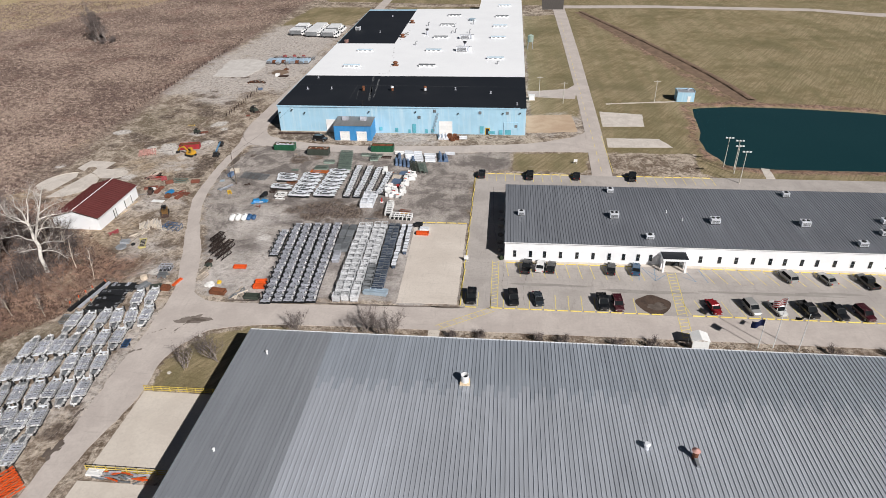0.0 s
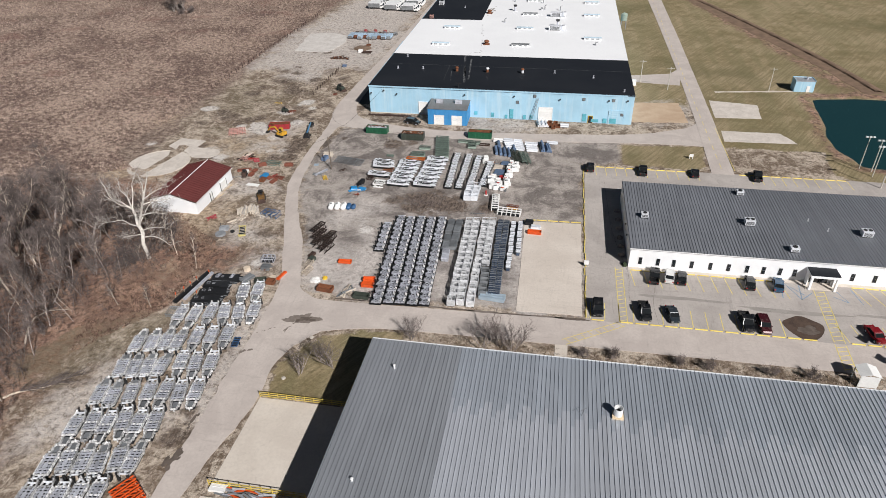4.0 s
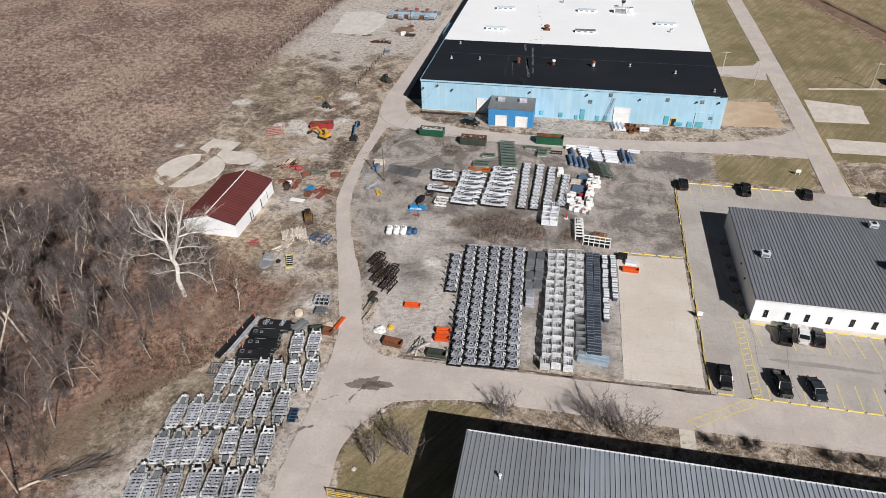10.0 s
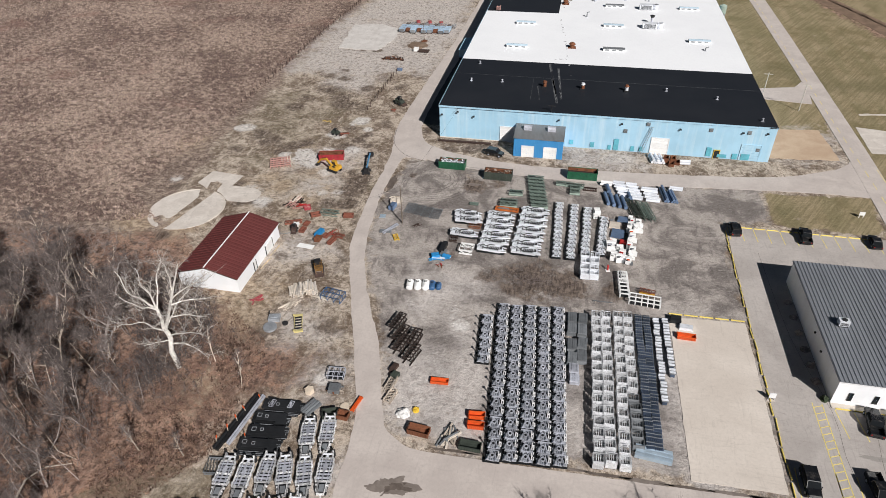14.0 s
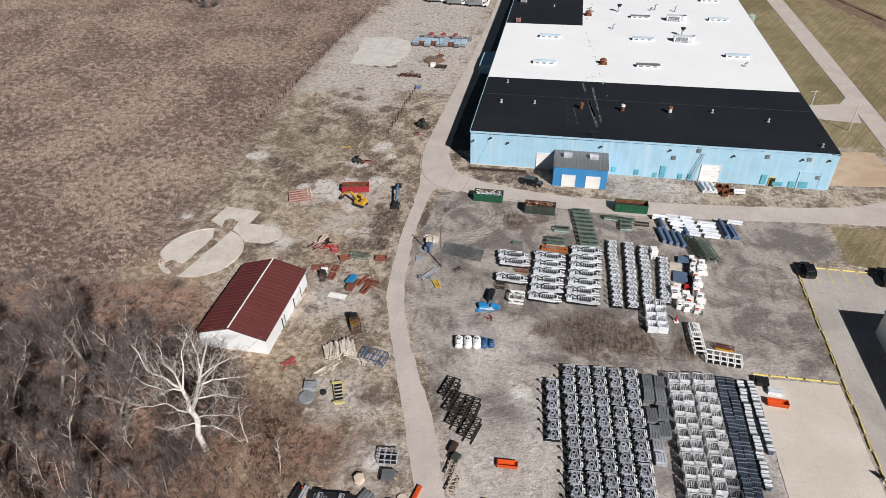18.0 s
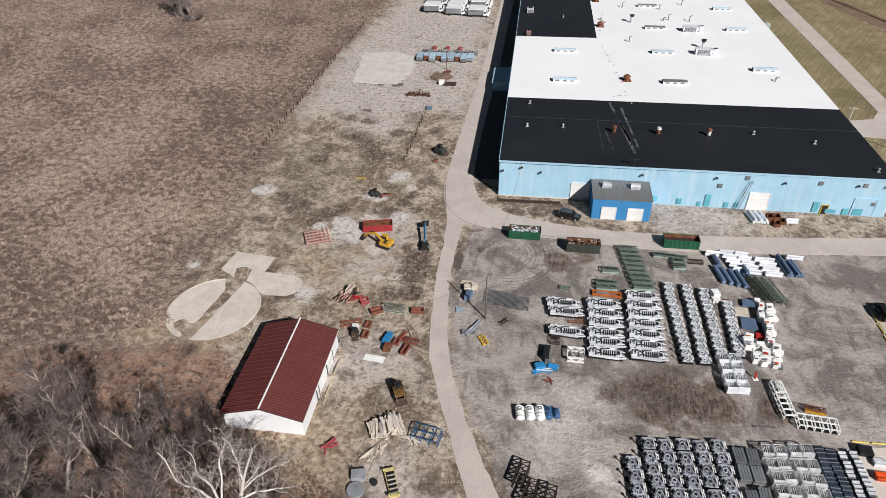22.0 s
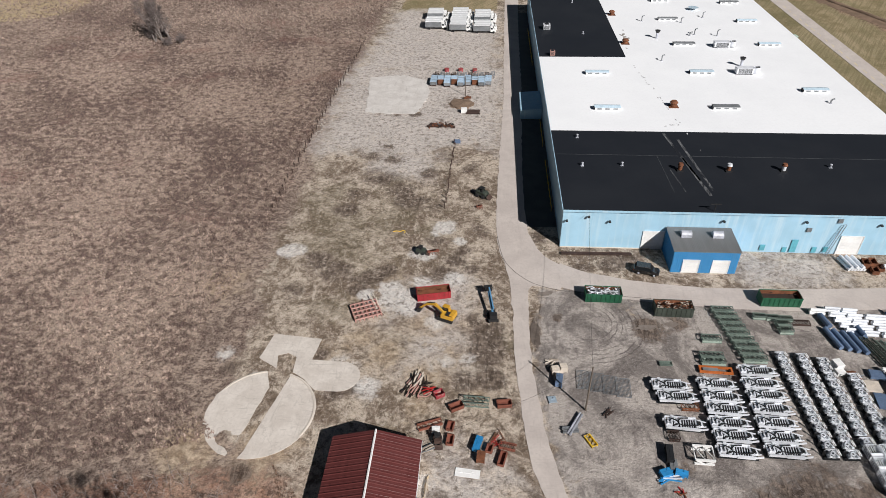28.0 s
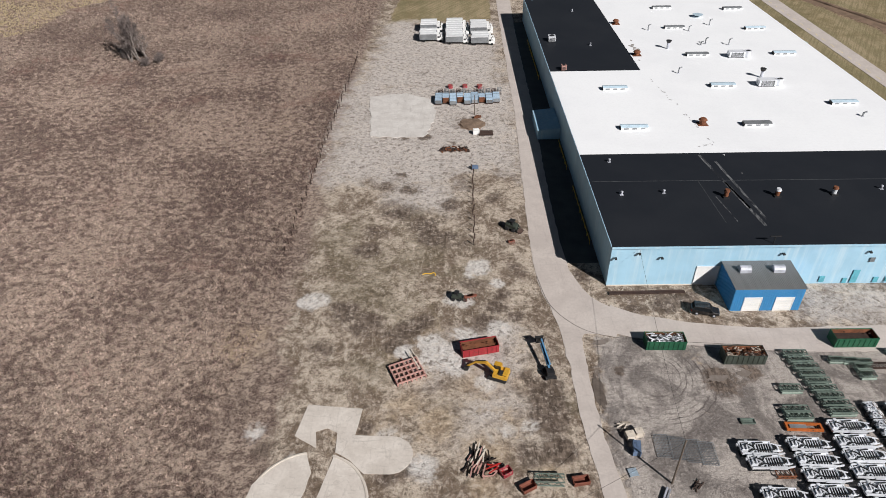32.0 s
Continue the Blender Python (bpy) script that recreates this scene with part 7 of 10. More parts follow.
for args in (
    (-91.2, 150.6, 75, 2.3, 0.9, 0.9, BLUE_PAINT, "sky blue steel cabinet lying on dirt", "cabinet"), (-90.7, 148.4, 85, 1.4, 1.1, 1.0, RUST, "rusty steel cabinet on dirt", "cabinet"),
    (-92.5, 146.0, -6, 3.4, 1.3, 0.12, WHITE, "flat white panel lying on dirt", "panel"), (-79.0, 165.4, 10, 1.2, 1.1, 1.0, PALLET_PALE, "pale equipment box on gravel", "equipment"),
    (-77.7, 165.8, 10, 1.1, 1.0, 1.2, PALLET_PALE, "pale equipment box on gravel", "equipment"), (-78.6, 163.2, 80, 2.0, 1.0, 1.1, PIPE_BLUE, "blue machine on gravel", "equipment"),
    (-79.9, 159.6, 10, 1.2, 1.2, 0.2, PALE_STEEL, "flat pale blue tray on gravel", "tray"), (-64.3, 150.2, 84, 2.6, 0.9, 1.1, BLACK_STEEL, "dark steel crate on gravel", "crate"),
    (-64.0, 148.7, 85, 1.6, 1.0, 0.5, GALV_DULL, "grey steel pallet on gravel", "crate"), (-34.0, 168.5, 12, 1.2, 1.5, 1.4, WHITE, "white plastic tank on gravel", "tank"),
) + (
    (-34.1, 167.2, 12, 1.3, 1.0, 0.9, WHITE, "white metal box on gravel", "box"), (-28.3, 167.0, -8, 2.4, 1.6, 0.6, PIPE_BLUE, "slate blue sheets on gravel", "panel"),
    (-30.2, 164.6, -5, 2.2, 2.0, 0.5, PALLET_PALE, "wooden tray of fittings on gravel", "tray"), (-29.6, 161.6, -8, 2.6, 3.0, 0.4, PIPE_BLUE, "slate blue tabletop sheets on gravel", "panel"),
    (-28.6, 158.6, -5, 1.3, 1.0, 0.6, RED, "red and white open box on gravel", "box"), (-20.2, 136.4, -4, 1.7, 1.4, 0.9, BLACK_STEEL, "black steel crate at the slab edge", "crate"),
    (-18.6, 134.7, -4, 2.1, 1.0, 0.7, GALV_BRIGHT, "bright steel crate at the slab edge", "crate"), (-73.6, 110.3, 5, 1.7, 1.5, 0.9, GALV_DULL, "pale grey crate on the verge", "crate"),
    (-97.6, 264.8, 3, 1.6, 1.4, 1.3, WHITE, "white tank on a dirt mound", "tank"), (-98.6, 245.6, 5, 1.5, 1.0, 0.8, PIPE_BLUE, "blue box at the end of posts", "box"),
    (-65.6, 116.4, 75, 1.6, 0.8, 0.7, RUST_DARK, "dark tub at the yard edge", "tub"), (-65.0, 114.7, 70, 1.2, 1.0, 0.9, OLIVE_DARK, "dark drum crate at the yard edge", "tub"),
    (-69.3, 108.2, 78, 2.8, 0.5, 0.45, ORANGE, "long orange steel box beside the road", "box"), (-97.4, 152.9, 5, 1.1, 0.9, 0.6, WHITE, "white sink beside machine", "box"),
    (-95.0, 264.6, 0, 3.8, 2.4, 0.5, RUST_DARK, "low dark rusty frame on dirt", "frame"), (-58.6, 58.4, 0, 2.2, 1.2, 0.6, WHITE, "white crate beside the yellow rail", "crate"),
):
    crate(*args)

def soft_tank(x, y, rz, r0, length, mat, label, group, seed):
    """A ribbed, slightly dented tank lying on its side."""
    t = thing("plastic_tank", x, y, 0, rz, label, "tank", group)
    rows = []
    for k in range(15):
        f = k / 14
        s = r0 * (0.55 if k in (0, 14) else (1.0 if k % 3 else 0.84)) * (1 + 0.06 * math.sin(3 * k + seed))
        rows.append([(s * math.cos(2 * math.pi * q / 12) * (1.05 + 0.1 * math.sin(q * 2 + seed)), (f - 0.5) * length, r0 * 0.9 + s * 0.9 * math.sin(2 * math.pi * q / 12)) for q in range(12)])
    piece("shell", lambda b: hull(b, rows), mat, t)
    piece("strap", lambda b: ring(b, 0, 0, 0, r0 * 0.5, 0.1, 0.06), DARK_TRIM, t, "dark cap ring", pose(0, length * 0.2, r0 * 1.76))
    piece("bearer", lambda b: lay(b, (0, -length * 0.3, 0, r0 * 1.8, 0.14, 0.12), (0, length * 0.3, 0, r0 * 1.8, 0.14, 0.12)), WOOD, t)
    return t


for i in range(3):
    soft_tank(-68.2 + 1.5 * i, 137.2 + 0.2 * i, 8 + 3 * (i % 2), 0.62, 2.3 + 0.1 * i, WHITE, "white plastic tank lying on gravel", "white tanks", i)
soft_tank(-64.0, 137.8, 8, 0.55, 2.2, LIFT_BLUE_DARK, "blue plastic tank lying on gravel", "blue tanks", 7)
soft_tank(-62.8, 137.9, 10, 0.5, 1.7, LIFT_BLUE_DARK, "blue plastic tank lying on gravel", "blue tanks", 8)


def white_housing(x, y, rz, k, seed):
    """White moulded machine housings: a tapered shell, a side tank, coloured trim."""
    r = random.Random(seed)
    t = thing("white_housing", x, y, 0, rz, "white painted machine housing with coloured trim", "machine part", "white housings")
    w, d, h = 1.25 * k * r.uniform(0.85, 1.15), 1.5 * k * r.uniform(0.8, 1.15), 1.2 * k * r.uniform(0.7, 1.2)
    piece("shell", lambda b: (box(b, 0, 0, 0.1, w, d, h, taper=0.93), box(b, 0, d * 0.3, h + 0.1, w * 0.9, d * 0.3, 0.16)), WHITE, t)
    piece("side_tank", lambda b: (box(b, w * 0.55, -d * 0.3, 0.1, w * 0.5, d * 0.5, h * 0.6)), WHITE if seed % 4 else GALV_DULL, t)
    piece("trim", lambda b: (box(b, -w * 0.1, -d * 0.15, h + 0.08, w * 0.5, d * 0.22, 0.12)), (WHITE, RED, GALV_DULL, WHITE, ORANGE, GALV)[seed % 6], t, "small coloured trim")
    # black slab on the shell, coloured like a recess in shade
    piece("recess", lambda b: box(b, -w * 0.2, -d * 0.38, h + 0.085, w * 0.4, d * 0.14, 0.04), BLACK_STEEL, t, "black slab painted as a shaded opening")
    piece("skid", lambda b: lay(b, (-w * 0.35, 0, 0, 0.12, d, 0.1), (w * 0.35, 0, 0, 0.12, d, 0.1)), DARK_TRIM, t)
    return t


for i in range(11):
    white_housing(-26.9 + 0.35 * math.sin(i * 1.7) - 0.05 * i, 167.6 - 1.55 * i, 8 * math.sin(3.1 * i) - 6, 0.82 + 0.2 * (i % 3) / 2, 30 + i)
for i, (x, y) in enumerate(((-25.4, 165.6), (-25.8, 163.6), (-30.8, 157.4), (-31.3, 156.0), (-29.4, 155.6), (-29.0, 153.8), (-29.6, 152.4), (-30.6, 153.0))):
    white_housing(x, y, 12 * math.sin(2.3 * i), 1.0 + 0.25 * (i % 2), 50 + i)
t = thing("red_stand", -31.7, 148.9, 0, 10, "red and white valve stand on gravel", "stand")
piece("base", lambda b: box(b, 0, 0, 0, 0.8, 0.8, 0.15), WHITE, t)
piece("column", lambda b: tube(b, (0, 0, 0.15), (0, 0.2, 1.2), 0.18, 8), RED, t)


def heap(name, x, y, r, h, mat, label, category, seed):
    bm = bmesh.new()
    bmesh.ops.create_icosphere(bm, subdivisions=3, radius=1)
    for v in bm.verts:
        k = 1 + 0.35 * noise.noise(v.co * 2.2 + Vector((seed, 0, 0)))
        v.co = Vector((v.co.x * r * k, v.co.y * r * k, max(-0.05, v.co.z * h * k)))
    ob = part(name, bm, mat)
    ob.location = (x, y, 0)
    return tagged(ob, label, category)


WHITE_LUMP = surface("white_lump_material", (0.72, 0.71, 0.69), 0.9, 0, 1.4, 7, 0.15, bump=0.05)
heap("mound", -61.9, 107.9, 1.0, 0.7, WHITE_LUMP, "small heap of white material by the road", "heap", 1)
heap("mound", -60.2, 108.9, 0.55, 0.5, YELLOW, "bright yellow wrapped bundle on gravel", "bundle", 2)
heap("earth_mound", -98.6, 270.6, 3.6, 0.6, surface("brown_earth", (0.2, 0.14, 0.1), 0.95, 0, 1, 6, 0.35, bump=0.05), "low heap of brown earth", "heap", 3)
STONE_PALE = surface("pale_boulder", (0.5, 0.46, 0.41), 0.9, 0, 2, 8, 0.2, bump=0.03)
heap("stone", -57.8, 80.4, 0.36, 0.3, STONE_PALE, "pale boulder on the lawn island", "stone", 4)
heap("stone", -56.6, 91.0, 0.42, 0.3, STONE_PALE, "pale boulder at the lawn corner", "stone", 5)
bm = bmesh.new()
tube(bm, (0, 0, 0), (0, 0, 0.4), 1.2, 20)
lid_ob = tagged(part("concrete_ring", bm, GALV_MID), "round concrete lid lying on dirt", "concrete ring")
lid_ob.location = (-89.6, 121.8, 0)
bm = bmesh.new()
tube(bm, (0, 0, 0.0), (0, 0, 0.3), 0.5, 16)
tyre = tagged(part("tyre", bm, RUBBER), "old black tyre lying on dirt", "tyre")
tyre.location = (-87.4, 123.3, 0)


def fence_panel(x, y, rz):
    t = thing("mesh_panel", x, y, 0, rz, "grey chain link panel lying on gravel", "fence panel", "chain link panels")
    piece("tube_frame", lambda b: (beam(b, (-1.1, -1.9, 0.12), (-1.1, 1.9, 0.2), 0.06), beam(b, (1.1, -1.9, 0.12), (1.1, 1.9, 0.2), 0.06), beam(b, (-1.1, -1.9, 0.12), (1.1, -1.9, 0.12), 0.06), beam(b, (-1.1, 1.9, 0.2), (1.1, 1.9, 0.2), 0.06)), GALV_DULL, t)
    piece("mesh", lambda b: [beam(b, (-1.1 + 0.2 * k, -1.9, 0.12), (-1.1 + 0.2 * k, 1.9, 0.2), 0.05, 0.02) for k in range(12)] + [beam(b, (-1.1, -1.9 + 0.27 * k, 0.12 + 0.005 * k), (1.1, -1.9 + 0.27 * k, 0.12 + 0.005 * k), 0.05, 0.02) for k in range(15)], GALV_DULL, t)


for i in range(4):
    fence_panel(-74.6 + 2.0 * i, 163.9 - 0.45 * i, -4)


# ---- poles, wires, lamps ----
def pole(x, y, h, mat, label, arms=0, lamp=False, name="utility_pole", r=0.15, rz=0):
    t = thing(name, x, y, 0, rz, label, "pole")
    piece("shaft", lambda b: tube(b, (0, 0, 0), (0, 0, h), r, 10, r * 0.65), mat, t)
    for k in range(arms):
        piece("cross_arm", lambda b: box(b, 0, 0, h - 0.5 - 0.9 * k, 2.4, 0.12, 0.14), mat, t)
    if lamp:
        for s in (-1, 0, 1):
            piece("lamp_head", lambda b: box(b, 0.85 * s, -0.15, h - 0.35, 0.55, 0.4, 0.28), TRIM_WHITE, t)
    return t


POLE_PALE = surface("pale_weathered_pole", (0.50, 0.47, 0.42), 0.8, 0, 1, 8, 0.15)
POLE_GREY = surface("weathered_pole_wood", (0.13, 0.105, 0.085), 0.85, 0, 1, 8, 0.25)
pole(-75.0, 157.9, 9.4, POLE_GREY, "bare dark wooden utility pole on gravel")
for x, y, h in ((63.6, 177.0, 9.2), (66.0, 175.4, 9.0), (65.2, 172.4, 8.6), (64.8, 165.8, 9.6)):
    pole(x, y, h, POLE_PALE, "tall pole with floodlights beside the pond", 1, True, "floodlight_pole")
for x, y, h in ((12.8, 240.0, 8), (21.4, 233, 8), (55.0, 236, 8)):
    pole(x, y, h, POLE_PALE, "wooden utility pole in the lawn", 1)
slab_sign = thing("lot_sign", -7.5, 120.9, 0, 0, "small white board on posts at the slab edge", "sign")
piece("board", lambda b: box(b, 0, 0, 0.55, 0.95, 0.1, 1.0), TRIM_WHITE, slab_sign)
piece("post", lambda b: lay(b, (-0.38, 0.07, 0, 0.08, 0.08, 1.5), (0.38, 0.07, 0, 0.08, 0.08, 1.5)), GALV_DULL, slab_sign)
piece("foot", lambda b: box(b, 0, 0, 0, 1.1, 0.5, 0.08), PAD, slab_sign)


def flag_pole(x, y, h, cloth, label):
    t = thing("flagpole", x, y, 0, 0, label, "flagpole")
    piece("shaft", lambda b: tube(b, (0, 0, 0), (0, 0, h), 0.09, 8, 0.05), TRIM_WHITE, t)
    piece("finial", lambda b: tube(b, (0, 0, h), (0, 0, h + 0.2), 0.1, 8), GALV_BRIGHT, t)
    for i, (m, z0, z1) in enumerate(cloth):
        bm = bmesh.new()
        top, low = [], []
        for k in range(9):
            xx, yy = -0.1 - 0.26 * k, 0.25 * math.sin(k * 0.9)
            top.append(bm.verts.new((xx, yy, h - z0 - 0.08 * k)))
            low.append(bm.verts.new((xx, yy, h - z1 - 0.08 * k)))
        for k in range(8):
            bm.faces.new((top[k], top[k + 1], low[k + 1], low[k]))
        bmesh.ops.solidify(bm, geom=bm.faces[:], thickness=0.02)
        part("flag_band", bm, m, t)


FLAG_NAVY = surface("navy_cloth", (0.02, 0.03, 0.10), 0.8, 0, 2, 12, 0.1)
flag_pole(49.9, 94.9, 11.0, [(RED if i % 2 == 0 else WHITE, 0.2 * i, 0.2 * i + 0.2) for i in range(7)], "white flagpole with a red and white striped flag")
flag_pole(47.2, 94.7, 6.5, [(FLAG_NAVY, 0.0, 1.4)], "white flagpole with a dark blue flag")
flag_pole(54.2, 94.5, 8.0, [(BLACK_STEEL, 0.0, 0.6)], "white flagpole with a small dark pennant")


def wire(a, b, sag, name="wire"):
    cu = bpy.data.curves.new(name, "CURVE")
    cu.dimensions, cu.bevel_depth, cu.bevel_resolution = "3D", 0.02, 1
    sp = cu.splines.new("POLY")
    sp.points.add(16)
    for k in range(17):
        f = k / 16
        p = Vector(a).lerp(Vector(b), f)
        sp.points[k].co = (p.x, p.y, p.z - 4 * sag * f * (1 - f), 1)
    cu.materials.append(RUBBER)
    return tagged(new(name, cu), "thin dark overhead wire", "wire", "overhead wires")


wire((-75.0, 157.9, 9.1), (-99.0, 148.4, 3.4), 0.6)
wire((-75.0, 157.9, 9.1), (-70.5, 200.1, 8.6), 0.9)


# ---- rails, kerb stops, markings ----
RAIL_YELLOW = surface("weathered_rail_yellow", (0.62, 0.47, 0.10), 0.6, 0, 0.8, 6, 0.2, dirt=(0.3, 0.24, 0.12), dirt_at=0.55)


def yellow_rail(x0, y0, x1, y1, label):
    t = thing("guard_rail", x0, y0, 0, math.degrees(math.atan2(y1 - y0, x1 - x0)), label, "guard rail", "yellow rails")
    ln = math.hypot(x1 - x0, y1 - y0)
    for z in (0.15, 0.58, 1.0):
        piece("rail", lambda b: box(b, ln / 2, 0, z, ln, 0.07, 0.09), RAIL_YELLOW, t)
    k = int(ln / 1.5)
    for i in range(k + 1):
        piece("post", lambda b: box(b, ln * i / k, 0.04, 0, 0.1, 0.1, 1.1), RAIL_YELLOW, t)


yellow_rail(-60.0, 75.9, -43.2, 75.9, "yellow steel guard rail above the concrete apron")
yellow_rail(-60.3, 58.9, -46.0, 58.9, "yellow steel guard rail below the concrete apron")


KERB_YELLOW = surface("chalky_yellow_paint", (0.76, 0.60, 0.14), 0.7, 0, 0.8, 6, 0.16, dirt=(0.42, 0.36, 0.22), dirt_at=0.58)


def stops(mesh_w, spots, label, group):
    bm = bmesh.new()
    quad_box(bm, [(a * mesh_w / 2 * k, b * 0.1 * k2, z) for z, k, k2 in ((0, 1, 1), (0.16, 0.98, 0.6)) for a, b in ((-1, -1), (1, -1), (1, 1), (-1, 1))])
    me = mesh_of("wheel_stop", bm, KERB_YELLOW)
    for x, y, rz in spots:
        ob = new("wheel_stop", me)
        ob.matrix_basis = pose(x, y, 0.07, 0, 0, rz)
        tagged(ob, label, "wheel stop", group)


spots = [(2.6 + 2.62 * i, 120.9, 0) for i in range(31) if not 11 <= i <= 15]
spots += [(-5.6 + 2.62 * i, 103.6, 0) for i in range(33) if i not in (1, 15, 16)]
spots += [(-5.8 + 2.6 * i, 168.6, 0) for i in range(25) if not 11 <= i <= 14]
stops(2.2, spots, "yellow concrete wheel stop on the lot", "wheel stops")
spots = [(-7.7 + 0.12 * math.sin(i * 2.1), 105.2 + 2.75 * i, 90 + 3 * math.sin(i * 1.3)) for i in range(23)] + [(-9.6 - 2.6 * i, 138.4 - 0.05 * i, 0) for i in range(5)]
stops(2.3, spots, "yellow timber kerb at the lot edge", "lot edge kerbs")


def marks(name, mat, lines, label, wide=0.15, z=0.0745):
    bm = bmesh.new()
    for a, b, c, d in lines:
        beam(bm, (a, b, z), (c, d, z), wide, 0.012)
    tagged(part(name, bm, mat), label, "road marking", kind="structure")


marks("stall_lines", ROAD_MARK, [(1.4 + 2.62 * i, 120.6, 2.6 + 2.62 * i - (0.6 if i < 12 else -0.6), 115.4) for i in range(32) if not 12 <= i <= 15], "worn yellow parking stall lines")
marks("stall_lines", ROAD_MARK, [(-6.9 + 2.62 * i, 103.9, -6.9 + 2.62 * i + (0.1 if i < 15 else -0.9), 108.9) for i in range(34) if i not in (15, 16)], "worn yellow parking stall lines")
marks("stall_lines", ROAD_MARK, [(-7.1 + 2.6 * i, 168.4, -7.1 + 2.6 * i + 0.2, 163.8) for i in range(26) if not 12 <= i <= 15], "worn yellow parking stall lines")
marks("lane_line", ROAD_MARK, [(-7.3, 104.2, -7.3, 103.9), (31.5, 171, 31.5, 200)] + [(28.3 + 0.045 * k, 172 + 6 * k, 28.3 + 0.045 * k + 0.03, 175 + 6 * k) for k in range(36)], "worn yellow centre line", z=0.083)


def ladder_marks(x0, y0, x1, y1, w, n, zz=0.0748):
    d = Vector((x1 - x0, y1 - y0)).normalized()
    s = Vector((-d.y, d.x)) * w / 2
    out = [(x0 + s.x, y0 + s.y, x1 + s.x, y1 + s.y), (x0 - s.x, y0 - s.y, x1 - s.x, y1 - s.y)]
    for k in range(n):
        f = (k + 0.5) / n
        px, py = x0 + (x1 - x0) * f, y0 + (y1 - y0) * f
        out.append((px - s.x, py - s.y - 0.3, px + s.x, py + s.y + 0.3))
    return out


marks("walkway_lines", ROAD_MARK, ladder_marks(-0.9, 121.5, -0.9, 103.6, 1.4, 14), "yellow hatched walkway across the lot")
marks("walkway_lines", ROAD_MARK, ladder_marks(-1.0, 103.3, -11.6, 96.6, 1.4, 8), "yellow hatched walkway across the road", z=0.068)
marks("walkway_lines", ROAD_MARK, ladder_marks(36.9, 119.0, 35.9, 103.6, 1.8, 13) , "yellow hatched walkway to the office door")
marks("walkway_lines", ROAD_MARK, ladder_marks(35.8, 103.0, 35.4, 96.4, 1.8, 6), "yellow hatched walkway across the road", z=0.068)
marks("bay_lines", MARK_BLUE, [(31.0, 120.6, 33.0, 115.6), (33.0, 115.6, 35.4, 118.0), (33.6, 120.4, 33.0, 115.6), (31.8, 119.6, 33.8, 117.2), (39.6, 120.6, 41.4, 115.8), (41.4, 115.8, 39.0, 117.4), (43.0, 120.4, 43.8, 115.6), (30.2, 120.4, 29.6, 115.6)], "pale blue accessible bay lines", 0.18)
bm = bmesh.new()
prism(bm, [(31.0 + 3.7 * math.cos(a) * (0.92 + 0.1 * math.sin(3 * a)), 106.9 + 3.4 * math.sin(a) * (0.95 + 0.08 * math.cos(4 * a))) for a in [2 * math.pi * k / 36 for k in range(36)]], 0.0, 0.082)
tagged(part("dirt_island", bm, surface("dark_brown_mulch", (0.075, 0.05, 0.038), 0.95, 0, 0.8, 6, 0.35, bump=0.06)), "dark brown patch of bare earth in the lot", "dirt island", kind="structure")
blot("mud_patch", 31.6, 106.2, 1.8, 1.3, 0, 0.09, "darker centre of the bare earth patch", 61)
bm = bmesh.new()
prism(bm, [(-13.2, 92.2), (-11.0, 92.2), (-11.0, 95.7), (-13.2, 95.7)], 0, 0.07)
tagged(part("door_pad", bm, SLAB), "pale concrete step pad at the road edge", "slab", kind="structure")


# ---- field fence and posts ----
post_bm = bmesh.new()
tube(post_bm, (0, 0, 0), (0.05, 0, 1.5), 0.11, 6)
box(post_bm, 0.02, 0, 0.9, 0.3, 0.24, 0.25)
post_me = mesh_of("fence_post", post_bm, RUST_DARK)
for i in range(44):
    ob = new("fence_post", post_me)
    y = 212 + 2.7 * i
    ob.matrix_basis = pose(-139.6 + 0.02 * (y - 176) + rng.uniform(-0.3, 0.3), y, 0, rng.uniform(-4, 4), rng.uniform(-6, 6), rng.uniform(0, 90))
    tagged(ob, "old dark fence post at the field edge", "fence post", "field fence posts")
for i in range(15):
    ob = new("fence_post", post_me)
    ob.matrix_basis = pose(-99.2 - 0.05 * (14 - i) + rng.uniform(-0.15, 0.15), 213.5 + 2.25 * i, 0, rng.uniform(-6, 6), rng.uniform(-6, 6), rng.uniform(0, 90))
    tagged(ob, "short dark stake in a row on gravel", "post", "row of dark stakes")


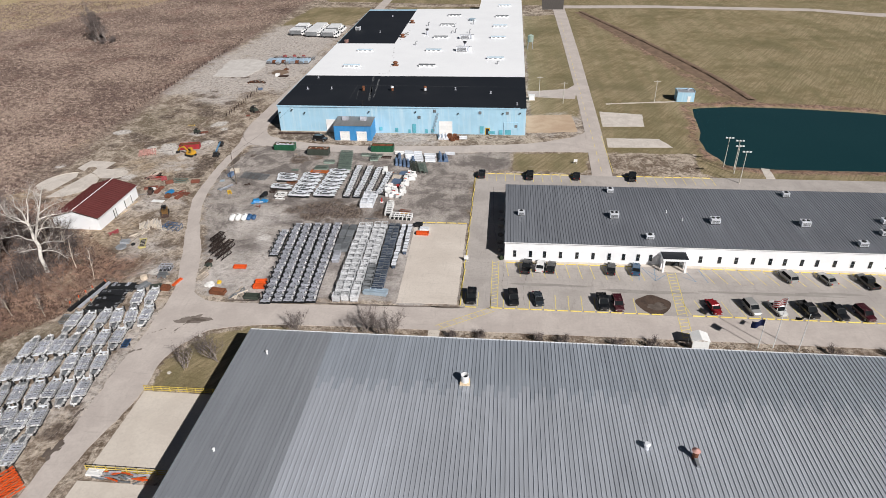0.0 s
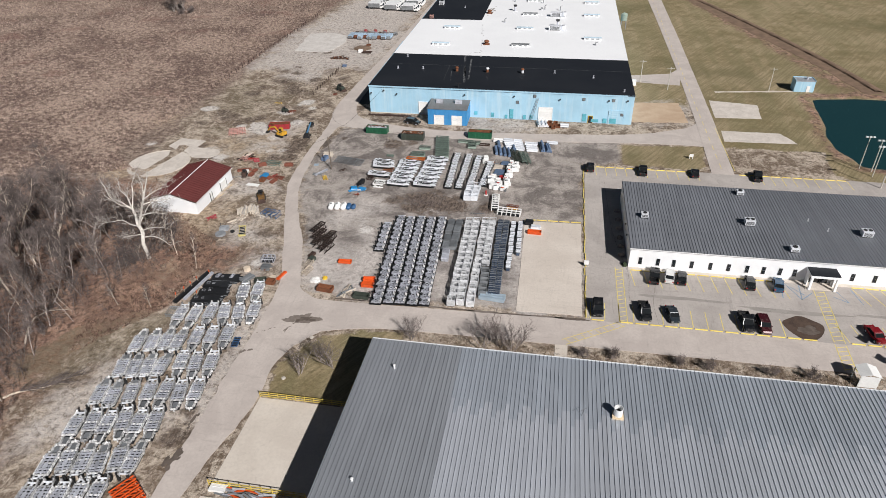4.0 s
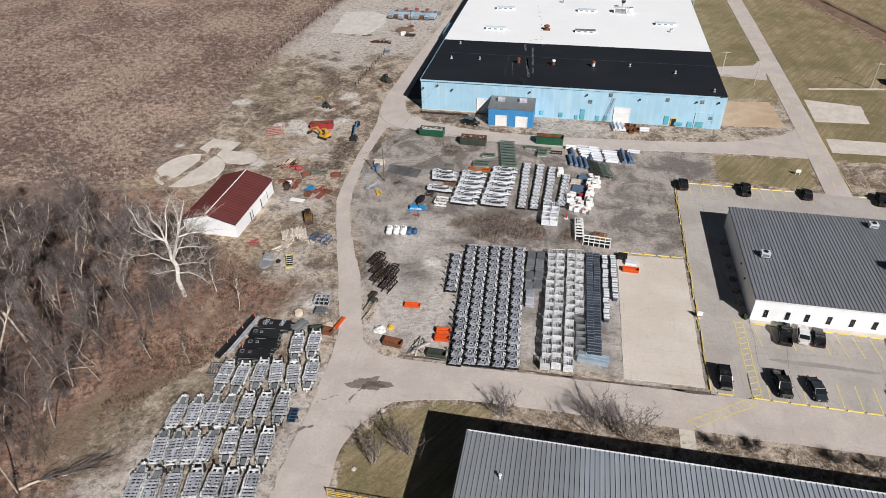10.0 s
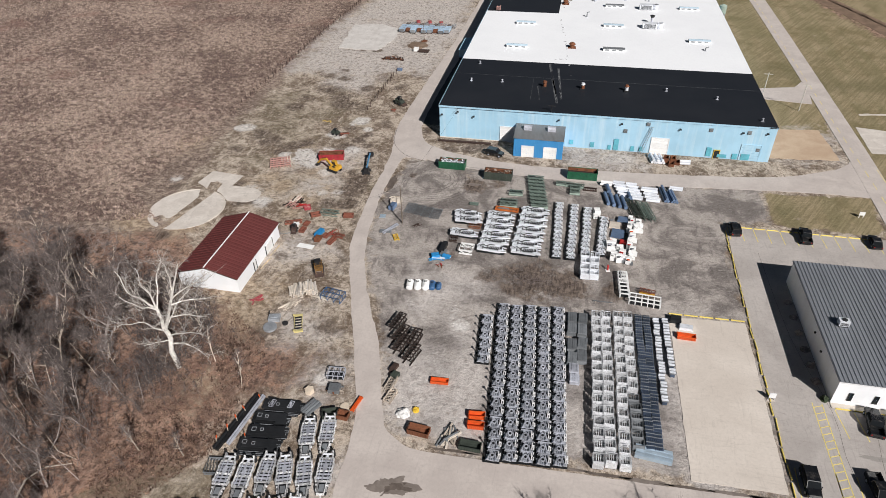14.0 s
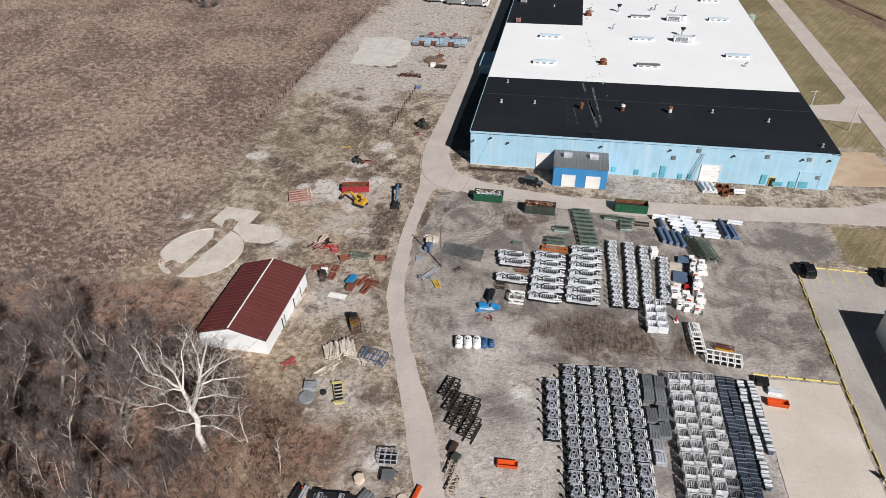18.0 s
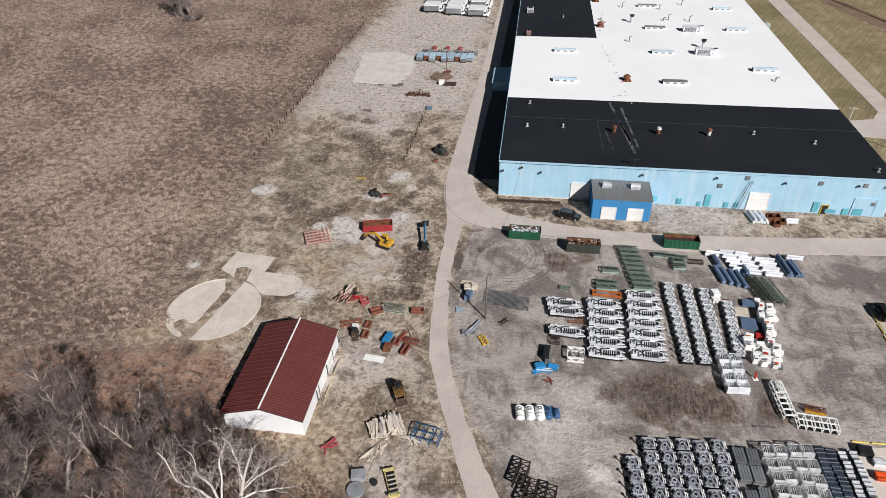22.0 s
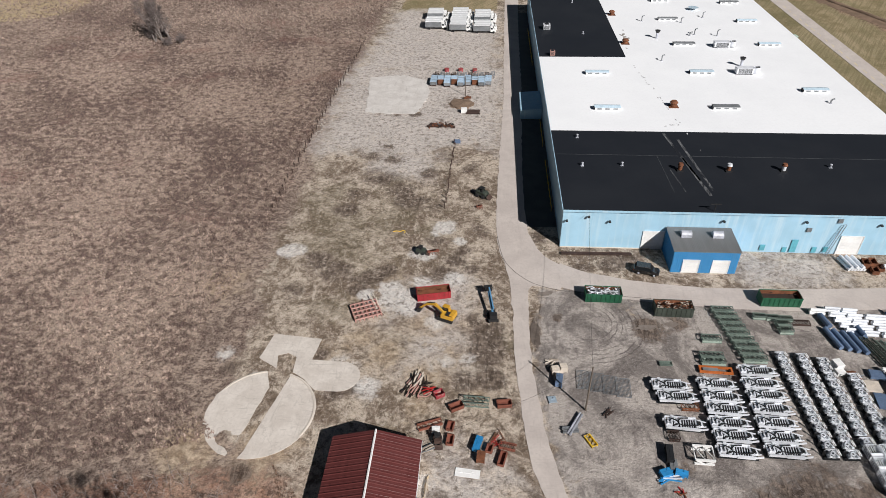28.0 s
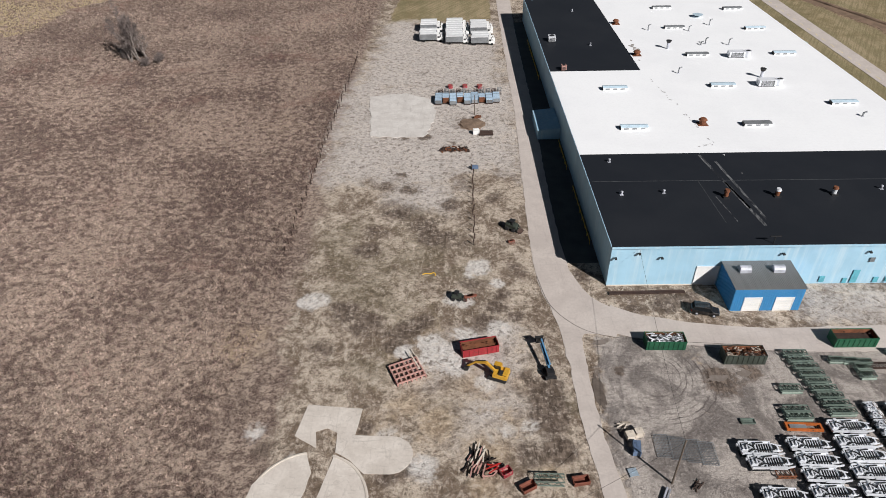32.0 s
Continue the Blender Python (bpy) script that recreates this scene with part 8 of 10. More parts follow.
# ---- trailers and crates by the far lot ----
def box_truck(x, y, label):
    t = thing("box_truck", x, y, 0, 0, label, "truck", "parked box trucks")
    piece("body", lambda b: (box(b, -0.9, 0, 0.85, 6.2, 2.0, 2.2), box(b, -0.9, 0, 3.05, 6.1, 1.9, 0.06)), TRIM_WHITE, t)
    piece("side_panel", lambda b: box(b, -0.9, -1.03, 0.9, 6.1, 0.05, 2.0), GALV_DULL, t)
    piece("rear_door", lambda b: box(b, -4.02, 0, 0.95, 0.06, 2.0, 2.0), GALV, t)
    cab = piece("cab", lambda b: hull(b, [[(xx, -1.0, z0), (xx, 1.0, z0), (xx, 0.92, z1), (xx, -0.92, z1)] for xx, z0, z1 in ((2.35, 0.6, 2.3), (3.3, 0.6, 2.25), (3.75, 0.6, 1.5), (4.5, 0.6, 1.3))]), WHITE, t)
    piece("windscreen", lambda b: beam(b, (3.36, 0, 2.16), (3.8, 0, 1.52), 1.8, 0.06), GLASS, cab)
    for s in (-1, 1):
        piece("side_window", lambda b: box(b, 2.9, s * 0.97, 1.5, 0.8, 0.06, 0.6), GLASS, cab)
    piece("chassis", lambda b: lay(b, (0, 0, 0.5, 7.6, 1.0, 0.3)), DARK_TRIM, t)
    for xx in (-2.6, 3.5):
        for s in (-1, 1):
            piece("wheel", lambda b: tube(b, (xx, s * 0.75, 0.45), (xx, s * 1.08, 0.45), 0.45, 12), RUBBER, t)
    return t


truck = box_truck(-111.4, 341.5, "white box truck parked on the far gravel lot")
for x, ys in ((-111.4, (344.0, 346.5, 352.8, 355.3, 357.8)), (-101.8, (338.5, 341.0, 343.5, 346.0, 348.5, 351.0, 353.5, 356.0, 358.5)), (-92.6, (337.0, 339.5, 342.0, 348.5, 351.0, 353.5, 356.0))):
    for y in ys:
        copy_thing(truck, pose(x + rng.uniform(-0.25, 0.25), y, 0, 0, 0, rng.uniform(-0.6, 0.6)))
COVER_BLUE = surface("pale_blue_cover_sheet", (0.42, 0.55, 0.68), 0.5, 0, 0.7, 6, 0.15)


def covered_crate(x, y, length, front):
    t = thing("panel_crate", x, y, 0, rng.uniform(-2, 2), "steel crate with a pale blue cover", "steel crate", "panel crates")
    piece("base", lambda b: lay(b, (0, 0, 0.12, 1.9, length, 0.2), (-0.7, 0, 0, 0.16, length, 0.12), (0.7, 0, 0, 0.16, length, 0.12)), RUST_DARK, t)
    f = 0.3 if front else 0.0
    for k in range(int(length / 0.75)):
        piece("panel", lambda b: box(b, 0, -length / 2 + 0.4 + 0.75 * k, 0.32, 1.7 - 0.1 * (k % 2), 0.62, 1.0 + 0.1 * (k % 3)), RUST if front else GALV_DULL, t)
    piece("cover", lambda b: (box(b, 0, length * f / 2, 1.42, 1.96, length * (1 - f), 0.16), box(b, -0.95, length * f / 2, 0.5, 0.05, length * (1 - f), 0.92), box(b, 0.95, length * f / 2, 0.5, 0.05, length * (1 - f), 0.92)), COVER_BLUE, t, "pale blue cover")
    for s in (-1, 1):
        piece("strap", lambda b: box(b, 0, length * (0.2 * s + f / 2), 1.58, 1.98, 0.08, 0.02), DARK_TRIM, t)
    return t


for i in range(9):
    covered_crate(-108.0 + 2.15 * i, 286.9 + 0.5 * math.sin(i * 2.6), (5.4, 4.6, 5.8, 4.2, 5.2, 5.6, 4.0, 5.0, 4.8)[i], i in (1, 3, 6))
for i in range(3):
    t = thing("red_drum", -104.5 + 4.6 * i, 297.0 + 0.6 * math.sin(i * 3), 0, 0, "red round steel drum behind the crates", "drum", "red drums")
    piece("shell", lambda b: tube(b, (0, 0, 0), (0, 0, 0.9), 0.8, 14), CRIMSON, t)
    piece("rim", lambda b: ring(b, 0, 0, 0.9, 0.82, 0.1, 0.08, 14), RED_FADED, t)
# small things along the west road
t = thing("frame_trailer", -69.5, 87.3, 0, 8, "small blue steel trailer frame beside the road", "trailer")
for s in (-1, 1):
    piece("side_rail", lambda b: box(b, s * 0.7, 0, 0.5, 0.14, 4.6, 0.18), LIFT_BLUE_DARK, t)
    piece("wheel", lambda b: tube(b, (s * 0.8, -0.4, 0.35), (s * 1.0, -0.4, 0.35), 0.35, 12), RUBBER, t)
for k in range(5):
    piece("cross_bar", lambda b: box(b, 0, -2.2 + 1.1 * k, 0.5, 1.3, 0.12, 0.14), LIFT_BLUE_DARK, t)
piece("deck", lambda b: box(b, 0, 0, 0.42, 1.3, 4.2, 0.05), DARK_TRIM, t)
t.matrix_basis = t.matrix_basis @ Matrix.Diagonal((0.75, 0.55, 0.8, 1))
HEX = surface("beige_precast_concrete", (0.58, 0.49, 0.39), 0.9, 0, 1, 8, 0.15)
bm = bmesh.new()
tube(bm, (0, 0, 0), (0, 0, 0.7), 0.78, 6)
tube(bm, (0, 0, 0.7), (0, 0, 0.76), 0.62, 6)
hexa = tagged(part("hexagonal_block", bm, HEX), "beige six-sided concrete block on the verge", "concrete block")
hexa.location = (-77.4, 109.3, 0)
bm = bmesh.new()
tube(bm, (0, 0, 0), (0, 0, 0.25), 0.7, 16)
tube(bm, (0, 0, 0.25), (0, 0, 0.32), 0.15, 8)
lidd = tagged(part("round_lid", bm, HEX), "round beige concrete lid on the verge", "concrete lid")
lidd.location = (-71.0, 107.5, 0)
t = thing("concrete_block", -90.3, 123.9, 0, 12, "grey concrete half block with a bent plate", "concrete block")
piece("block", lambda b: (box(b, 0.6, 0, 0, 2.0, 1.5, 0.7), box(b, 0.6, 0.1, 0.7, 1.2, 0.8, 0.06)), GALV_MID, t)
piece("plate", lambda b: beam(b, (-0.6, 0.8, 0.1), (-0.3, 0.9, 1.2), 0.5, 0.1), DARK_TRIM, t, "dark bent plate")
for i in range(11):
    truss(-107.5 + 1.8 * i, 292.2 + 0.5 * math.sin(i * 2), 85, 3.4, 1.2, 1.0, (RUST_DARK, GALV_DULL, GALV_DULL)[i % 3], "grey and rusty steel rack on far gravel", "far racks", bays=3)

# pale stones along the field edge
STONE = surface("pale_field_stone", (0.46, 0.42, 0.37), 0.9, 0, 1.5, 8, 0.2, rand=0.15)
bm = bmesh.new()
rs = random.Random(91)
for i in range(90):
    y = rs.uniform(246, 300) if i % 3 else rs.choice((250, 255, 279, 285, 290)) + rs.gauss(0, 1.5)
    x = -137.2 + rs.gauss(0, 0.7)
    s = rs.uniform(0.1, 0.38)
    m = Matrix.Translation((x, y, s * 0.25)) @ Matrix.Rotation(rs.uniform(0, 3), 4, "Z") @ Matrix.Diagonal((s, s * rs.uniform(0.6, 1), s * 0.6, 1))
    bmesh.ops.create_icosphere(bm, subdivisions=1, radius=1, matrix=m)
tagged(part("field_stones", bm, STONE), "pale stones along the field edge", "stones", kind="stuff")

t = thing("yellow_strap", -109.0, 204.1, 0.03, 8, "loose yellow strap lying on dirt", "strap")
piece("webbing", lambda b: zig(b, [(-1.4, 0, 0.05), (-0.6, 0.15, 0.06), (0.2, -0.1, 0.05), (0.9, 0.2, 0.06), (1.2, -0.2, 0.05), (1.1, -0.8, 0.05)], 0.14), YELLOW, t)
piece("buckle", lambda b: box(b, -1.45, 0, 0.02, 0.2, 0.24, 0.1), GALV_DULL, t, "grey buckle")

# damp patches in the yard
for i, (x, y, a, b, m) in enumerate(((-81.7, 174.2, 0.8, 3.4, MUD), (-77.6, 178.6, 0.7, 0.5, MUD), (-62.5, 176.6, 1.6, 0.7, MUD_THIN), (-58.0, 177.6, 1.2, 0.6, MUD_THIN), (-79.4, 185.0, 1.4, 0.6, MUD_THIN))):
    blot("mud_patch", x, y, a, b, 4 * i, 0.056, "dark damp patch on the gravel", 170 + i, m)

pole(-97.6, 277.0, 6.0, POLE_GREY, "dark leaning pole beside the covered crates", 0, False, "timber_pole", 0.14)

sheet("gravel_pad", [(-126.2, 263.8), (-111.5, 263.1), (-108.5, 276), (-110, 288), (-118, 293), (-129, 291)], 0.14, concrete("white_crushed_stone_pad", (0.66, 0.63, 0.60), (0.54, 0.505, 0.475), 0.3, 0.35, crack=0.0), "low pad of white crushed stone on the far lot", "gravel pad", 0.9)
crate(-65.4, 147.2, 20, 1.5, 1.0, 0.8, BLUE_PAINT, "bright blue steel box on gravel", "box")
crate(-63.2, 147.4, -15, 1.6, 0.8, 0.6, BLUE_PAINT, "bright blue steel box on gravel", "box")


# ---- details of the buildings ----
def roof_unit(x, y, z, w, d, h, label, name="roof_unit", mat=None, fans=1):
    mat = mat or GALV_BRIGHT
    t = thing(name, x, y, z, 0, label, "roof unit", "roof units")
    piece("curb", lambda b: box(b, 0, 0, 0, w * 0.95, d * 0.95, 0.2), DARK_TRIM, t)
    piece("housing", lambda b: (box(b, 0, 0, 0.2, w, d, h), box(b, 0, 0, h + 0.2, w + 0.08, d + 0.08, 0.06)), mat, t)
    piece("louvre", lambda b: [box(b, 0, -d / 2 - 0.02, 0.35 + 0.16 * k, w * 0.8, 0.05, 0.07) for k in range(max(2, int((h - 0.2) / 0.16)))], DARK_TRIM, t)
    for k in range(fans):
        xx = (k - (fans - 1) / 2) * w / max(1, fans)
        piece("fan", lambda b: tube(b, (xx, 0, h + 0.26), (xx, 0, h + 0.4), min(w / max(1, fans), d) * 0.36, 12), DARK_TRIM, t)
    return t


def turbine(x, y, z, r, h, label, mat=None):
    t = thing("roof_vent", x, y, z, 0, label, "roof vent", "roof vents")
    piece("flashing", lambda b: box(b, 0, 0, 0, r * 3.2, r * 3.2, 0.08), mat or GALV, t)
    piece("stack", lambda b: tube(b, (0, 0, 0.05), (0, 0, h), r, 12), mat or GALV_BRIGHT, t)
    piece("cap", lambda b: (tube(b, (0, 0, h), (0, 0, h + r * 0.6), r * 1.45, 12, r * 0.9)), mat or GALV_BRIGHT, t)
    return t


for x, y, w, d, h in ((4.7, 134.8, 1.5, 1.1, 0.9), (26.3, 134.8, 2.0, 1.6, 1.1), (48.8, 133.4, 2.0, 1.6, 1.1), (68.5, 133.3, 2.0, 1.6, 1.1), (32.8, 125.3, 1.6, 1.3, 0.8), (27.1, 148.4, 1.5, 1.2, 0.8), (69.5, 148.2, 1.5, 1.3, 0.9), (77.2, 124.8, 1.7, 1.3, 0.9), (86.8, 135.5, 1.6, 1.4, 0.9), (84, 130, 1.6, 1.4, 0.9)):
    roof_unit(x, y, 4.82, w, d, h, "white air handling unit on the office roof", fans=2 if w > 1.9 else 1)
for x, y in ((38.9, 138.0), (41.8, 134.3)):
    turbine(x, y, 4.82, 0.1, 0.6, "small white pipe vent on the office roof", TRIM_WHITE)
t = thing("roof_vent", -4.7, 72.6, 8.56, 0, "open white round fan stack on a pale timber curb", "roof vent")
piece("curb", lambda b: box(b, 0, 0, 0, 1.5, 1.4, 0.35), WOOD_NEW, t, "pale timber curb")
piece("stack", lambda b: ring(b, 0, 0, 0.35, 0.62, 0.06, 1.25, 16), TRIM_WHITE, t)
piece("fan", lambda b: (tube(b, (0, 0, 0.7), (0, 0, 0.8), 0.55, 14), box(b, 0, 0, 0.8, 1.0, 0.14, 0.06, 30)), DARK_TRIM, t, "dark fan inside")
for x, y in ((-37.3, 77.0), (-37.8, 56.6)):
    turbine(x, y, 8.4, 0.16, 0.8, "small white pipe vent on the grey roof", TRIM_WHITE)
turbine(20.4, 61.6, 8.6, 0.35, 0.9, "galvanised vent on the grey roof")
t = thing("roof_stack", 26.4, 60.4, 8.7, 0, "rusty stack with a cone cap on the grey roof", "roof vent")
piece("stack", lambda b: tube(b, (0, 0, 0), (0, 0, 1.3), 0.4, 12), RUST, t)
piece("cap", lambda b: tube(b, (0, 0, 1.4), (0, 0, 1.7), 0.6, 12, 0.1), PALLET_PINK, t)
piece("duct", lambda b: beam(b, (0, 0, 0.3), (0.1, -1.6, 0.2), 0.4, 0.4), GALV_DULL, t)
t = thing("roof_aerial", -9.6, 71.9, 8.5, 20, "thin metal aerial on the grey roof", "aerial")
piece("mast", lambda b: tube(b, (0, 0, 0), (0.3, 0, 1.3), 0.04, 6), GALV_DULL, t)
piece("cross_arm", lambda b: beam(b, (-0.5, 0, 0.9), (0.9, 0.3, 1.1), 0.04), GALV_DULL, t)

# plant roof
SKYLIGHT = surface("pale_blue_glazing", (0.52, 0.66, 0.76), 0.3, 0, 0.8, 5, 0.15, bump=0.0)


def ridge_vent(x, y, dark):
    """A long low roof light: white louvred sides, a pitched lid, a dark end."""
    t = thing("ridge_vent", x, y, 9.16, 0, "long low roof vent with a %s lid" % ("dark grey" if dark else "pale blue"), "roof vent", "roof lights")
    piece("housing", lambda b: box(b, 0, 0, 0, 6.4, 1.7, 0.75), TRIM_WHITE, t)
    for s in (-1, 1):
        piece("lid", lambda b: beam(b, (-3.3, s * 0.48, 0.86), (3.3, s * 0.48, 0.86), 1.0, 0.05, (0, s * 0.2, 1)), GALV_DULL if dark else SKYLIGHT, t, "sloping lid")
    piece("end_panel", lambda b: lay(b, (-3.24, 0, 0.05, 0.1, 1.6, 0.66)), DARK_TRIM, t, "dark end panel")
    for k in range(3):
        piece("louvre", lambda b: box(b, -2.0 + 2.0 * k, -0.87, 0.2, 1.1, 0.05, 0.35), GALV_DULL, t)
    return t


for x, y, d in ((-60, 271.8, 0), (-60.5, 247.6, 0), (-30.8, 248.6, 1), (-30.7, 272.7, 0), (-4.4, 260.2, 0), (-30.0, 296.7, 1), (-4.0, 296.6, 0), (-3.5, 320.5, 0), (-29.4, 322.7, 1), (-27.5, 345.6, 1), (-2.9, 343.0, 1), (-2.0, 372, 0)):
    ridge_vent(x, y, d)
for x, y in ((-18.9, 272.9), (-19.0, 295.0)):
    t = roof_unit(x, y, 9.16, 4.6, 2.2, 1.5, "large galvanised air unit with a round fan drum", "roof_unit", GALV_BRIGHT, 0)
    piece("fan_drum", lambda b: (tube(b, (3.3, 0, 0.2), (3.3, 0, 1.7), 0.95, 16), ring(b, 3.3, 0, 1.7, 1.0, 0.2, 0.2, 16)), GALV_BRIGHT, t, "round fan drum")
    piece("drum_grille", lambda b: tube(b, (3.3, 0, 1.71), (3.3, 0, 1.76), 0.7, 14), DARK_TRIM, t)
    for k in range(4):
        piece("side_rib", lambda b: box(b, -1.7 + 1.1 * k, -1.14, 0.2, 0.1, 0.08, 1.5), GALV_DULL, t)
t = thing("roof_dish", -17.8, 334.7, 9.16, 0, "shallow pale blue dish on the white roof", "dish")
piece("bowl", lambda b: tube(b, (0, 0, 0.5), (0, 0, 0.9), 0.9, 18, 1.8), SKYLIGHT, t)
piece("stand", lambda b: tube(b, (0, 0, 0), (0, 0, 0.5), 0.3, 10), GALV_DULL, t)


def gooseneck(x, y, h):
    t = thing("vent_pipe", x, y, 9.16, 0, "bent grey vent pipe on the white roof", "vent pipe", "bent vent pipes")
    piece("pipe", lambda b: zig(b, [(0, 0, 0.02), (0, 0, h * 0.8), (0.15, 0, h), (0.8, 0.1, h + 0.15)], 0.3), GALV_DULL, t)
    piece("flashing", lambda b: tube(b, (0, 0, 0), (0, 0, 0.12), 0.45, 10, 0.3), GALV, t)


for x, y, h in ((-16.8, 325.4, 1.8), (-25.5, 319.6, 1.6), (-24.2, 306.8, 1.8), (-25.9, 305.8, 1.0), (-17.4, 305.4, 1.9), (-39.7, 282.5, 1.6), (-3.5, 252.5, 1.0), (-38.5, 321.0, 1.8)):
    gooseneck(x, y, h)
for x, y in ((-17.9, 278.5), (-37.0, 303.0)):
    t = thing("exhaust_stack", x, y, 9.16, 0, "pale exhaust stack with a dark hood", "roof vent")
    piece("shaft", lambda b: tube(b, (0, 0, 0), (0, 0, 2.0), 0.4, 12), GALV, t)
    piece("hood", lambda b: tube(b, (0, 0, 1.9), (0, 0, 2.6), 0.55, 12, 0.85), DARK_TRIM, t, "dark flared hood")
roof_unit(-71.6, 312.4, 9.1, 2.2, 2.4, 1.4, "white air unit on the black roof")
roof_unit(-71.5, 286.8, 9.1, 1.4, 1.6, 1.2, "pink and white vent box on the black roof", "roof_unit", PALLET_PINK)
for x, y, r, h, m in ((-43.5, 249.6, 0.75, 1.1, RUST), (-47.6, 328.6, 0.8, 1.0, RUST), (-47.8, 297.9, 0.8, 1.0, RUST)):
    turbine(x, y, 9.16, r, h, "rusty red mushroom cowl on the white roof", m)
for x, y, m, m2 in ((-49.5, 216.3, RUST, RUST), (-39.3, 216.4, RUST, GALV_BRIGHT), (-27.8, 216.8, GALV_BRIGHT, RUST)):
    t = thing("roof_stack", x, y, 9.12, 0, "rust streaked fan stack on the black roof", "roof vent", "black roof stacks")
    piece("curb", lambda b: box(b, 0, 0, 0, 1.3, 1.3, 0.25), DARK_TRIM, t)
    piece("stack", lambda b: tube(b, (0, 0, 0.25), (0, 0, 1.3), 0.45, 12), m, t)
    piece("cap", lambda b: tube(b, (0, 0, 1.3), (0, 0, 1.75), 0.6, 12, 0.45), m2, t)
for x, y in ((-61.4, 218.1), (-17.4, 218.6), (-5, 215), (-70.0, 217.7), (-69.7, 231.4), (-60.0, 344.2), (-60.0, 307.5), (3.9, 203.0)):
    turbine(x, y, 9.12, 0.22, 0.7, "small galvanised vent on the plant roof", GALV)
bm = bmesh.new()
beam(bm, (-75.0, 223.0, 9.124), (6.8, 222.4, 9.124), 0.1, 0.008)
beam(bm, (-52.6, 207.2, 9.124), (-53.0, 222.8, 9.124), 0.08, 0.008)
tagged(part("roof_seam", bm, surface("weathered_seam_sealant", (0.07, 0.075, 0.08), 0.7, 0, 0.9, 5, 0.5, bump=0)), "pale lap seam across the black roof", "seam", kind="structure")
t = thing("roof_light_mast", -46.6, 200.3, 8.2, 0, "short dark lamp mast at the plant eave", "lamp mast")
piece("shaft", lambda b: tube(b, (0, 0, 0), (0, -0.1, 2.6), 0.1, 8), DARK_TRIM, t)
piece("cross_arm", lambda b: box(b, 0, -0.1, 2.5, 2.0, 0.25, 0.16), DARK_TRIM, t)
def scuff(name):
    n = Nodes(name)
    a = n.noise(0.55, 7, 0.75, stretch=(1.6, 0.35, 1), dist=0.8)
    c = n.mix(n.ramp(a, 0.42, 0.64), (0.015, 0.017, 0.022), (0.19, 0.195, 0.2))
    return n.finish(c, 0.65, 0, None, spec=0.3)


STREAK = scuff("pale_scuffed_roof_coating")
for x0, y0, x1, y1, w in ((-45.6, 206.0, -49.2, 234.0, 0.7), (-44.6, 208.0, -46.6, 231.0, 0.55), (-46.2, 212.0, -47.6, 222.0, 0.4), (-50.3, 207.5, -51.4, 216.5, 0.22)):
    bm = bmesh.new()
    beam(bm, (x0, y0, 9.124), (x1, y1, 9.124), w, 0.008)
    tagged(part("roof_scuff", bm, STREAK), "pale scuff streak on the black roof", "stain", kind="structure")


def wall_door(parent_name, x, y, w, h, mat, label, frame_mat=TRIM_WHITE, face=-1, z=0.0, ribs=6):
    t = thing(parent_name, x, y, z, 0, label, "door", kind="structure")
    piece("door_surround", lambda b: lay(b, (-w / 2 - 0.07, face * 0.06, 0, 0.14, 0.14, h + 0.14), (w / 2 + 0.07, face * 0.06, 0, 0.14, 0.14, h + 0.14), (0, face * 0.06, h, w, 0.14, 0.14)), frame_mat, t)
    for k in range(ribs):
        piece("door_panel", lambda b: box(b, 0, face * 0.03, h * k / ribs + 0.01, w, 0.08, h / ribs - 0.03), mat, t)
    return t


wall_door("door_1", -53.0 + 1.55, 192.5, 2.9, 3.0, WHITE, "white overhead door in the blue annex")
wall_door("door_2", -47.5 + 1.6, 192.5, 3.0, 3.0, WHITE, "white overhead door in the blue annex")
wall_door("door_3", -19.2, 199.75, 4.1, 4.3, WHITE, "white overhead door in the faded blue wall")
wall_door("door_4", -57.3, 199.9, 3.9, 4.3, WHITE, "white overhead door beside the annex")
wall_door("door_5", -5.4, 199.7, 1.2, 2.2, DARK_TRIM, "dark personnel door in the blue wall", YELLOW)
wall_door("door_6", 2.2, 199.7, 4.4, 4.2, WALL_BLUE, "painted over blue door panel", WALL_BLUE)
rib_bm = bmesh.new()
for k in range(30):
    box(rib_bm, 0.2 + 0.4 * k, -0.03, 0.1, 0.1, 0.06, 4.85)
part("wall_rib", rib_bm, WALL_ANNEX, annex)
rib_bm = bmesh.new()
for k in range(18):
    box(rib_bm, -0.03, 0.2 + 0.4 * k, 0.1, 0.06, 0.1, 4.85)
part("wall_rib", rib_bm, WALL_ANNEX, annex)
rib_bm = bmesh.new()
for k in range(40):
    beam(rib_bm, (0.1 + 0.31 * k, -0.2, 5.14), (0.1 + 0.31 * k, 7.3, 5.64), 0.06, 0.05)
part("roof_rib", rib_bm, ROOF_ANNEX, annex)
for x in (-52.0, -46.0):
    t = thing("annex_vent", x, 197.2, 5.35, 0, "galvanised barrel vent on the annex roof", "roof vent")
    bm = bmesh.new()
    hull(bm, [[(xx, 0.75 * math.cos(a), 0.25 + 0.95 * max(0, math.sin(a)) + (0 if math.sin(a) >= 0 else -0.3)) for a in [math.pi * k / 7 for k in range(8)]] for xx in (-1.0, -0.35, 0.35, 1.0)])
    part("barrel", bm, GALV, t)
    piece("curb", lambda b: box(b, 0, 0, -0.2, 2.0, 1.5, 0.5), GALV, t)
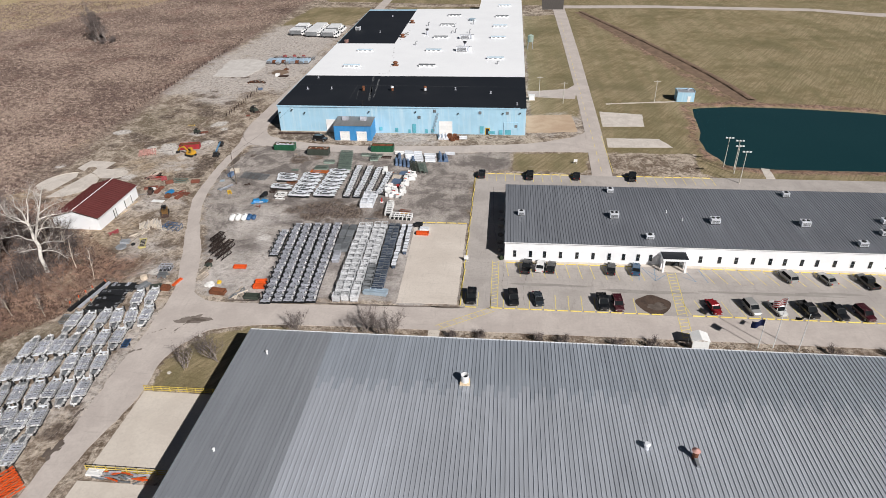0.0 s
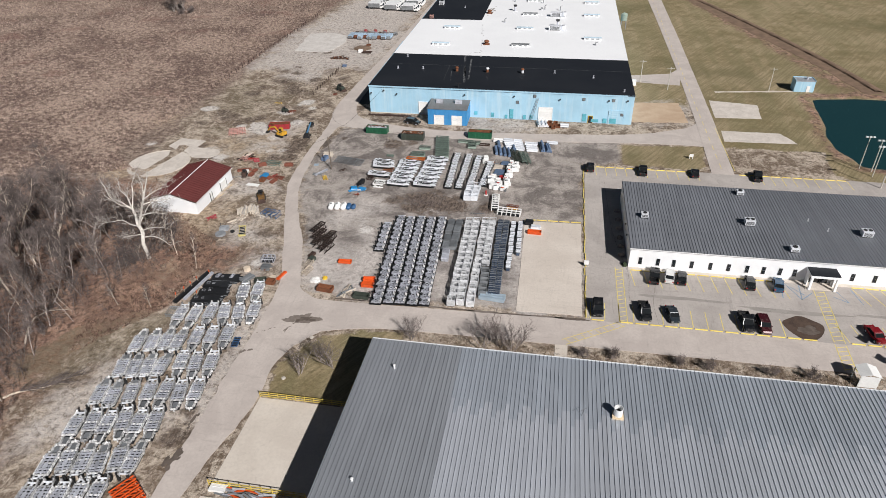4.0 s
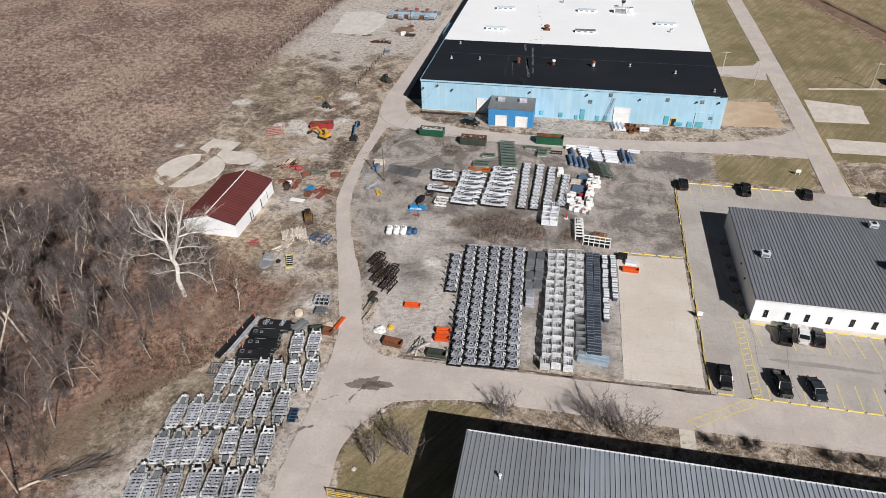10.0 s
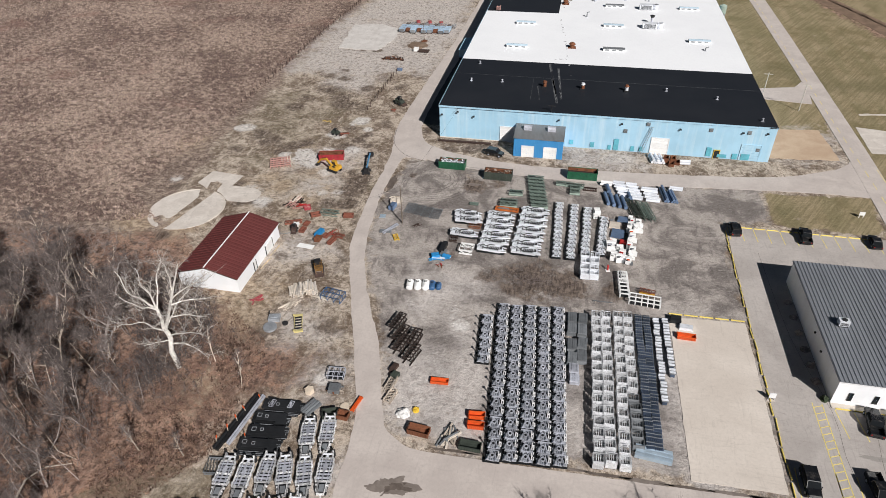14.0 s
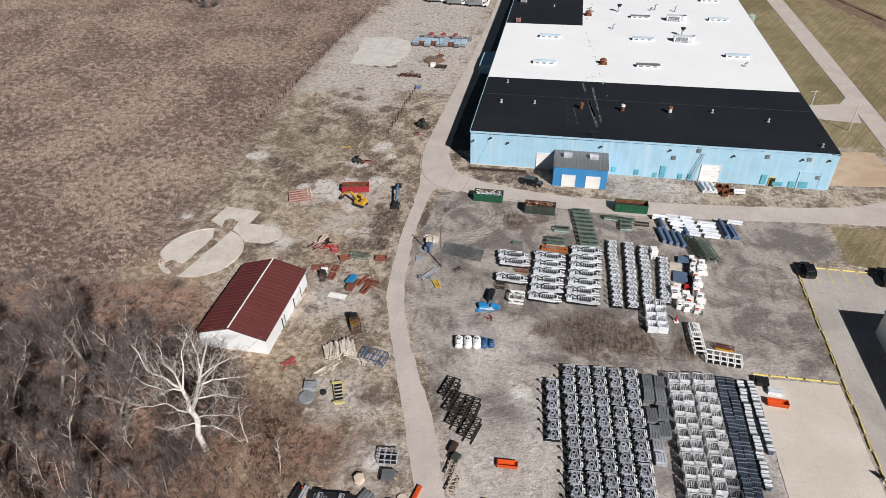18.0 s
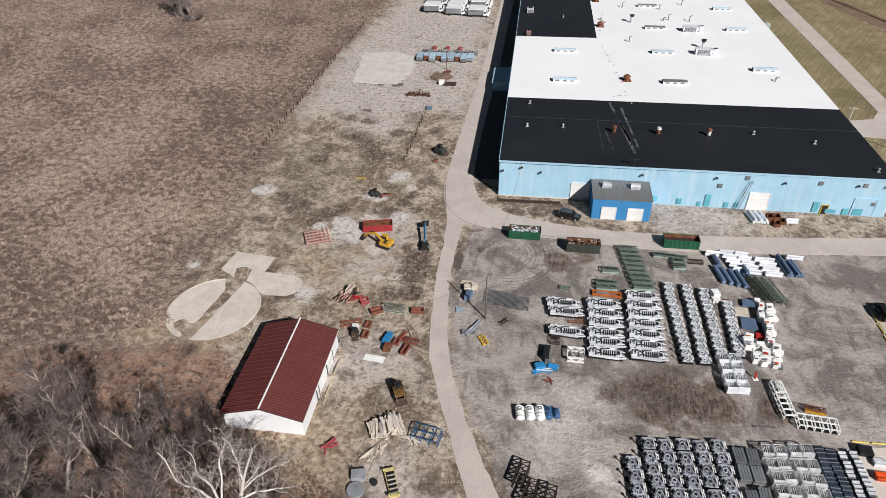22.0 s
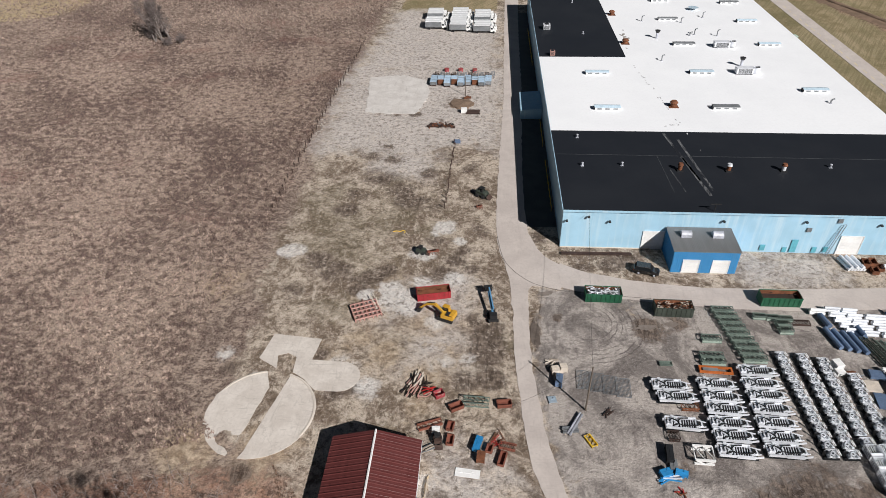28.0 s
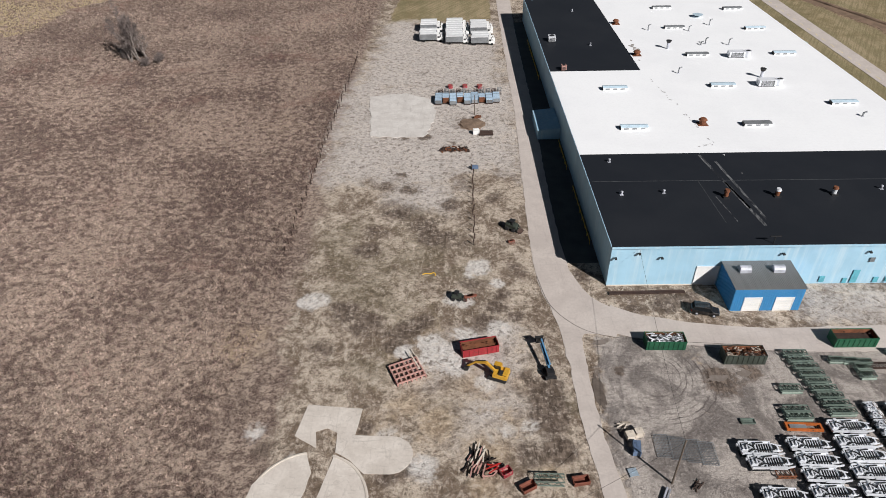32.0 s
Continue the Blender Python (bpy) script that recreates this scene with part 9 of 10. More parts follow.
# blue wall: eave trim, touch-up patches, ladder, lamps
piece("eave_trim", lambda b: lay(b, (41.2, -0.32, 8.72, 82.6, 0.14, 0.42)), WALL_BLUE, plant)
piece("eave_trim", lambda b: lay(b, (-0.13, 82, 8.72, 0.14, 164, 0.42)), WALL_BLUE, plant)
piece("wall_footing", lambda b: lay(b, (9, -0.2, 0.1, 18, 0.16, 0.16)), PALLET_PALE, plant)
for i, (x, w, h, z) in enumerate(((32.3, 0.9, 0.8, 0.8), (34.6, 1.0, 1.2, 0.9), (39.9, 1.0, 1.4, 0.5), (44.2, 0.8, 1.2, 0.2), (45.8, 1.2, 3.0, 0.3), (49.9, 0.9, 1.3, 0.3), (52.0, 0.9, 1.2, 0.5), (68.2, 1.2, 2.4, 0.5), (71.4, 2.2, 0.9, 0.4), (74.4, 1.2, 1.5, 0.2), (76.8, 2.0, 1.6, 0.2), (31.2, 0.7, 0.7, 3.6))):
    piece("paint_patch", lambda b: box(b, x, -0.17 - 0.0036 * x, z, w, 0.03, h), WALL_TEAL, plant, "fresh teal paint patch")
for x, z in ((5.0, 7.6), (9.2, 6.6), (31, 7.2), (46.5, 7.4), (60.5, 7.0), (75, 7.2), (80.5, 7.4), (0.8, 6.6)):
    piece("wall_lamp", lambda b: box(b, x, -0.55, z, 0.4, 0.5, 0.3), DARK_TRIM, plant)
for x, z in ((47.6, 5.2), (52.8, 7.4), (67.6, 7.0), (79.3, 2.6), (76.4, 7.0)):
    piece("wall_vent", lambda b: (box(b, x, -0.33, z, 0.9, 0.14, 0.9), [box(b, x, -0.42, z + 0.1 + 0.2 * k, 0.8, 0.06, 0.08) for k in range(4)]), GALV_DULL, plant)
ladder = thing("wall_ladder", -22.6, 199.2, 0, 0, "grey steel ladder leaning on the blue wall", "ladder")
for s in (-1, 1):
    piece("stile", lambda b: beam(b, (-0.9 + s * 0.25, -0.3, 0), (0.9 + s * 0.25, 0.25, 7.2), 0.09), GALV_DULL, ladder)
piece("rung", lambda b: [beam(b, (-1.1 + 1.8 * k / 16, -0.3 + 0.55 * k / 16, 7.2 * k / 16), (-0.7 + 1.8 * k / 16, -0.3 + 0.55 * k / 16, 7.2 * k / 16), 0.05) for k in range(17)], GALV_DULL, ladder)
splash(-46.6, 262.0, 26.0, 0.6, 96, 26, 9.163, "small grey stains in a line on the white roof", 71, ROOF_SMUDGE)
splash(-47.0, 301.0, 12.0, 1.0, 86, 16, 9.163, "small grey stains beside the black roof", 72, ROAD_WORN)
splash(-46.2, 238.5, 2.6, 0.5, 20, 9, 9.163, "dirty smudge at the edge of the white roof", 73, ROOF_SMUDGE)

# west dock of the plant
dock = thing("dock_canopy", -78.6, 267.0, 0, 0, "blue dock shelter on the plant's shaded side", "dock shelter")
piece("wall", lambda b: box(b, 0, 0, 0, 5.8, 12.4, 2.6), WALL_BLUE, dock)
for k in range(2):
    piece("roof", lambda b: quad_box(b, [(-3.0, -6.4 + 6.45 * k, 2.6), (3.0, -6.4 + 6.45 * k, 2.6), (3.0, -0.05 + 6.45 * k, 2.6), (-3.0, -0.05 + 6.45 * k, 2.6), (-3.0, -6.4 + 6.45 * k, 2.75), (3.0, -6.4 + 6.45 * k, 3.3), (3.0, -0.05 + 6.45 * k, 3.3), (-3.0, -0.05 + 6.45 * k, 2.75)]), WALL_BLUE, dock)
for y0, ln in ((302.5, 36.0), (244.0, 14.4), (213.0, 22.0)):
    t = thing("dock_rail", -76.3, y0, 0, 90, "low yellow rail along the shaded dock", "guard rail", "dock rails")
    piece("rail", lambda b: box(b, ln / 2, 0, 0.95, ln, 0.16, 0.14), YELLOW, t)
    for k in range(int(ln / 3) + 1):
        piece("post", lambda b: box(b, 0.1 + 3.0 * k, 0, 0, 0.1, 0.1, 0.95), YELLOW, t)
sheet("dock_pit", [(-82.4, 207), (-75.6, 207), (-75.6, 362), (-80.6, 362)], 0.045, surface("dark_dock_pavement", (0.10, 0.098, 0.095), 0.85, 0, 0.3, 4, 0.3), "dark strip of dock pavement beside the plant", "slab", 0.1)

# office windows and porch
WIN_X = (3.2, 6.7, 9.8, 13.3, 16.9, 20.4, 23.9, 27.0, 30.1, 32.8, 43.4, 47.4, 50.9, 54.4, 58.0, 61.0, 64.5, 67.6, 71.2, 74.8, 78.4, 82.0, 85.6, 89.2)
for i, x in enumerate(WIN_X):
    w = thing("window_%d" % (i + 1), x + 0.05, 122.0, 1.15, 0, "narrow dark office window in the white wall", "window", kind="structure")
    piece("window_surround", lambda b: lay(b, (-0.3, -0.03, 0, 0.06, 0.12, 1.5), (0.3, -0.03, 0, 0.06, 0.12, 1.5), (0, -0.03, 1.44, 0.54, 0.12, 0.06), (0, -0.05, -0.06, 0.72, 0.2, 0.07)), DARK_TRIM, w)
    piece("pane", lambda b: lay(b, (0, -0.02, 0.03, 0.54, 0.05, 0.66)), GLASS, w)
    piece("pane", lambda b: lay(b, (0, -0.02, 0.74, 0.54, 0.05, 0.66)), GLASS, w)
porch = thing("porch", 37.4, 120.4, 0, 0, "white entrance porch with a dark flat roof", "porch")
piece("roof", lambda b: box(b, 0, 0.1, 3.0, 5.4, 3.2, 0.5), WALL_WHITE, porch)
piece("roof_cover", lambda b: box(b, 0, 0.1, 3.5, 5.3, 3.1, 0.06), ROOF_BLACK, porch)
for s in (-1, 1):
    piece("column", lambda b: box(b, s * 2.3, -1.2, 0, 0.4, 0.4, 3.0), WALL_WHITE, porch)
    piece("side_wall", lambda b: box(b, s * 2.4, 0.8, 0, 0.2, 1.4, 3.0), WALL_WHITE, porch)
piece("entrance_glass", lambda b: box(b, 0, 1.4, 0.1, 3.4, 0.1, 2.6), GLASS, porch)
piece("door_bar", lambda b: [box(b, -1.6 + 0.8 * k, 1.33, 0.1, 0.07, 0.08, 2.6) for k in range(5)], DARK_TRIM, porch)
sheet("entrance_walk", [(1.0, 120.9), (34.5, 121.0), (34.5, 119.2), (40.4, 119.2), (40.4, 121.0), (90, 121.0), (90, 121.95), (1.0, 121.95)], 0.16, SLAB, "pale concrete kerb walk along the office", "pavement", 0.0)
for x, z in ((-0.1, 3.2), (-0.1, 2.8)):
    piece("wall_lamp", lambda b: box(b, x, 8 + 10 * (z - 2.8), z, 0.3, 0.3, 0.25), DARK_TRIM, office)

# shed roof, doors
shed_roof = new("roof")
shed_roof.parent = shed
for s, xe in ((-1, -6.3), (1, 6.3)):
    bm = bmesh.new()
    wd = 0.915
    ze = 5.22 - 1.8 * abs(xe) / 6.0
    prof = [(0, 0.10), (0.05, 0.19), (0.13, 0.19), (0.18, 0.10), (0.44, 0.10), (0.47, 0.125), (0.51, 0.125), (0.54, 0.10), (wd - 0.004, 0.10)]
    lo = [bm.verts.new((xe, a, ze + b)) for a, b in prof]
    hi = [bm.verts.new((0, a, 5.22 + b)) for a, b in prof]
    for i in range(len(prof) - 1):
        bm.faces.new((lo[i], lo[i + 1], hi[i + 1], hi[i]))
    a, b = bm.verts.new((xe, wd - 0.004, ze)), bm.verts.new((xe, 0, ze))
    bm.faces.new(lo + [a, b])
    c, d = bm.verts.new((0, 0, 5.23)), bm.verts.new((0, wd - 0.004, 5.23))
    bm.faces.new((b, a, d, c))
    bm.faces.new((lo[0], b, c, hi[0]))
    me = mesh_of("roof_panel", bm, ROOF_MAROON)
    for k in range(21):
        ob = new("roof_panel", me)
        ob.parent = shed_roof
        ob.location = (0, -0.35 + wd * k, 0)
piece("ridge_cap", lambda b: (beam(b, (-0.07, -0.36, 5.42), (-0.07, 18.87, 5.42), 0.14, 0.04, (-0.29, 0, 1)), beam(b, (0.07, -0.36, 5.42), (0.07, 18.87, 5.42), 0.14, 0.04, (0.29, 0, 1))), GALV_WHITE, shed)
piece("fascia", lambda b: (beam(b, (-6.3, -0.33, 3.32), (0, -0.33, 5.2), 0.06, 0.2), beam(b, (6.3, -0.33, 3.32), (0, -0.33, 5.2), 0.06, 0.2)), RUST_DARK, shed)
piece("gutter", lambda b: lay(b, (6.3, 9.25, 3.2, 0.12, 19.2, 0.12)), TRIM_WHITE, shed)
for y, w in ((7.0, 1.0), (13.5, 3.2)):
    piece("door", lambda b: box(b, 6.02, y, 0, 0.1, w, 2.1), WHITE, shed)
    for s in (-1, 1):
        piece("door_post", lambda b: box(b, 6.06, y + s * w / 2, 0, 0.14, 0.14, 2.2), DARK_TRIM, shed)
pile("lumber_pile", -98.1, 138.0, 86, (WOOD_NEW, WOOD), 7, 3.4, 0.4, 0.4, 3.0, 0.16, "pale lumber leaning along the shed wall", "lumber", 61, 0.3)
pile("lumber_pile", -98.1, 143.0, 88, (WOOD_NEW, WOOD), 7, 2.2, 0.4, 0.6, 2.6, 0.16, "pale lumber leaning along the shed wall", "lumber", 62, 0.3)
pile("lumber_pile", -98.0, 149.8, 30, (WOOD, GALV_DULL), 9, 1.6, 0.8, 0.5, 2.4, 0.18, "grey boards behind the shed corner", "lumber", 63, 0.3)

# small buildings beyond
hut = thing("pump_hut", 66.1, 236.6, 0, 0, "small light blue pump hut by the pond", "hut")
piece("wall", lambda b: box(b, 0, 1.8, 0, 6.2, 4.2, 3.6), WALL_BLUE, hut)
piece("roof", lambda b: box(b, 0, 1.8, 3.6, 6.3, 4.3, 0.18), GALV_MID, hut)
piece("parapet", lambda b: lay(b, (-3.1, 1.8, 3.6, 0.14, 4.3, 0.4), (3.1, 1.8, 3.6, 0.14, 4.3, 0.4), (0, 3.9, 3.6, 6.3, 0.14, 0.4)), WALL_BLUE, hut)
piece("door", lambda b: box(b, 1.2, -0.36, 0, 1.0, 0.1, 2.1), WHITE, hut)
piece("roof_vent", lambda b: tube(b, (1, 2, 3.7), (1, 2, 4.5), 0.4, 10), GALV, hut)
wt = thing("raised_tank", 11.2, 315.0, 0, 0, "small pale green tank raised on steel legs", "tank")
piece("tank", lambda b: tube(b, (0, 0, 3.4), (0, 0, 6.2), 1.4, 16), GREEN_PALE, wt)
piece("tank_cap", lambda b: tube(b, (0, 0, 6.2), (0, 0, 6.8), 1.4, 16, 0.2), GREEN_PALE, wt)
for a, b_ in ((-1, -1), (1, -1), (1, 1), (-1, 1)):
    piece("leg", lambda b: beam(b, (a * 1.2, b_ * 1.2, 0), (a * 0.9, b_ * 0.9, 3.5), 0.14), GALV, wt)
gs = thing("gas_meter", 10.0, 236.8, 0, 0, "white gas cabinet beside the plant", "cabinet")
piece("body", lambda b: box(b, 0, 0, 0.2, 2.0, 1.4, 1.6), WHITE, gs)
piece("lid", lambda b: box(b, 0, 0, 1.8, 2.1, 1.5, 0.1), WHITE, gs)
piece("plinth", lambda b: box(b, 0, 0, 0, 2.4, 1.8, 0.2), PAD, gs)
cov = thing("covered_gate", 36.4, 94.0, 0, 0, "white metal canopy shelter beside the road", "shelter")
piece("roof", lambda b: hull(b, [[(-1.6, -1.4, 2.5), (0, -1.4, 3.1), (1.6, -1.4, 2.5), (0, -1.4, 3.0)], [(-1.6, 1.4, 2.5), (0, 1.4, 3.1), (1.6, 1.4, 2.5), (0, 1.4, 3.0)]]), WHITE, cov)
for a, b_ in ((-1, -1), (1, -1), (1, 1), (-1, 1)):
    piece("post", lambda b: box(b, a * 1.4, b_ * 1.2, 0, 0.12, 0.12, 2.6), WHITE, cov)
piece("side_panel", lambda b: box(b, 0, -1.25, 0.2, 2.7, 0.06, 2.3), WHITE, cov)
sg = thing("ground_sign", 21.3, 177.2, 0, 0, "small white sign in the grass strip", "sign")
piece("board", lambda b: box(b, 0, 0, 0.6, 1.1, 0.1, 0.8), WHITE, sg)
piece("post", lambda b: lay(b, (-0.4, 0, 0, 0.1, 0.08, 0.6), (0.4, 0, 0, 0.1, 0.08, 0.6)), WHITE, sg)


# ---- bare trees ----
def bark(name, col, amt=0.3):
    n = Nodes(name)
    a = n.noise(1.6, 5, 0.6)
    b = n.noise(9, 4, 0.6, stretch=(1, 1, 0.3))
    r = n.add("ShaderNodeObjectInfo").outputs["Random"]
    c = n.mix(n.ramp(a, 0.3, 0.7), scaled(col, 1 - amt), scaled(col, 1 + amt))
    c = n.mix(1.0, c, n.mix(r, (0.72,) * 3, (1.25,) * 3), "MULTIPLY")
    return n.finish(c, 0.9, 0, b, 0.02, 0.5, 0.2)


BARK = bark("grey_brown_bark", (0.29, 0.248, 0.228))
TWIG = bark("brown_twigs", (0.15, 0.124, 0.117))
BARK_PALE = bark("white_sycamore_bark", (0.66, 0.625, 0.58), 0.2)
BRUSH = bark("grey_brown_brush", (0.25, 0.208, 0.19))
TWIG_RUST = bark("rust_brown_stems", (0.21, 0.14, 0.11))
TWIG_PALE = bark("pale_sycamore_twigs", (0.40, 0.365, 0.335), 0.3)
BARK_TAN = bark("tan_bark", (0.52, 0.445, 0.37), 0.25)


def limb_mesh(name, limbs, mat):
    """Tapered many-sided limbs, each a run of points with radii."""
    verts, faces = [], []
    for pts, radii, sides in limbs:
        base = len(verts)
        for i, p in enumerate(pts):
            d = (pts[min(i + 1, len(pts) - 1)] - pts[max(i - 1, 0)]).normalized()
            u = d.cross(Vector((0.3, 0.5, 0.81))).normalized()
            v = d.cross(u)
            for k in range(sides):
                a = 2 * math.pi * k / sides
                verts.append(p + (u * math.cos(a) + v * math.sin(a)) * radii[i])
        for i in range(len(pts) - 1):
            for k in range(sides):
                a, b = base + i * sides + k, base + i * sides + (k + 1) % sides
                faces.append((a, b, b + sides, a + sides))
    me = bpy.data.meshes.new(name)
    me.from_pydata([tuple(v) for v in verts], [], faces)
    me.materials.append(mat)
    return me


def grow(seed, height, trunk_r, spread, n_limb, n_branch, n_twig, first=0.35, stems=1, lean=0.06, twig_r=0.022, rise=0.35, wob=0.16):
    """Runs of points for a bare tree: thick limbs, then fine twigs."""
    r = random.Random(seed)
    thick, fine = [], []

    def run(p, d, ln, rad, seg, wob, lift, sides, store, tip=0.25):
        pts, rr = [p.copy()], [rad]
        for i in range(seg):
            d = (d + Vector((r.gauss(0, wob), r.gauss(0, wob), r.gauss(0, wob) + lift))).normalized()
            p = p + d * ln / seg
            pts.append(p.copy())
            rr.append(rad * (1 - (1 - tip) * (i + 1) / seg))
        store.append((pts, rr, sides))
        return pts, rr

    def along(pts, f):
        i = min(len(pts) - 2, int(f * (len(pts) - 1)))
        g = f * (len(pts) - 1) - i
        return pts[i].lerp(pts[i + 1], g), (pts[i + 1] - pts[i]).normalized()

    for s in range(stems):
        a0 = r.uniform(0, 6.28)
        d0 = Vector((math.cos(a0) * lean * (1 if stems == 1 else 5), math.sin(a0) * lean * (1 if stems == 1 else 5), 1)).normalized()
        trunk, tr = run(Vector((0.2 * math.cos(a0) * (stems > 1), 0.2 * math.sin(a0) * (stems > 1), -0.2)), d0, height * r.uniform(0.85, 1), trunk_r, 8, 0.09, 0.04, 7, thick, 0.15)
        for i in range(n_limb):
            f = first + (0.95 - first) * (i + r.random()) / n_limb
            p, d = along(trunk, f)
            a = r.uniform(0, 6.28)
            out = Vector((math.cos(a), math.sin(a), r.uniform(rise, rise + 0.65))).normalized()
            ln = spread * (1.15 - f * 0.75) * r.uniform(0.7, 1.15)
            limb, lr = run(p, (out + d * 0.25).normalized(), ln, trunk_r * (1 - f) * 0.5 + 0.04, 5 if wob < 0.2 else 8, wob, 0.1, 5, thick)
            for j in range(n_branch):
                g = r.uniform(0.25, 0.98)
                q, e = along(limb, g)
                side = Vector((r.gauss(0, 1), r.gauss(0, 1), r.gauss(0.35, 0.7))).normalized()
                br, bb = run(q, (e * 0.7 + side * 0.8).normalized(), ln * r.uniform(0.3, 0.55), lr[0] * 0.32 + 0.012, 4, wob * 1.25, 0.08, 4, thick if lr[0] > 0.1 else fine)
                for k in range(n_twig):
                    h = r.uniform(0.2, 1.0)
                    w, e2 = along(br, h)
                    side = Vector((r.gauss(0, 1), r.gauss(0, 1), r.gauss(0.3, 0.8))).normalized()
                    run(w, (e2 * 0.7 + side).normalized(), r.uniform(0.6, 1.6) * (0.6 + spread / 9), twig_r, 1, 0.2, 0.03, 3, fine, 0.4)
    return thick, fine


def make_tree(name, seed, bark_m, twig_m, label, category, group, **kw):
    thick, fine = grow(seed, **kw)
    t = thing(name, 0, 0, 0, 0, label, category, group)
    part("trunk", limb_mesh("trunk", thick, bark_m), bark_m, t)
    part("crown", limb_mesh("crown", fine, twig_m), twig_m, t, "bare twig crown")
    return t


protos = []
for i in range(9):
    tall = (18, 21, 15, 19, 22, 14, 17, 20, 16)[i]
    protos.append(make_tree("bare_tree", 100 + i, (BARK, BARK_TAN, BARK)[i % 3], TWIG, "tall bare woodland tree with a tan trunk" if i % 3 == 1 else "tall bare grey-brown woodland tree", "tree", "bare woodland trees", height=tall, trunk_r=0.17 + 0.05 * (i % 3), spread=4.6 + 0.9 * (i % 3), n_limb=14, n_branch=6, n_twig=9, first=0.38, rise=0.55, wob=0.2, twig_r=0.024, lean=0.12, stems=2 if i % 4 == 3 else 1))
saplings = [make_tree("sapling", 140 + i, BARK, TWIG, "slender bare understorey sapling", "tree", "woodland saplings", height=6 + i, trunk_r=0.07, spread=2.6, n_limb=11, n_branch=4, n_twig=7, first=0.15, stems=3, wob=0.2) for i in range(3)]


def inside(x, y, poly):
    return float(signed(np.array([x]), np.array([y]), poly)[0])


FOREST = [(-215, 118), (-168, 124), (-128, 130), (-117, 126), (-110, 119), (-103, 111), (-99.5, 105), (-103.5, 98), (-104, 88), (-102.5, 76), (-98, 63), (-95, 50), (-95, 12), (-215, 12)]
r3 = random.Random(33)
taken = []
used = [False] * 12
tries = 0
while len(taken) < 215 and tries < 16000:
    tries += 1
    x, y = r3.uniform(-180, -94), r3.uniform(25, 142)
    d = inside(x, y, FOREST)
    if d < 0.5 or any((x - a) ** 2 + (y - b) ** 2 < 7.6 for a, b in taken):
        continue
    if math.hypot(x + 100.5, y - 110) < 5.0:
        continue
    taken.append((x, y))
    k = r3.randrange(9) if r3.random() < 0.7 else 9 + r3.randrange(3)
    s = r3.uniform(0.78, 1.1) * (0.55 if d < 4 else (0.75 if d < 9 else 1.0))
    m = pose(x, y, 0, r3.gauss(0, 5), r3.gauss(0, 5), r3.uniform(0, 360)) @ Matrix.Diagonal((s, s, s, 1))
    src = (protos + saplings)[k]
    if not used[k]:
        used[k] = True
        src.matrix_basis = m
    else:
        made = copy_thing(src, pose(0, 0, 0))
        made.matrix_basis = m
# brush between the trunks
def thicket(count, seed, hi=7.5, mat=None, rad=0.035, lean=0.18, box4=(-182, -94, 25, 143), keep=None, bushy=8):
    r = random.Random(seed)
    limbs = []
    while len(limbs) < count * (bushy + 1):
        x, y = r.uniform(box4[0], box4[1]), r.uniform(box4[2], box4[3])
        if (inside_fast(x, y) if keep is None else inside(x, y, keep)) < 0:
            continue
        if noise.noise((x * 0.12, y * 0.12, 2)) < r.uniform(-0.45, 0.1):
            continue
        p, h = Vector((x, y, -0.1)), r.uniform(0.25, 1.0) * hi
        d = Vector((r.gauss(0, lean), r.gauss(0, lean), 1)).normalized()
        q, e = p + d * h * 0.5, p + d * h + Vector((r.gauss(0, 0.12), r.gauss(0, 0.12), 0)) * h
        limbs.append(([p, q, e], [rad, rad * 0.8, rad * 0.3], 3))
        for _ in range(bushy):
            o = p.lerp(q, r.uniform(0.5, 1)) if r.random() < 0.4 else q.lerp(e, r.uniform(0.1, 0.98))
            v = Vector((r.gauss(0, 1), r.gauss(0, 1), r.uniform(-0.1, 1.3))).normalized() * r.uniform(0.6, 2.0)
            limbs.append(([o, o + v + Vector((0, 0, 0.15))], [0.022, 0.008], 3))
    me = limb_mesh("brush", limbs, mat or TWIG)
    return tagged(new("brush", me), "dense bare brush filling the wood", "brush", kind="stuff")


GRID = signed(*[v.ravel() for v in np.meshgrid(np.arange(-184, -92, 1.0), np.arange(22, 146, 1.0))], FOREST).reshape(124, 92)


def inside_fast(x, y):
    return GRID[min(123, max(0, int(y - 22))), min(91, max(0, int(x + 184)))]


thicket(5200, 77, 7.0, None, 0.035, 0.3, bushy=11)
thicket(110, 79, 11.0, BARK_TAN, 0.05, 0.14)
thicket(240, 83, 11.0, BARK, 0.07, 0.2)
thicket(500, 81, 6.5, None, 0.035, 0.25, (-130, -96, 104, 134), [(-128, 122), (-116, 118), (-103, 105), (-97, 108), (-97, 116), (-102, 125), (-110, 129), (-118, 132)])
thicket(1000, 78, 3.0, BRUSH, 0.035, 0.25, (-200, -99, 108, 144), [(-200, 112), (-168, 118), (-128, 124), (-116, 120), (-103, 108), (-97, 113), (-103, 124), (-118, 138), (-132, 144), (-168, 138), (-200, 133)])

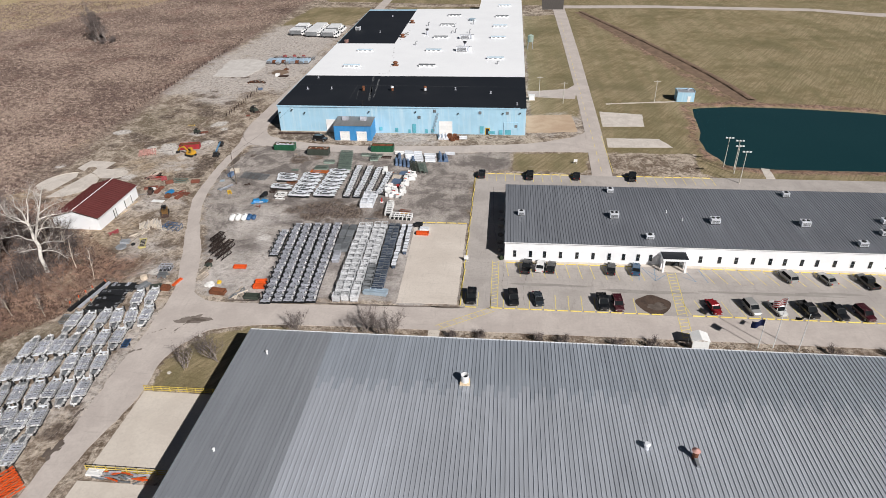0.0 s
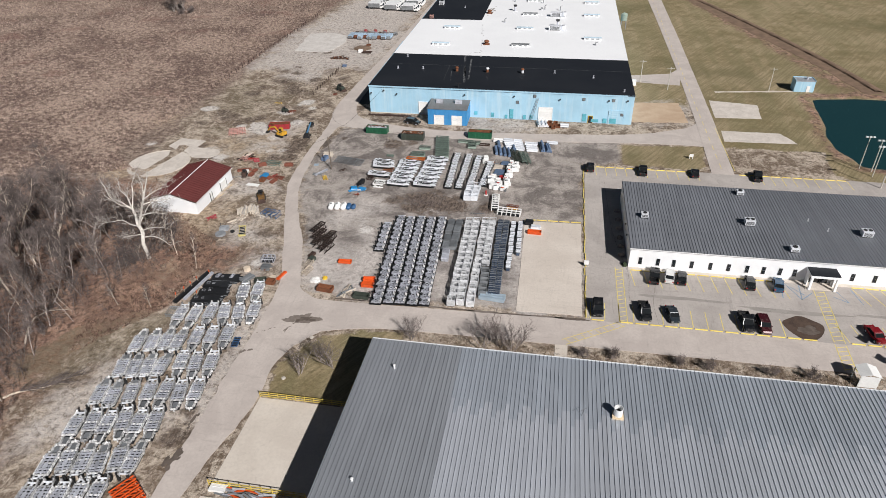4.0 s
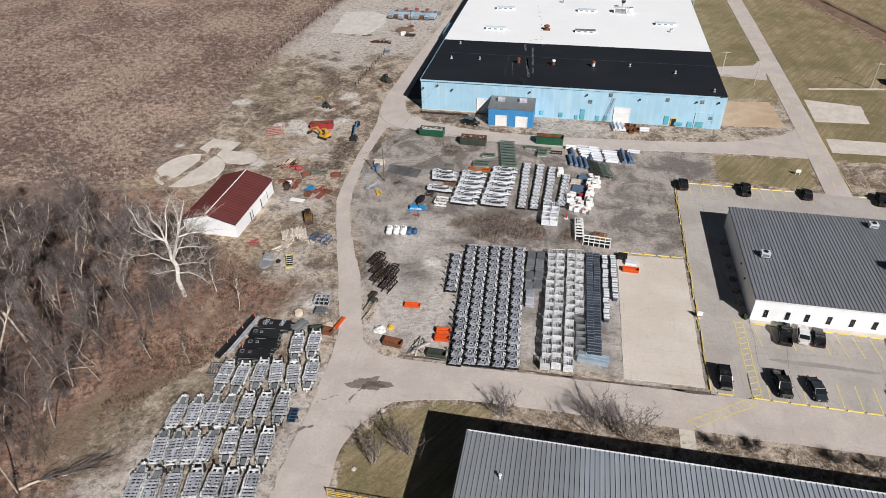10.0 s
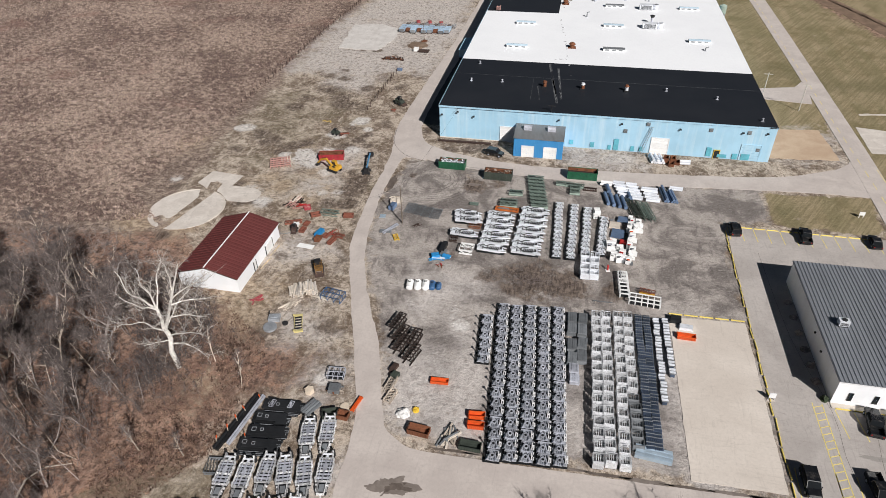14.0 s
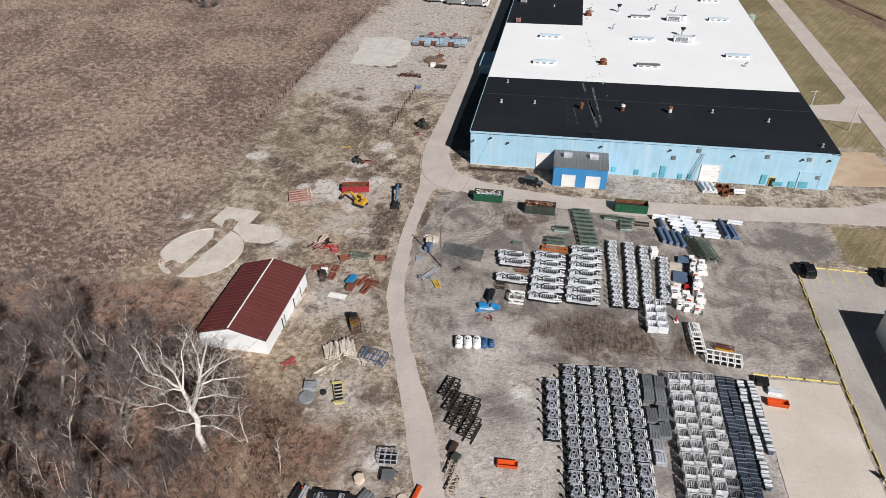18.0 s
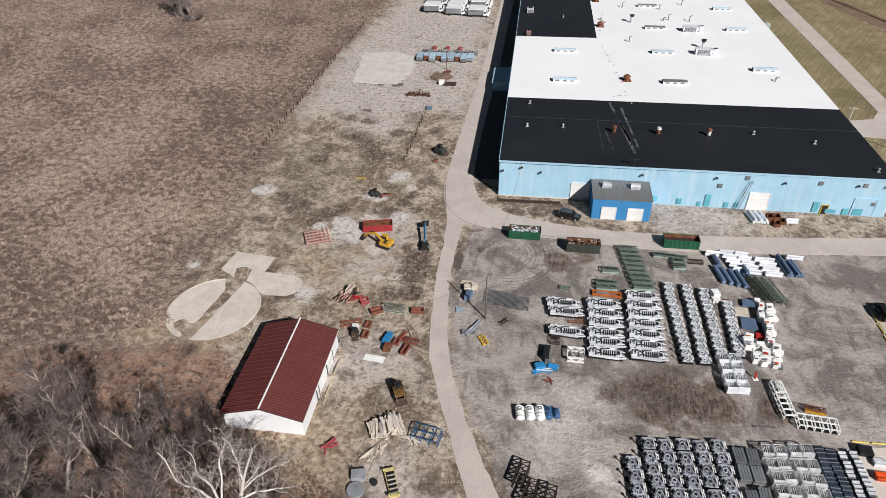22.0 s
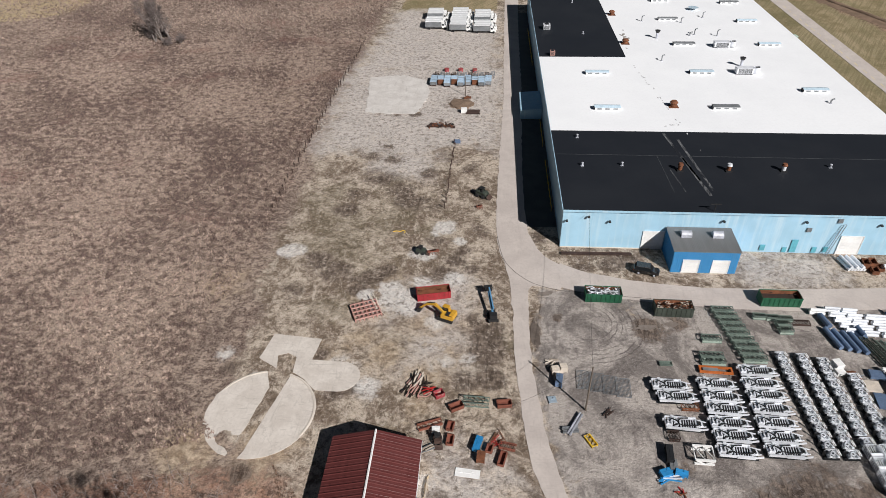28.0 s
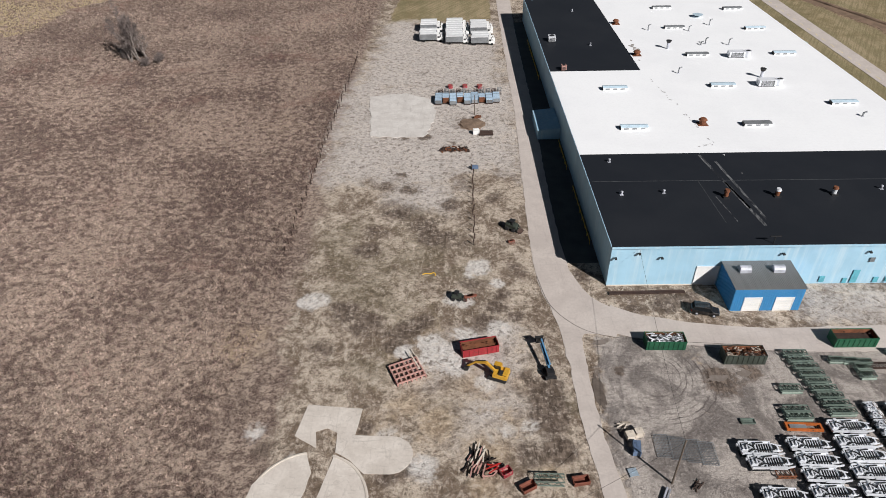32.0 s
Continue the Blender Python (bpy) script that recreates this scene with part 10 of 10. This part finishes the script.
thicket(380, 91, 1.7, TWIG_RUST, 0.014, 0.35, (-108, -86, 80, 128), [(-98, 127), (-106, 124), (-104, 110), (-104, 95), (-98, 82), (-90, 90), (-88, 106), (-90, 118)], bushy=7)
thicket(60, 92, 5.0, TWIG, 0.025, 0.16, (-108, -90, 88, 126), [(-98, 125), (-106, 124), (-104, 110), (-104, 95), (-97, 90), (-93, 104), (-94, 118)], bushy=14)
limbs = []
r5 = random.Random(55)
for _ in range(120):
    a, ln = r5.gauss(-0.2, 1.0), r5.uniform(0.8, 2.6)
    p = Vector((-46.5 + r5.gauss(0, 2.6), 142.6 + r5.gauss(0, 1.0), 0.05 + r5.uniform(0, 0.12)))
    d = Vector((math.sin(a), math.cos(a), 0))
    s = Vector((d.y, -d.x, 0)) * r5.uniform(-0.12, 0.12)
    limbs.append(([p, p + d * ln * 0.5 + s, p + d * ln + Vector((0, 0, r5.uniform(0, 0.25)))], [0.026, 0.02, 0.01], 4))
tagged(new("brush_pile", limb_mesh("brush_pile", limbs, TWIG)), "flattened dark brush lying on the gravel", "brush", kind="stuff")


def sycamore(x, y):
    """A stout pale trunk that forks at mid height into two stems, with long crooked spreading limbs."""
    r = random.Random(12)
    t = thing("sycamore", x, y, 0, 0, "large white-barked bare sycamore at the wood's edge", "tree")
    fine = []

    def bend(a, b, r0, r1, sag, n=9, sides=7, wob=0.3):
        a, b = Vector(a), Vector(b)
        ln = (b - a).length
        side = (b - a).cross(Vector((0, 0, 1)))
        side = side.normalized() if side.length > 1e-3 else Vector((1, 0, 0))
        k1, k2 = r.uniform(0, 6.28), r.uniform(0, 6.28)
        pts, rad = [], []
        for i in range(n + 1):
            f = i / n
            w = math.sin(math.pi * f)
            kink = wob * ln / 8 * (math.sin(5.5 * f + k1) + 0.6 * math.sin(13 * f + k2)) * min(1, 3 * f)
            pts.append(a.lerp(b, f) + Vector((0, 0, sag * w + 0.5 * kink)) + side * kink)
            rad.append(r0 + (r1 - r0) * f ** 0.8)
        return pts, rad, sides

    def twigs(pts, rad, count, reach):
        for _ in range(count):
            g = r.uniform(0.2, 1.0) * (len(pts) - 1)
            i = min(len(pts) - 2, int(g))
            p, d = pts[i].lerp(pts[i + 1], g - i), (pts[i + 1] - pts[i]).normalized()
            out = Vector((r.gauss(0, 1), r.gauss(0, 1), r.gauss(0.5, 0.7))).normalized()
            q = p + (d * 0.7 + out * 0.8).normalized() * reach * r.uniform(0.5, 1.1)
            br = bend(p, q, max(0.035, rad[i] * 0.42), 0.018, 0.15, 5, 4, 0.5)
            fine.append(br)
            for _k in range(7):
                g2 = r.uniform(0.25, 1.0) * 5
                j = min(4, int(g2))
                o = br[0][j].lerp(br[0][j + 1], g2 - j)
                v = Vector((r.gauss(0, 1), r.gauss(0, 1), r.gauss(0.45, 0.7))).normalized() * r.uniform(0.5, 1.5)
                fine.append(([o, o + v * 0.55 + Vector((0, 0, 0.05)), o + v], [0.022, 0.016, 0.008], 3))

    fork, left, top = Vector((-0.1, 0.1, 8.2)), Vector((-0.5, 0.4, 12.2)), Vector((3.6, 3.0, 19.6))
    trunk = [bend((0, 0, -0.2), fork, 0.44, 0.35, 0, 8, 9, 0.22), bend(fork, left, 0.3, 0.24, 0, 5, 8, 0.25)]
    part("trunk", limb_mesh("trunk", trunk, BARK_PALE), BARK_PALE, t)
    right = bend(fork, top, 0.33, 0.09, 0, 10, 8, 0.2)
    part("stem", limb_mesh("stem", [right], BARK_PALE), BARK_PALE, t)
    twigs(right[0], right[1], 12, 3.4)
    # start of each limb, its tip, radius, sag
    for a, b, rad, sag in ((left, (-8.6, 3.2, 16.2), 0.24, -0.9), (left, (-4.2, 3.0, 17.8), 0.2, 0.5), (left, (-0.4, 4.4, 19.0), 0.16, 0.3), (left, (-3.4, -2.6, 16.8), 0.15, -0.4), (fork, (-7.8, -0.8, 8.8), 0.16, 0.7),
                           ((0, 0, 5.4), (6.6, -0.4, 4.4), 0.17, 1.1), ((0, 0.1, 7.0), (5.8, 1.0, 7.6), 0.15, 0.6), ((0, 0, 6.2), (-3.2, -2.0, 6.0), 0.09, 0.4), (right[0][2], (6.2, 1.8, 10.6), 0.16, 0.5), (right[0][4], (6.8, 2.8, 13.6), 0.15, 0.4),
                           (right[0][5], (6.4, 4.6, 15.8), 0.14, 0.5), (right[0][6], (-0.8, 5.2, 18.4), 0.12, 0.4), (right[0][3], (2.6, -3.4, 13.0), 0.12, 0.4), (fork, (1.6, 6.0, 12.0), 0.14, 0.6)):
        limb = bend(a, b, rad * 0.9, 0.04, sag)
        part("limb", limb_mesh("limb", [limb], BARK_PALE), BARK_PALE, t)
        twigs(limb[0], limb[1], 12, 3.2 if rad > 0.13 else 2.2)
    part("crown", limb_mesh("crown", fine, TWIG_PALE), TWIG_PALE, t, "pale bare twig crown")
    return t


sycamore(-100.4, 110.2)

# fallen tree and arching branch at the wood's edge
fall = thing("fallen_tree", -101.4, 68.7, 0, 36, "bare fallen tree lying at the wood's edge", "tree")
r4 = random.Random(5)
stem = [(Vector((1.15 * k, 0.25 * math.sin(k * 0.8), 0.35 + 0.12 * math.sin(k))), 0.2 - 0.02 * k) for k in range(9)]
part("trunk", limb_mesh("trunk", [([q for q, _ in stem], [w for _, w in stem], 6)], BARK_TAN), BARK_TAN, fall)
boughs = []
for k in range(46):
    q, w = stem[2 + k % 7]
    e = q + Vector((r4.uniform(1.0, 4.6), r4.gauss(0, 1.1), r4.uniform(-0.2, 1.0)))
    boughs.append(([q, q.lerp(e, 0.5) + Vector((0, 0, 0.2)), e], [0.06, 0.04, 0.015], 4))
    for _k in range(3):
        o = q.lerp(e, r4.uniform(0.4, 1.0))
        boughs.append(([o, o + Vector((r4.uniform(0.2, 1.4), r4.gauss(0, 0.6), r4.uniform(-0.1, 0.6)))], [0.025, 0.01], 3))
part("crown", limb_mesh("crown", boughs, TWIG), TWIG, fall, "bare broken branches")
arch_tree = thing("arching_tree", -107.7, 81.1, 0, 0, "pale bent tree arching over the brush", "tree")
part("trunk", limb_mesh("trunk", [([Vector(q) for q in ((0, 0, -0.2), (-0.5, 2.4, 1.6), (-0.4, 4.6, 2.6), (0.9, 6.8, 2.7), (3.6, 8.4, 2.0))], [0.2, 0.17, 0.14, 0.1, 0.05], 6)], BARK_TAN), BARK_TAN, arch_tree)
part("crown", limb_mesh("crown", [([Vector((0.3 + 0.5 * k, 5.0 + 0.5 * k, 2.6)), Vector((0.3 + 0.5 * k + r4.gauss(0, 0.8), 5.6 + 0.5 * k + r4.gauss(0, 0.8), 3.6 + r4.random()))], [0.04, 0.012], 4) for k in range(7)], TWIG), TWIG, arch_tree, "few bare twigs")
dead_tree = thing("leaning_tree", -101.6, 68.4, 0, 0, "slim pale dead tree leaning out of the wood", "tree")
part("trunk", limb_mesh("trunk", [([Vector((0, 0, -0.2)), Vector((-1.6, 0.9, 2.8)), Vector((-3.4, 1.6, 5.6))], [0.13, 0.11, 0.08], 6)], BARK_TAN), BARK_TAN, dead_tree)
for i, (x, y, h) in enumerate(((-107.2, 121.2, 10.0), (-109.6, 124.6, 8.5), (-104.4, 118.4, 9.0), (-88.6, 108.6, 9.0), (-97.6, 94.4, 6.5), (-90.8, 94.8, 6.0), (-100.2, 117.4, 9.5), (-95.2, 112.6, 8.0))):
    tr = make_tree("young_tree", 160 + i, BARK_TAN, TWIG, "young bare tree at the wood's edge", "tree", "young bare trees", height=h, trunk_r=0.09, spread=1.9, n_limb=10, n_branch=3, n_twig=3, first=0.3, rise=0.7)
    tr.matrix_basis = pose(x, y, 0, 0, 0, 50 * i)
for i, (x, y, h, s) in enumerate(((-55.4, 81.6, 5.0, 2.4), (-50.2, 84.2, 7.0, 4.4), (-38.6, 93.2, 4.6, 2.6), (-25.6, 92.8, 6.4, 4.4), (-20.6, 92.6, 6.4, 4.4), (-22.8, 93.6, 4.6, 2.4), (-8.0, 93.4, 2.0, 1.4), (-3.4, 93.6, 1.8, 1.3), (7.7, 93.4, 1.8, 1.2), (12.4, 93.2, 2.0, 1.4), (22.0, 93.4, 1.8, 1.3), (28.2, 93.6, 2.0, 1.4), (60, 93.4, 1.8, 1.3), (70, 93.6, 1.7, 1.2))):
    tr = make_tree("bare_shrub", 180 + i, BARK, TWIG, "bare many-stemmed shrub beside the grey building", "shrub", "bare shrubs", height=h, trunk_r=0.055, spread=s * 0.8, n_limb=6, n_branch=4, n_twig=3, first=0.15, stems=5, lean=0.1, twig_r=0.013, rise=0.9)
    tr.matrix_basis = pose(x, y, 0, 0, 0, 70 * i)
for i, (x, y, h) in enumerate(((-213.5, 326, 18), (-211, 327.5, 14), (-216, 325, 15))):
    tr = make_tree("field_tree", 220 + i, BARK, TWIG, "bare tree standing alone in the brown field", "tree", "field trees", height=h * 1.1, trunk_r=0.3, spread=4.6, n_limb=14, n_branch=7, n_twig=7, first=0.15, stems=2, rise=0.8, twig_r=0.035)
    tr.matrix_basis = pose(x, y, 0, 0, 0, 70 * i)
for i, (x, y, h) in enumerate(((-206, 324, 3), (-219, 328, 3), (-209, 321, 2.5), (-215, 330, 3))):
    tr = make_tree("field_shrub", 230 + i, BARK, TWIG, "bare shrub at the foot of the field trees", "shrub", "field shrubs", height=h, trunk_r=0.06, spread=1.8, n_limb=7, n_branch=5, n_twig=6, first=0.1, stems=5, lean=0.12)
    tr.matrix_basis = pose(x, y, 0, 0, 0, 70 * i)
heap("evergreen_bush", 0.3, 122.4, 0.6, 0.9, surface("dark_evergreen_leaves", (0.03, 0.045, 0.02), 0.8, 0, 2.5, 9, 0.5, bump=0.15), "small clipped evergreen bush at the office corner", "bush", 21)
for i, y in enumerate((126, 129.5, 133, 137, 141, 145)):
    heap("evergreen_bush", 0.0, y, 0.7, 0.8, BARK, "low brown bush along the office wall", "bush", 22 + i)


# ---- dry grass ----
def straw(name, dark, pale):
    n = Nodes(name)
    isl = n.add("ShaderNodeNewGeometry").outputs["Random Per Island"]
    patch = n.math("ADD", n.math("MULTIPLY", n.noise(0.035, 6, 0.6, dist=0.3), 0.3), n.math("MULTIPLY", n.noise(0.55, 6, 0.68, stretch=(1.0, 1.2, 1), dist=0.5), 0.7))
    c = n.mix(n.ramp(patch, 0.455, 0.555), scaled(dark, 0.92), scaled(pale, 1.06))
    c = n.mix(n.ramp(n.noise(0.05, 4, 0.5), 0.56, 0.68, 0, 0.5), c, scaled((1.12 * dark[0], 0.94 * dark[1], 0.92 * dark[2]), 1.25))
    c = n.mix(1.0, c, n.mix(n.ramp(n.noise(1.3, 6, 0.75), 0.36, 0.64), (0.6,) * 3, (1.36,) * 3), "MULTIPLY")
    c = n.mix(1.0, c, n.mix(isl, (0.72,) * 3, (1.28,) * 3), "MULTIPLY")
    return n.finish(c, 0.95, 0, None, spec=0.1)


def tufts(name, poly, count, size, seed, mat, label, shy=0.45):
    """Thin blades in clumps, scattered over an outline; denser in patches."""
    g = np.random.default_rng(seed)
    p = np.array(poly)
    pts = g.uniform(p.min(0), p.max(0), (count * 3, 2))
    keep = signed(pts[:, 0], pts[:, 1], poly) > 0
    pts = pts[keep]
    clump = np.array([0.5 * noise.noise((x * 0.11, y * 0.11, 4)) + 0.6 * noise.noise((x * 0.4, y * 0.4, 7)) for x, y in pts])
    pts = pts[clump + g.uniform(-0.5, 0.5, len(pts)) > shy - 0.5][:count]
    k = len(pts)
    verts = np.zeros((k, 9, 3))
    for j in range(3):
        a = g.uniform(0, 2 * math.pi, k)
        h = size * g.uniform(0.5, 1.25, k)
        w = size * g.uniform(0.25, 0.5, k)
        lean = g.normal(0, 0.45, (k, 2)) * h[:, None]
        for q, s in ((0, -1), (1, 1)):
            verts[:, j * 3 + q, 0] = pts[:, 0] + s * w * np.cos(a)
            verts[:, j * 3 + q, 1] = pts[:, 1] + s * w * np.sin(a)
            verts[:, j * 3 + q, 2] = -0.12
        verts[:, j * 3 + 2, 0] = pts[:, 0] + lean[:, 0]
        verts[:, j * 3 + 2, 1] = pts[:, 1] + lean[:, 1]
        verts[:, j * 3 + 2, 2] = h
    me = bpy.data.meshes.new(name)
    nv = k * 9
    me.vertices.add(nv)
    me.vertices.foreach_set("co", verts.reshape(-1).astype(np.float32))
    me.loops.add(nv)
    me.loops.foreach_set("vertex_index", np.arange(nv, dtype=np.int32))
    me.polygons.add(nv // 3)
    me.polygons.foreach_set("loop_start", np.arange(0, nv, 3, dtype=np.int32))
    me.update(calc_edges=True)
    me.validate()
    me.materials.append(mat)
    return tagged(new(name, me), label, "grass", kind="stuff")


STRAW_FIELD = straw("brown_field_straw", (0.165, 0.118, 0.103), (0.375, 0.293, 0.245))
STRAW_EDGE = straw("rusty_weeds", (0.125, 0.078, 0.06), (0.29, 0.195, 0.145))
STRAW_PALE = straw("pale_dry_straw", (0.20, 0.155, 0.112), (0.36, 0.29, 0.215))
FIELD_NEAR = [(-129, 150), (-141, 160), (-140, 176), (-138, 190), (-137.5, 222), (-139, 270), (-137, 330), (-240, 330), (-300, 240), (-230, 145), (-170, 139)]
tufts("dry_grass", FIELD_NEAR, 170000, 0.42, 1, STRAW_FIELD, "brown dry weeds covering the field", 0.05)
tufts("dry_grass", [(-137, 330), (-240, 330), (-300, 240), (-380, 300), (-340, 445), (-134, 445)], 45000, 0.6, 2, STRAW_FIELD, "brown dry weeds covering the far field", 0.05)
tufts("dry_straw", [(-98, 127), (-112, 128), (-120, 146), (-100, 126), (-88, 118), (-87, 96), (-98, 80), (-104, 95), (-103, 110)], 14000, 0.3, 5, STRAW_EDGE, "rusty brown weeds under the wood's edge", 0.55)
tufts("dry_straw", [(-41, 84.5), (-41, 94.6), (90, 95.2), (90, 84.5)], 12000, 0.22, 6, STRAW_PALE, "dry grass strip beside the grey building", 0.5)

# ---- pieces of the roofs ----
roof_panels(roof, 0.0, 14.4, 0.02, 8.41, -75, 9.37, 0.6, (ROOF_OLD,))
roof_panels(roof, 14.4, 150, 0.02, 8.41, -75, 9.37, 0.6, (ROOF_NEW, ROOF_PALE), 0.163)
roof_panels(roof_o, -0.1, 125, -0.2, 4.80, 29.65, 4.80, 0.62, (ROOF_OFFICE,))
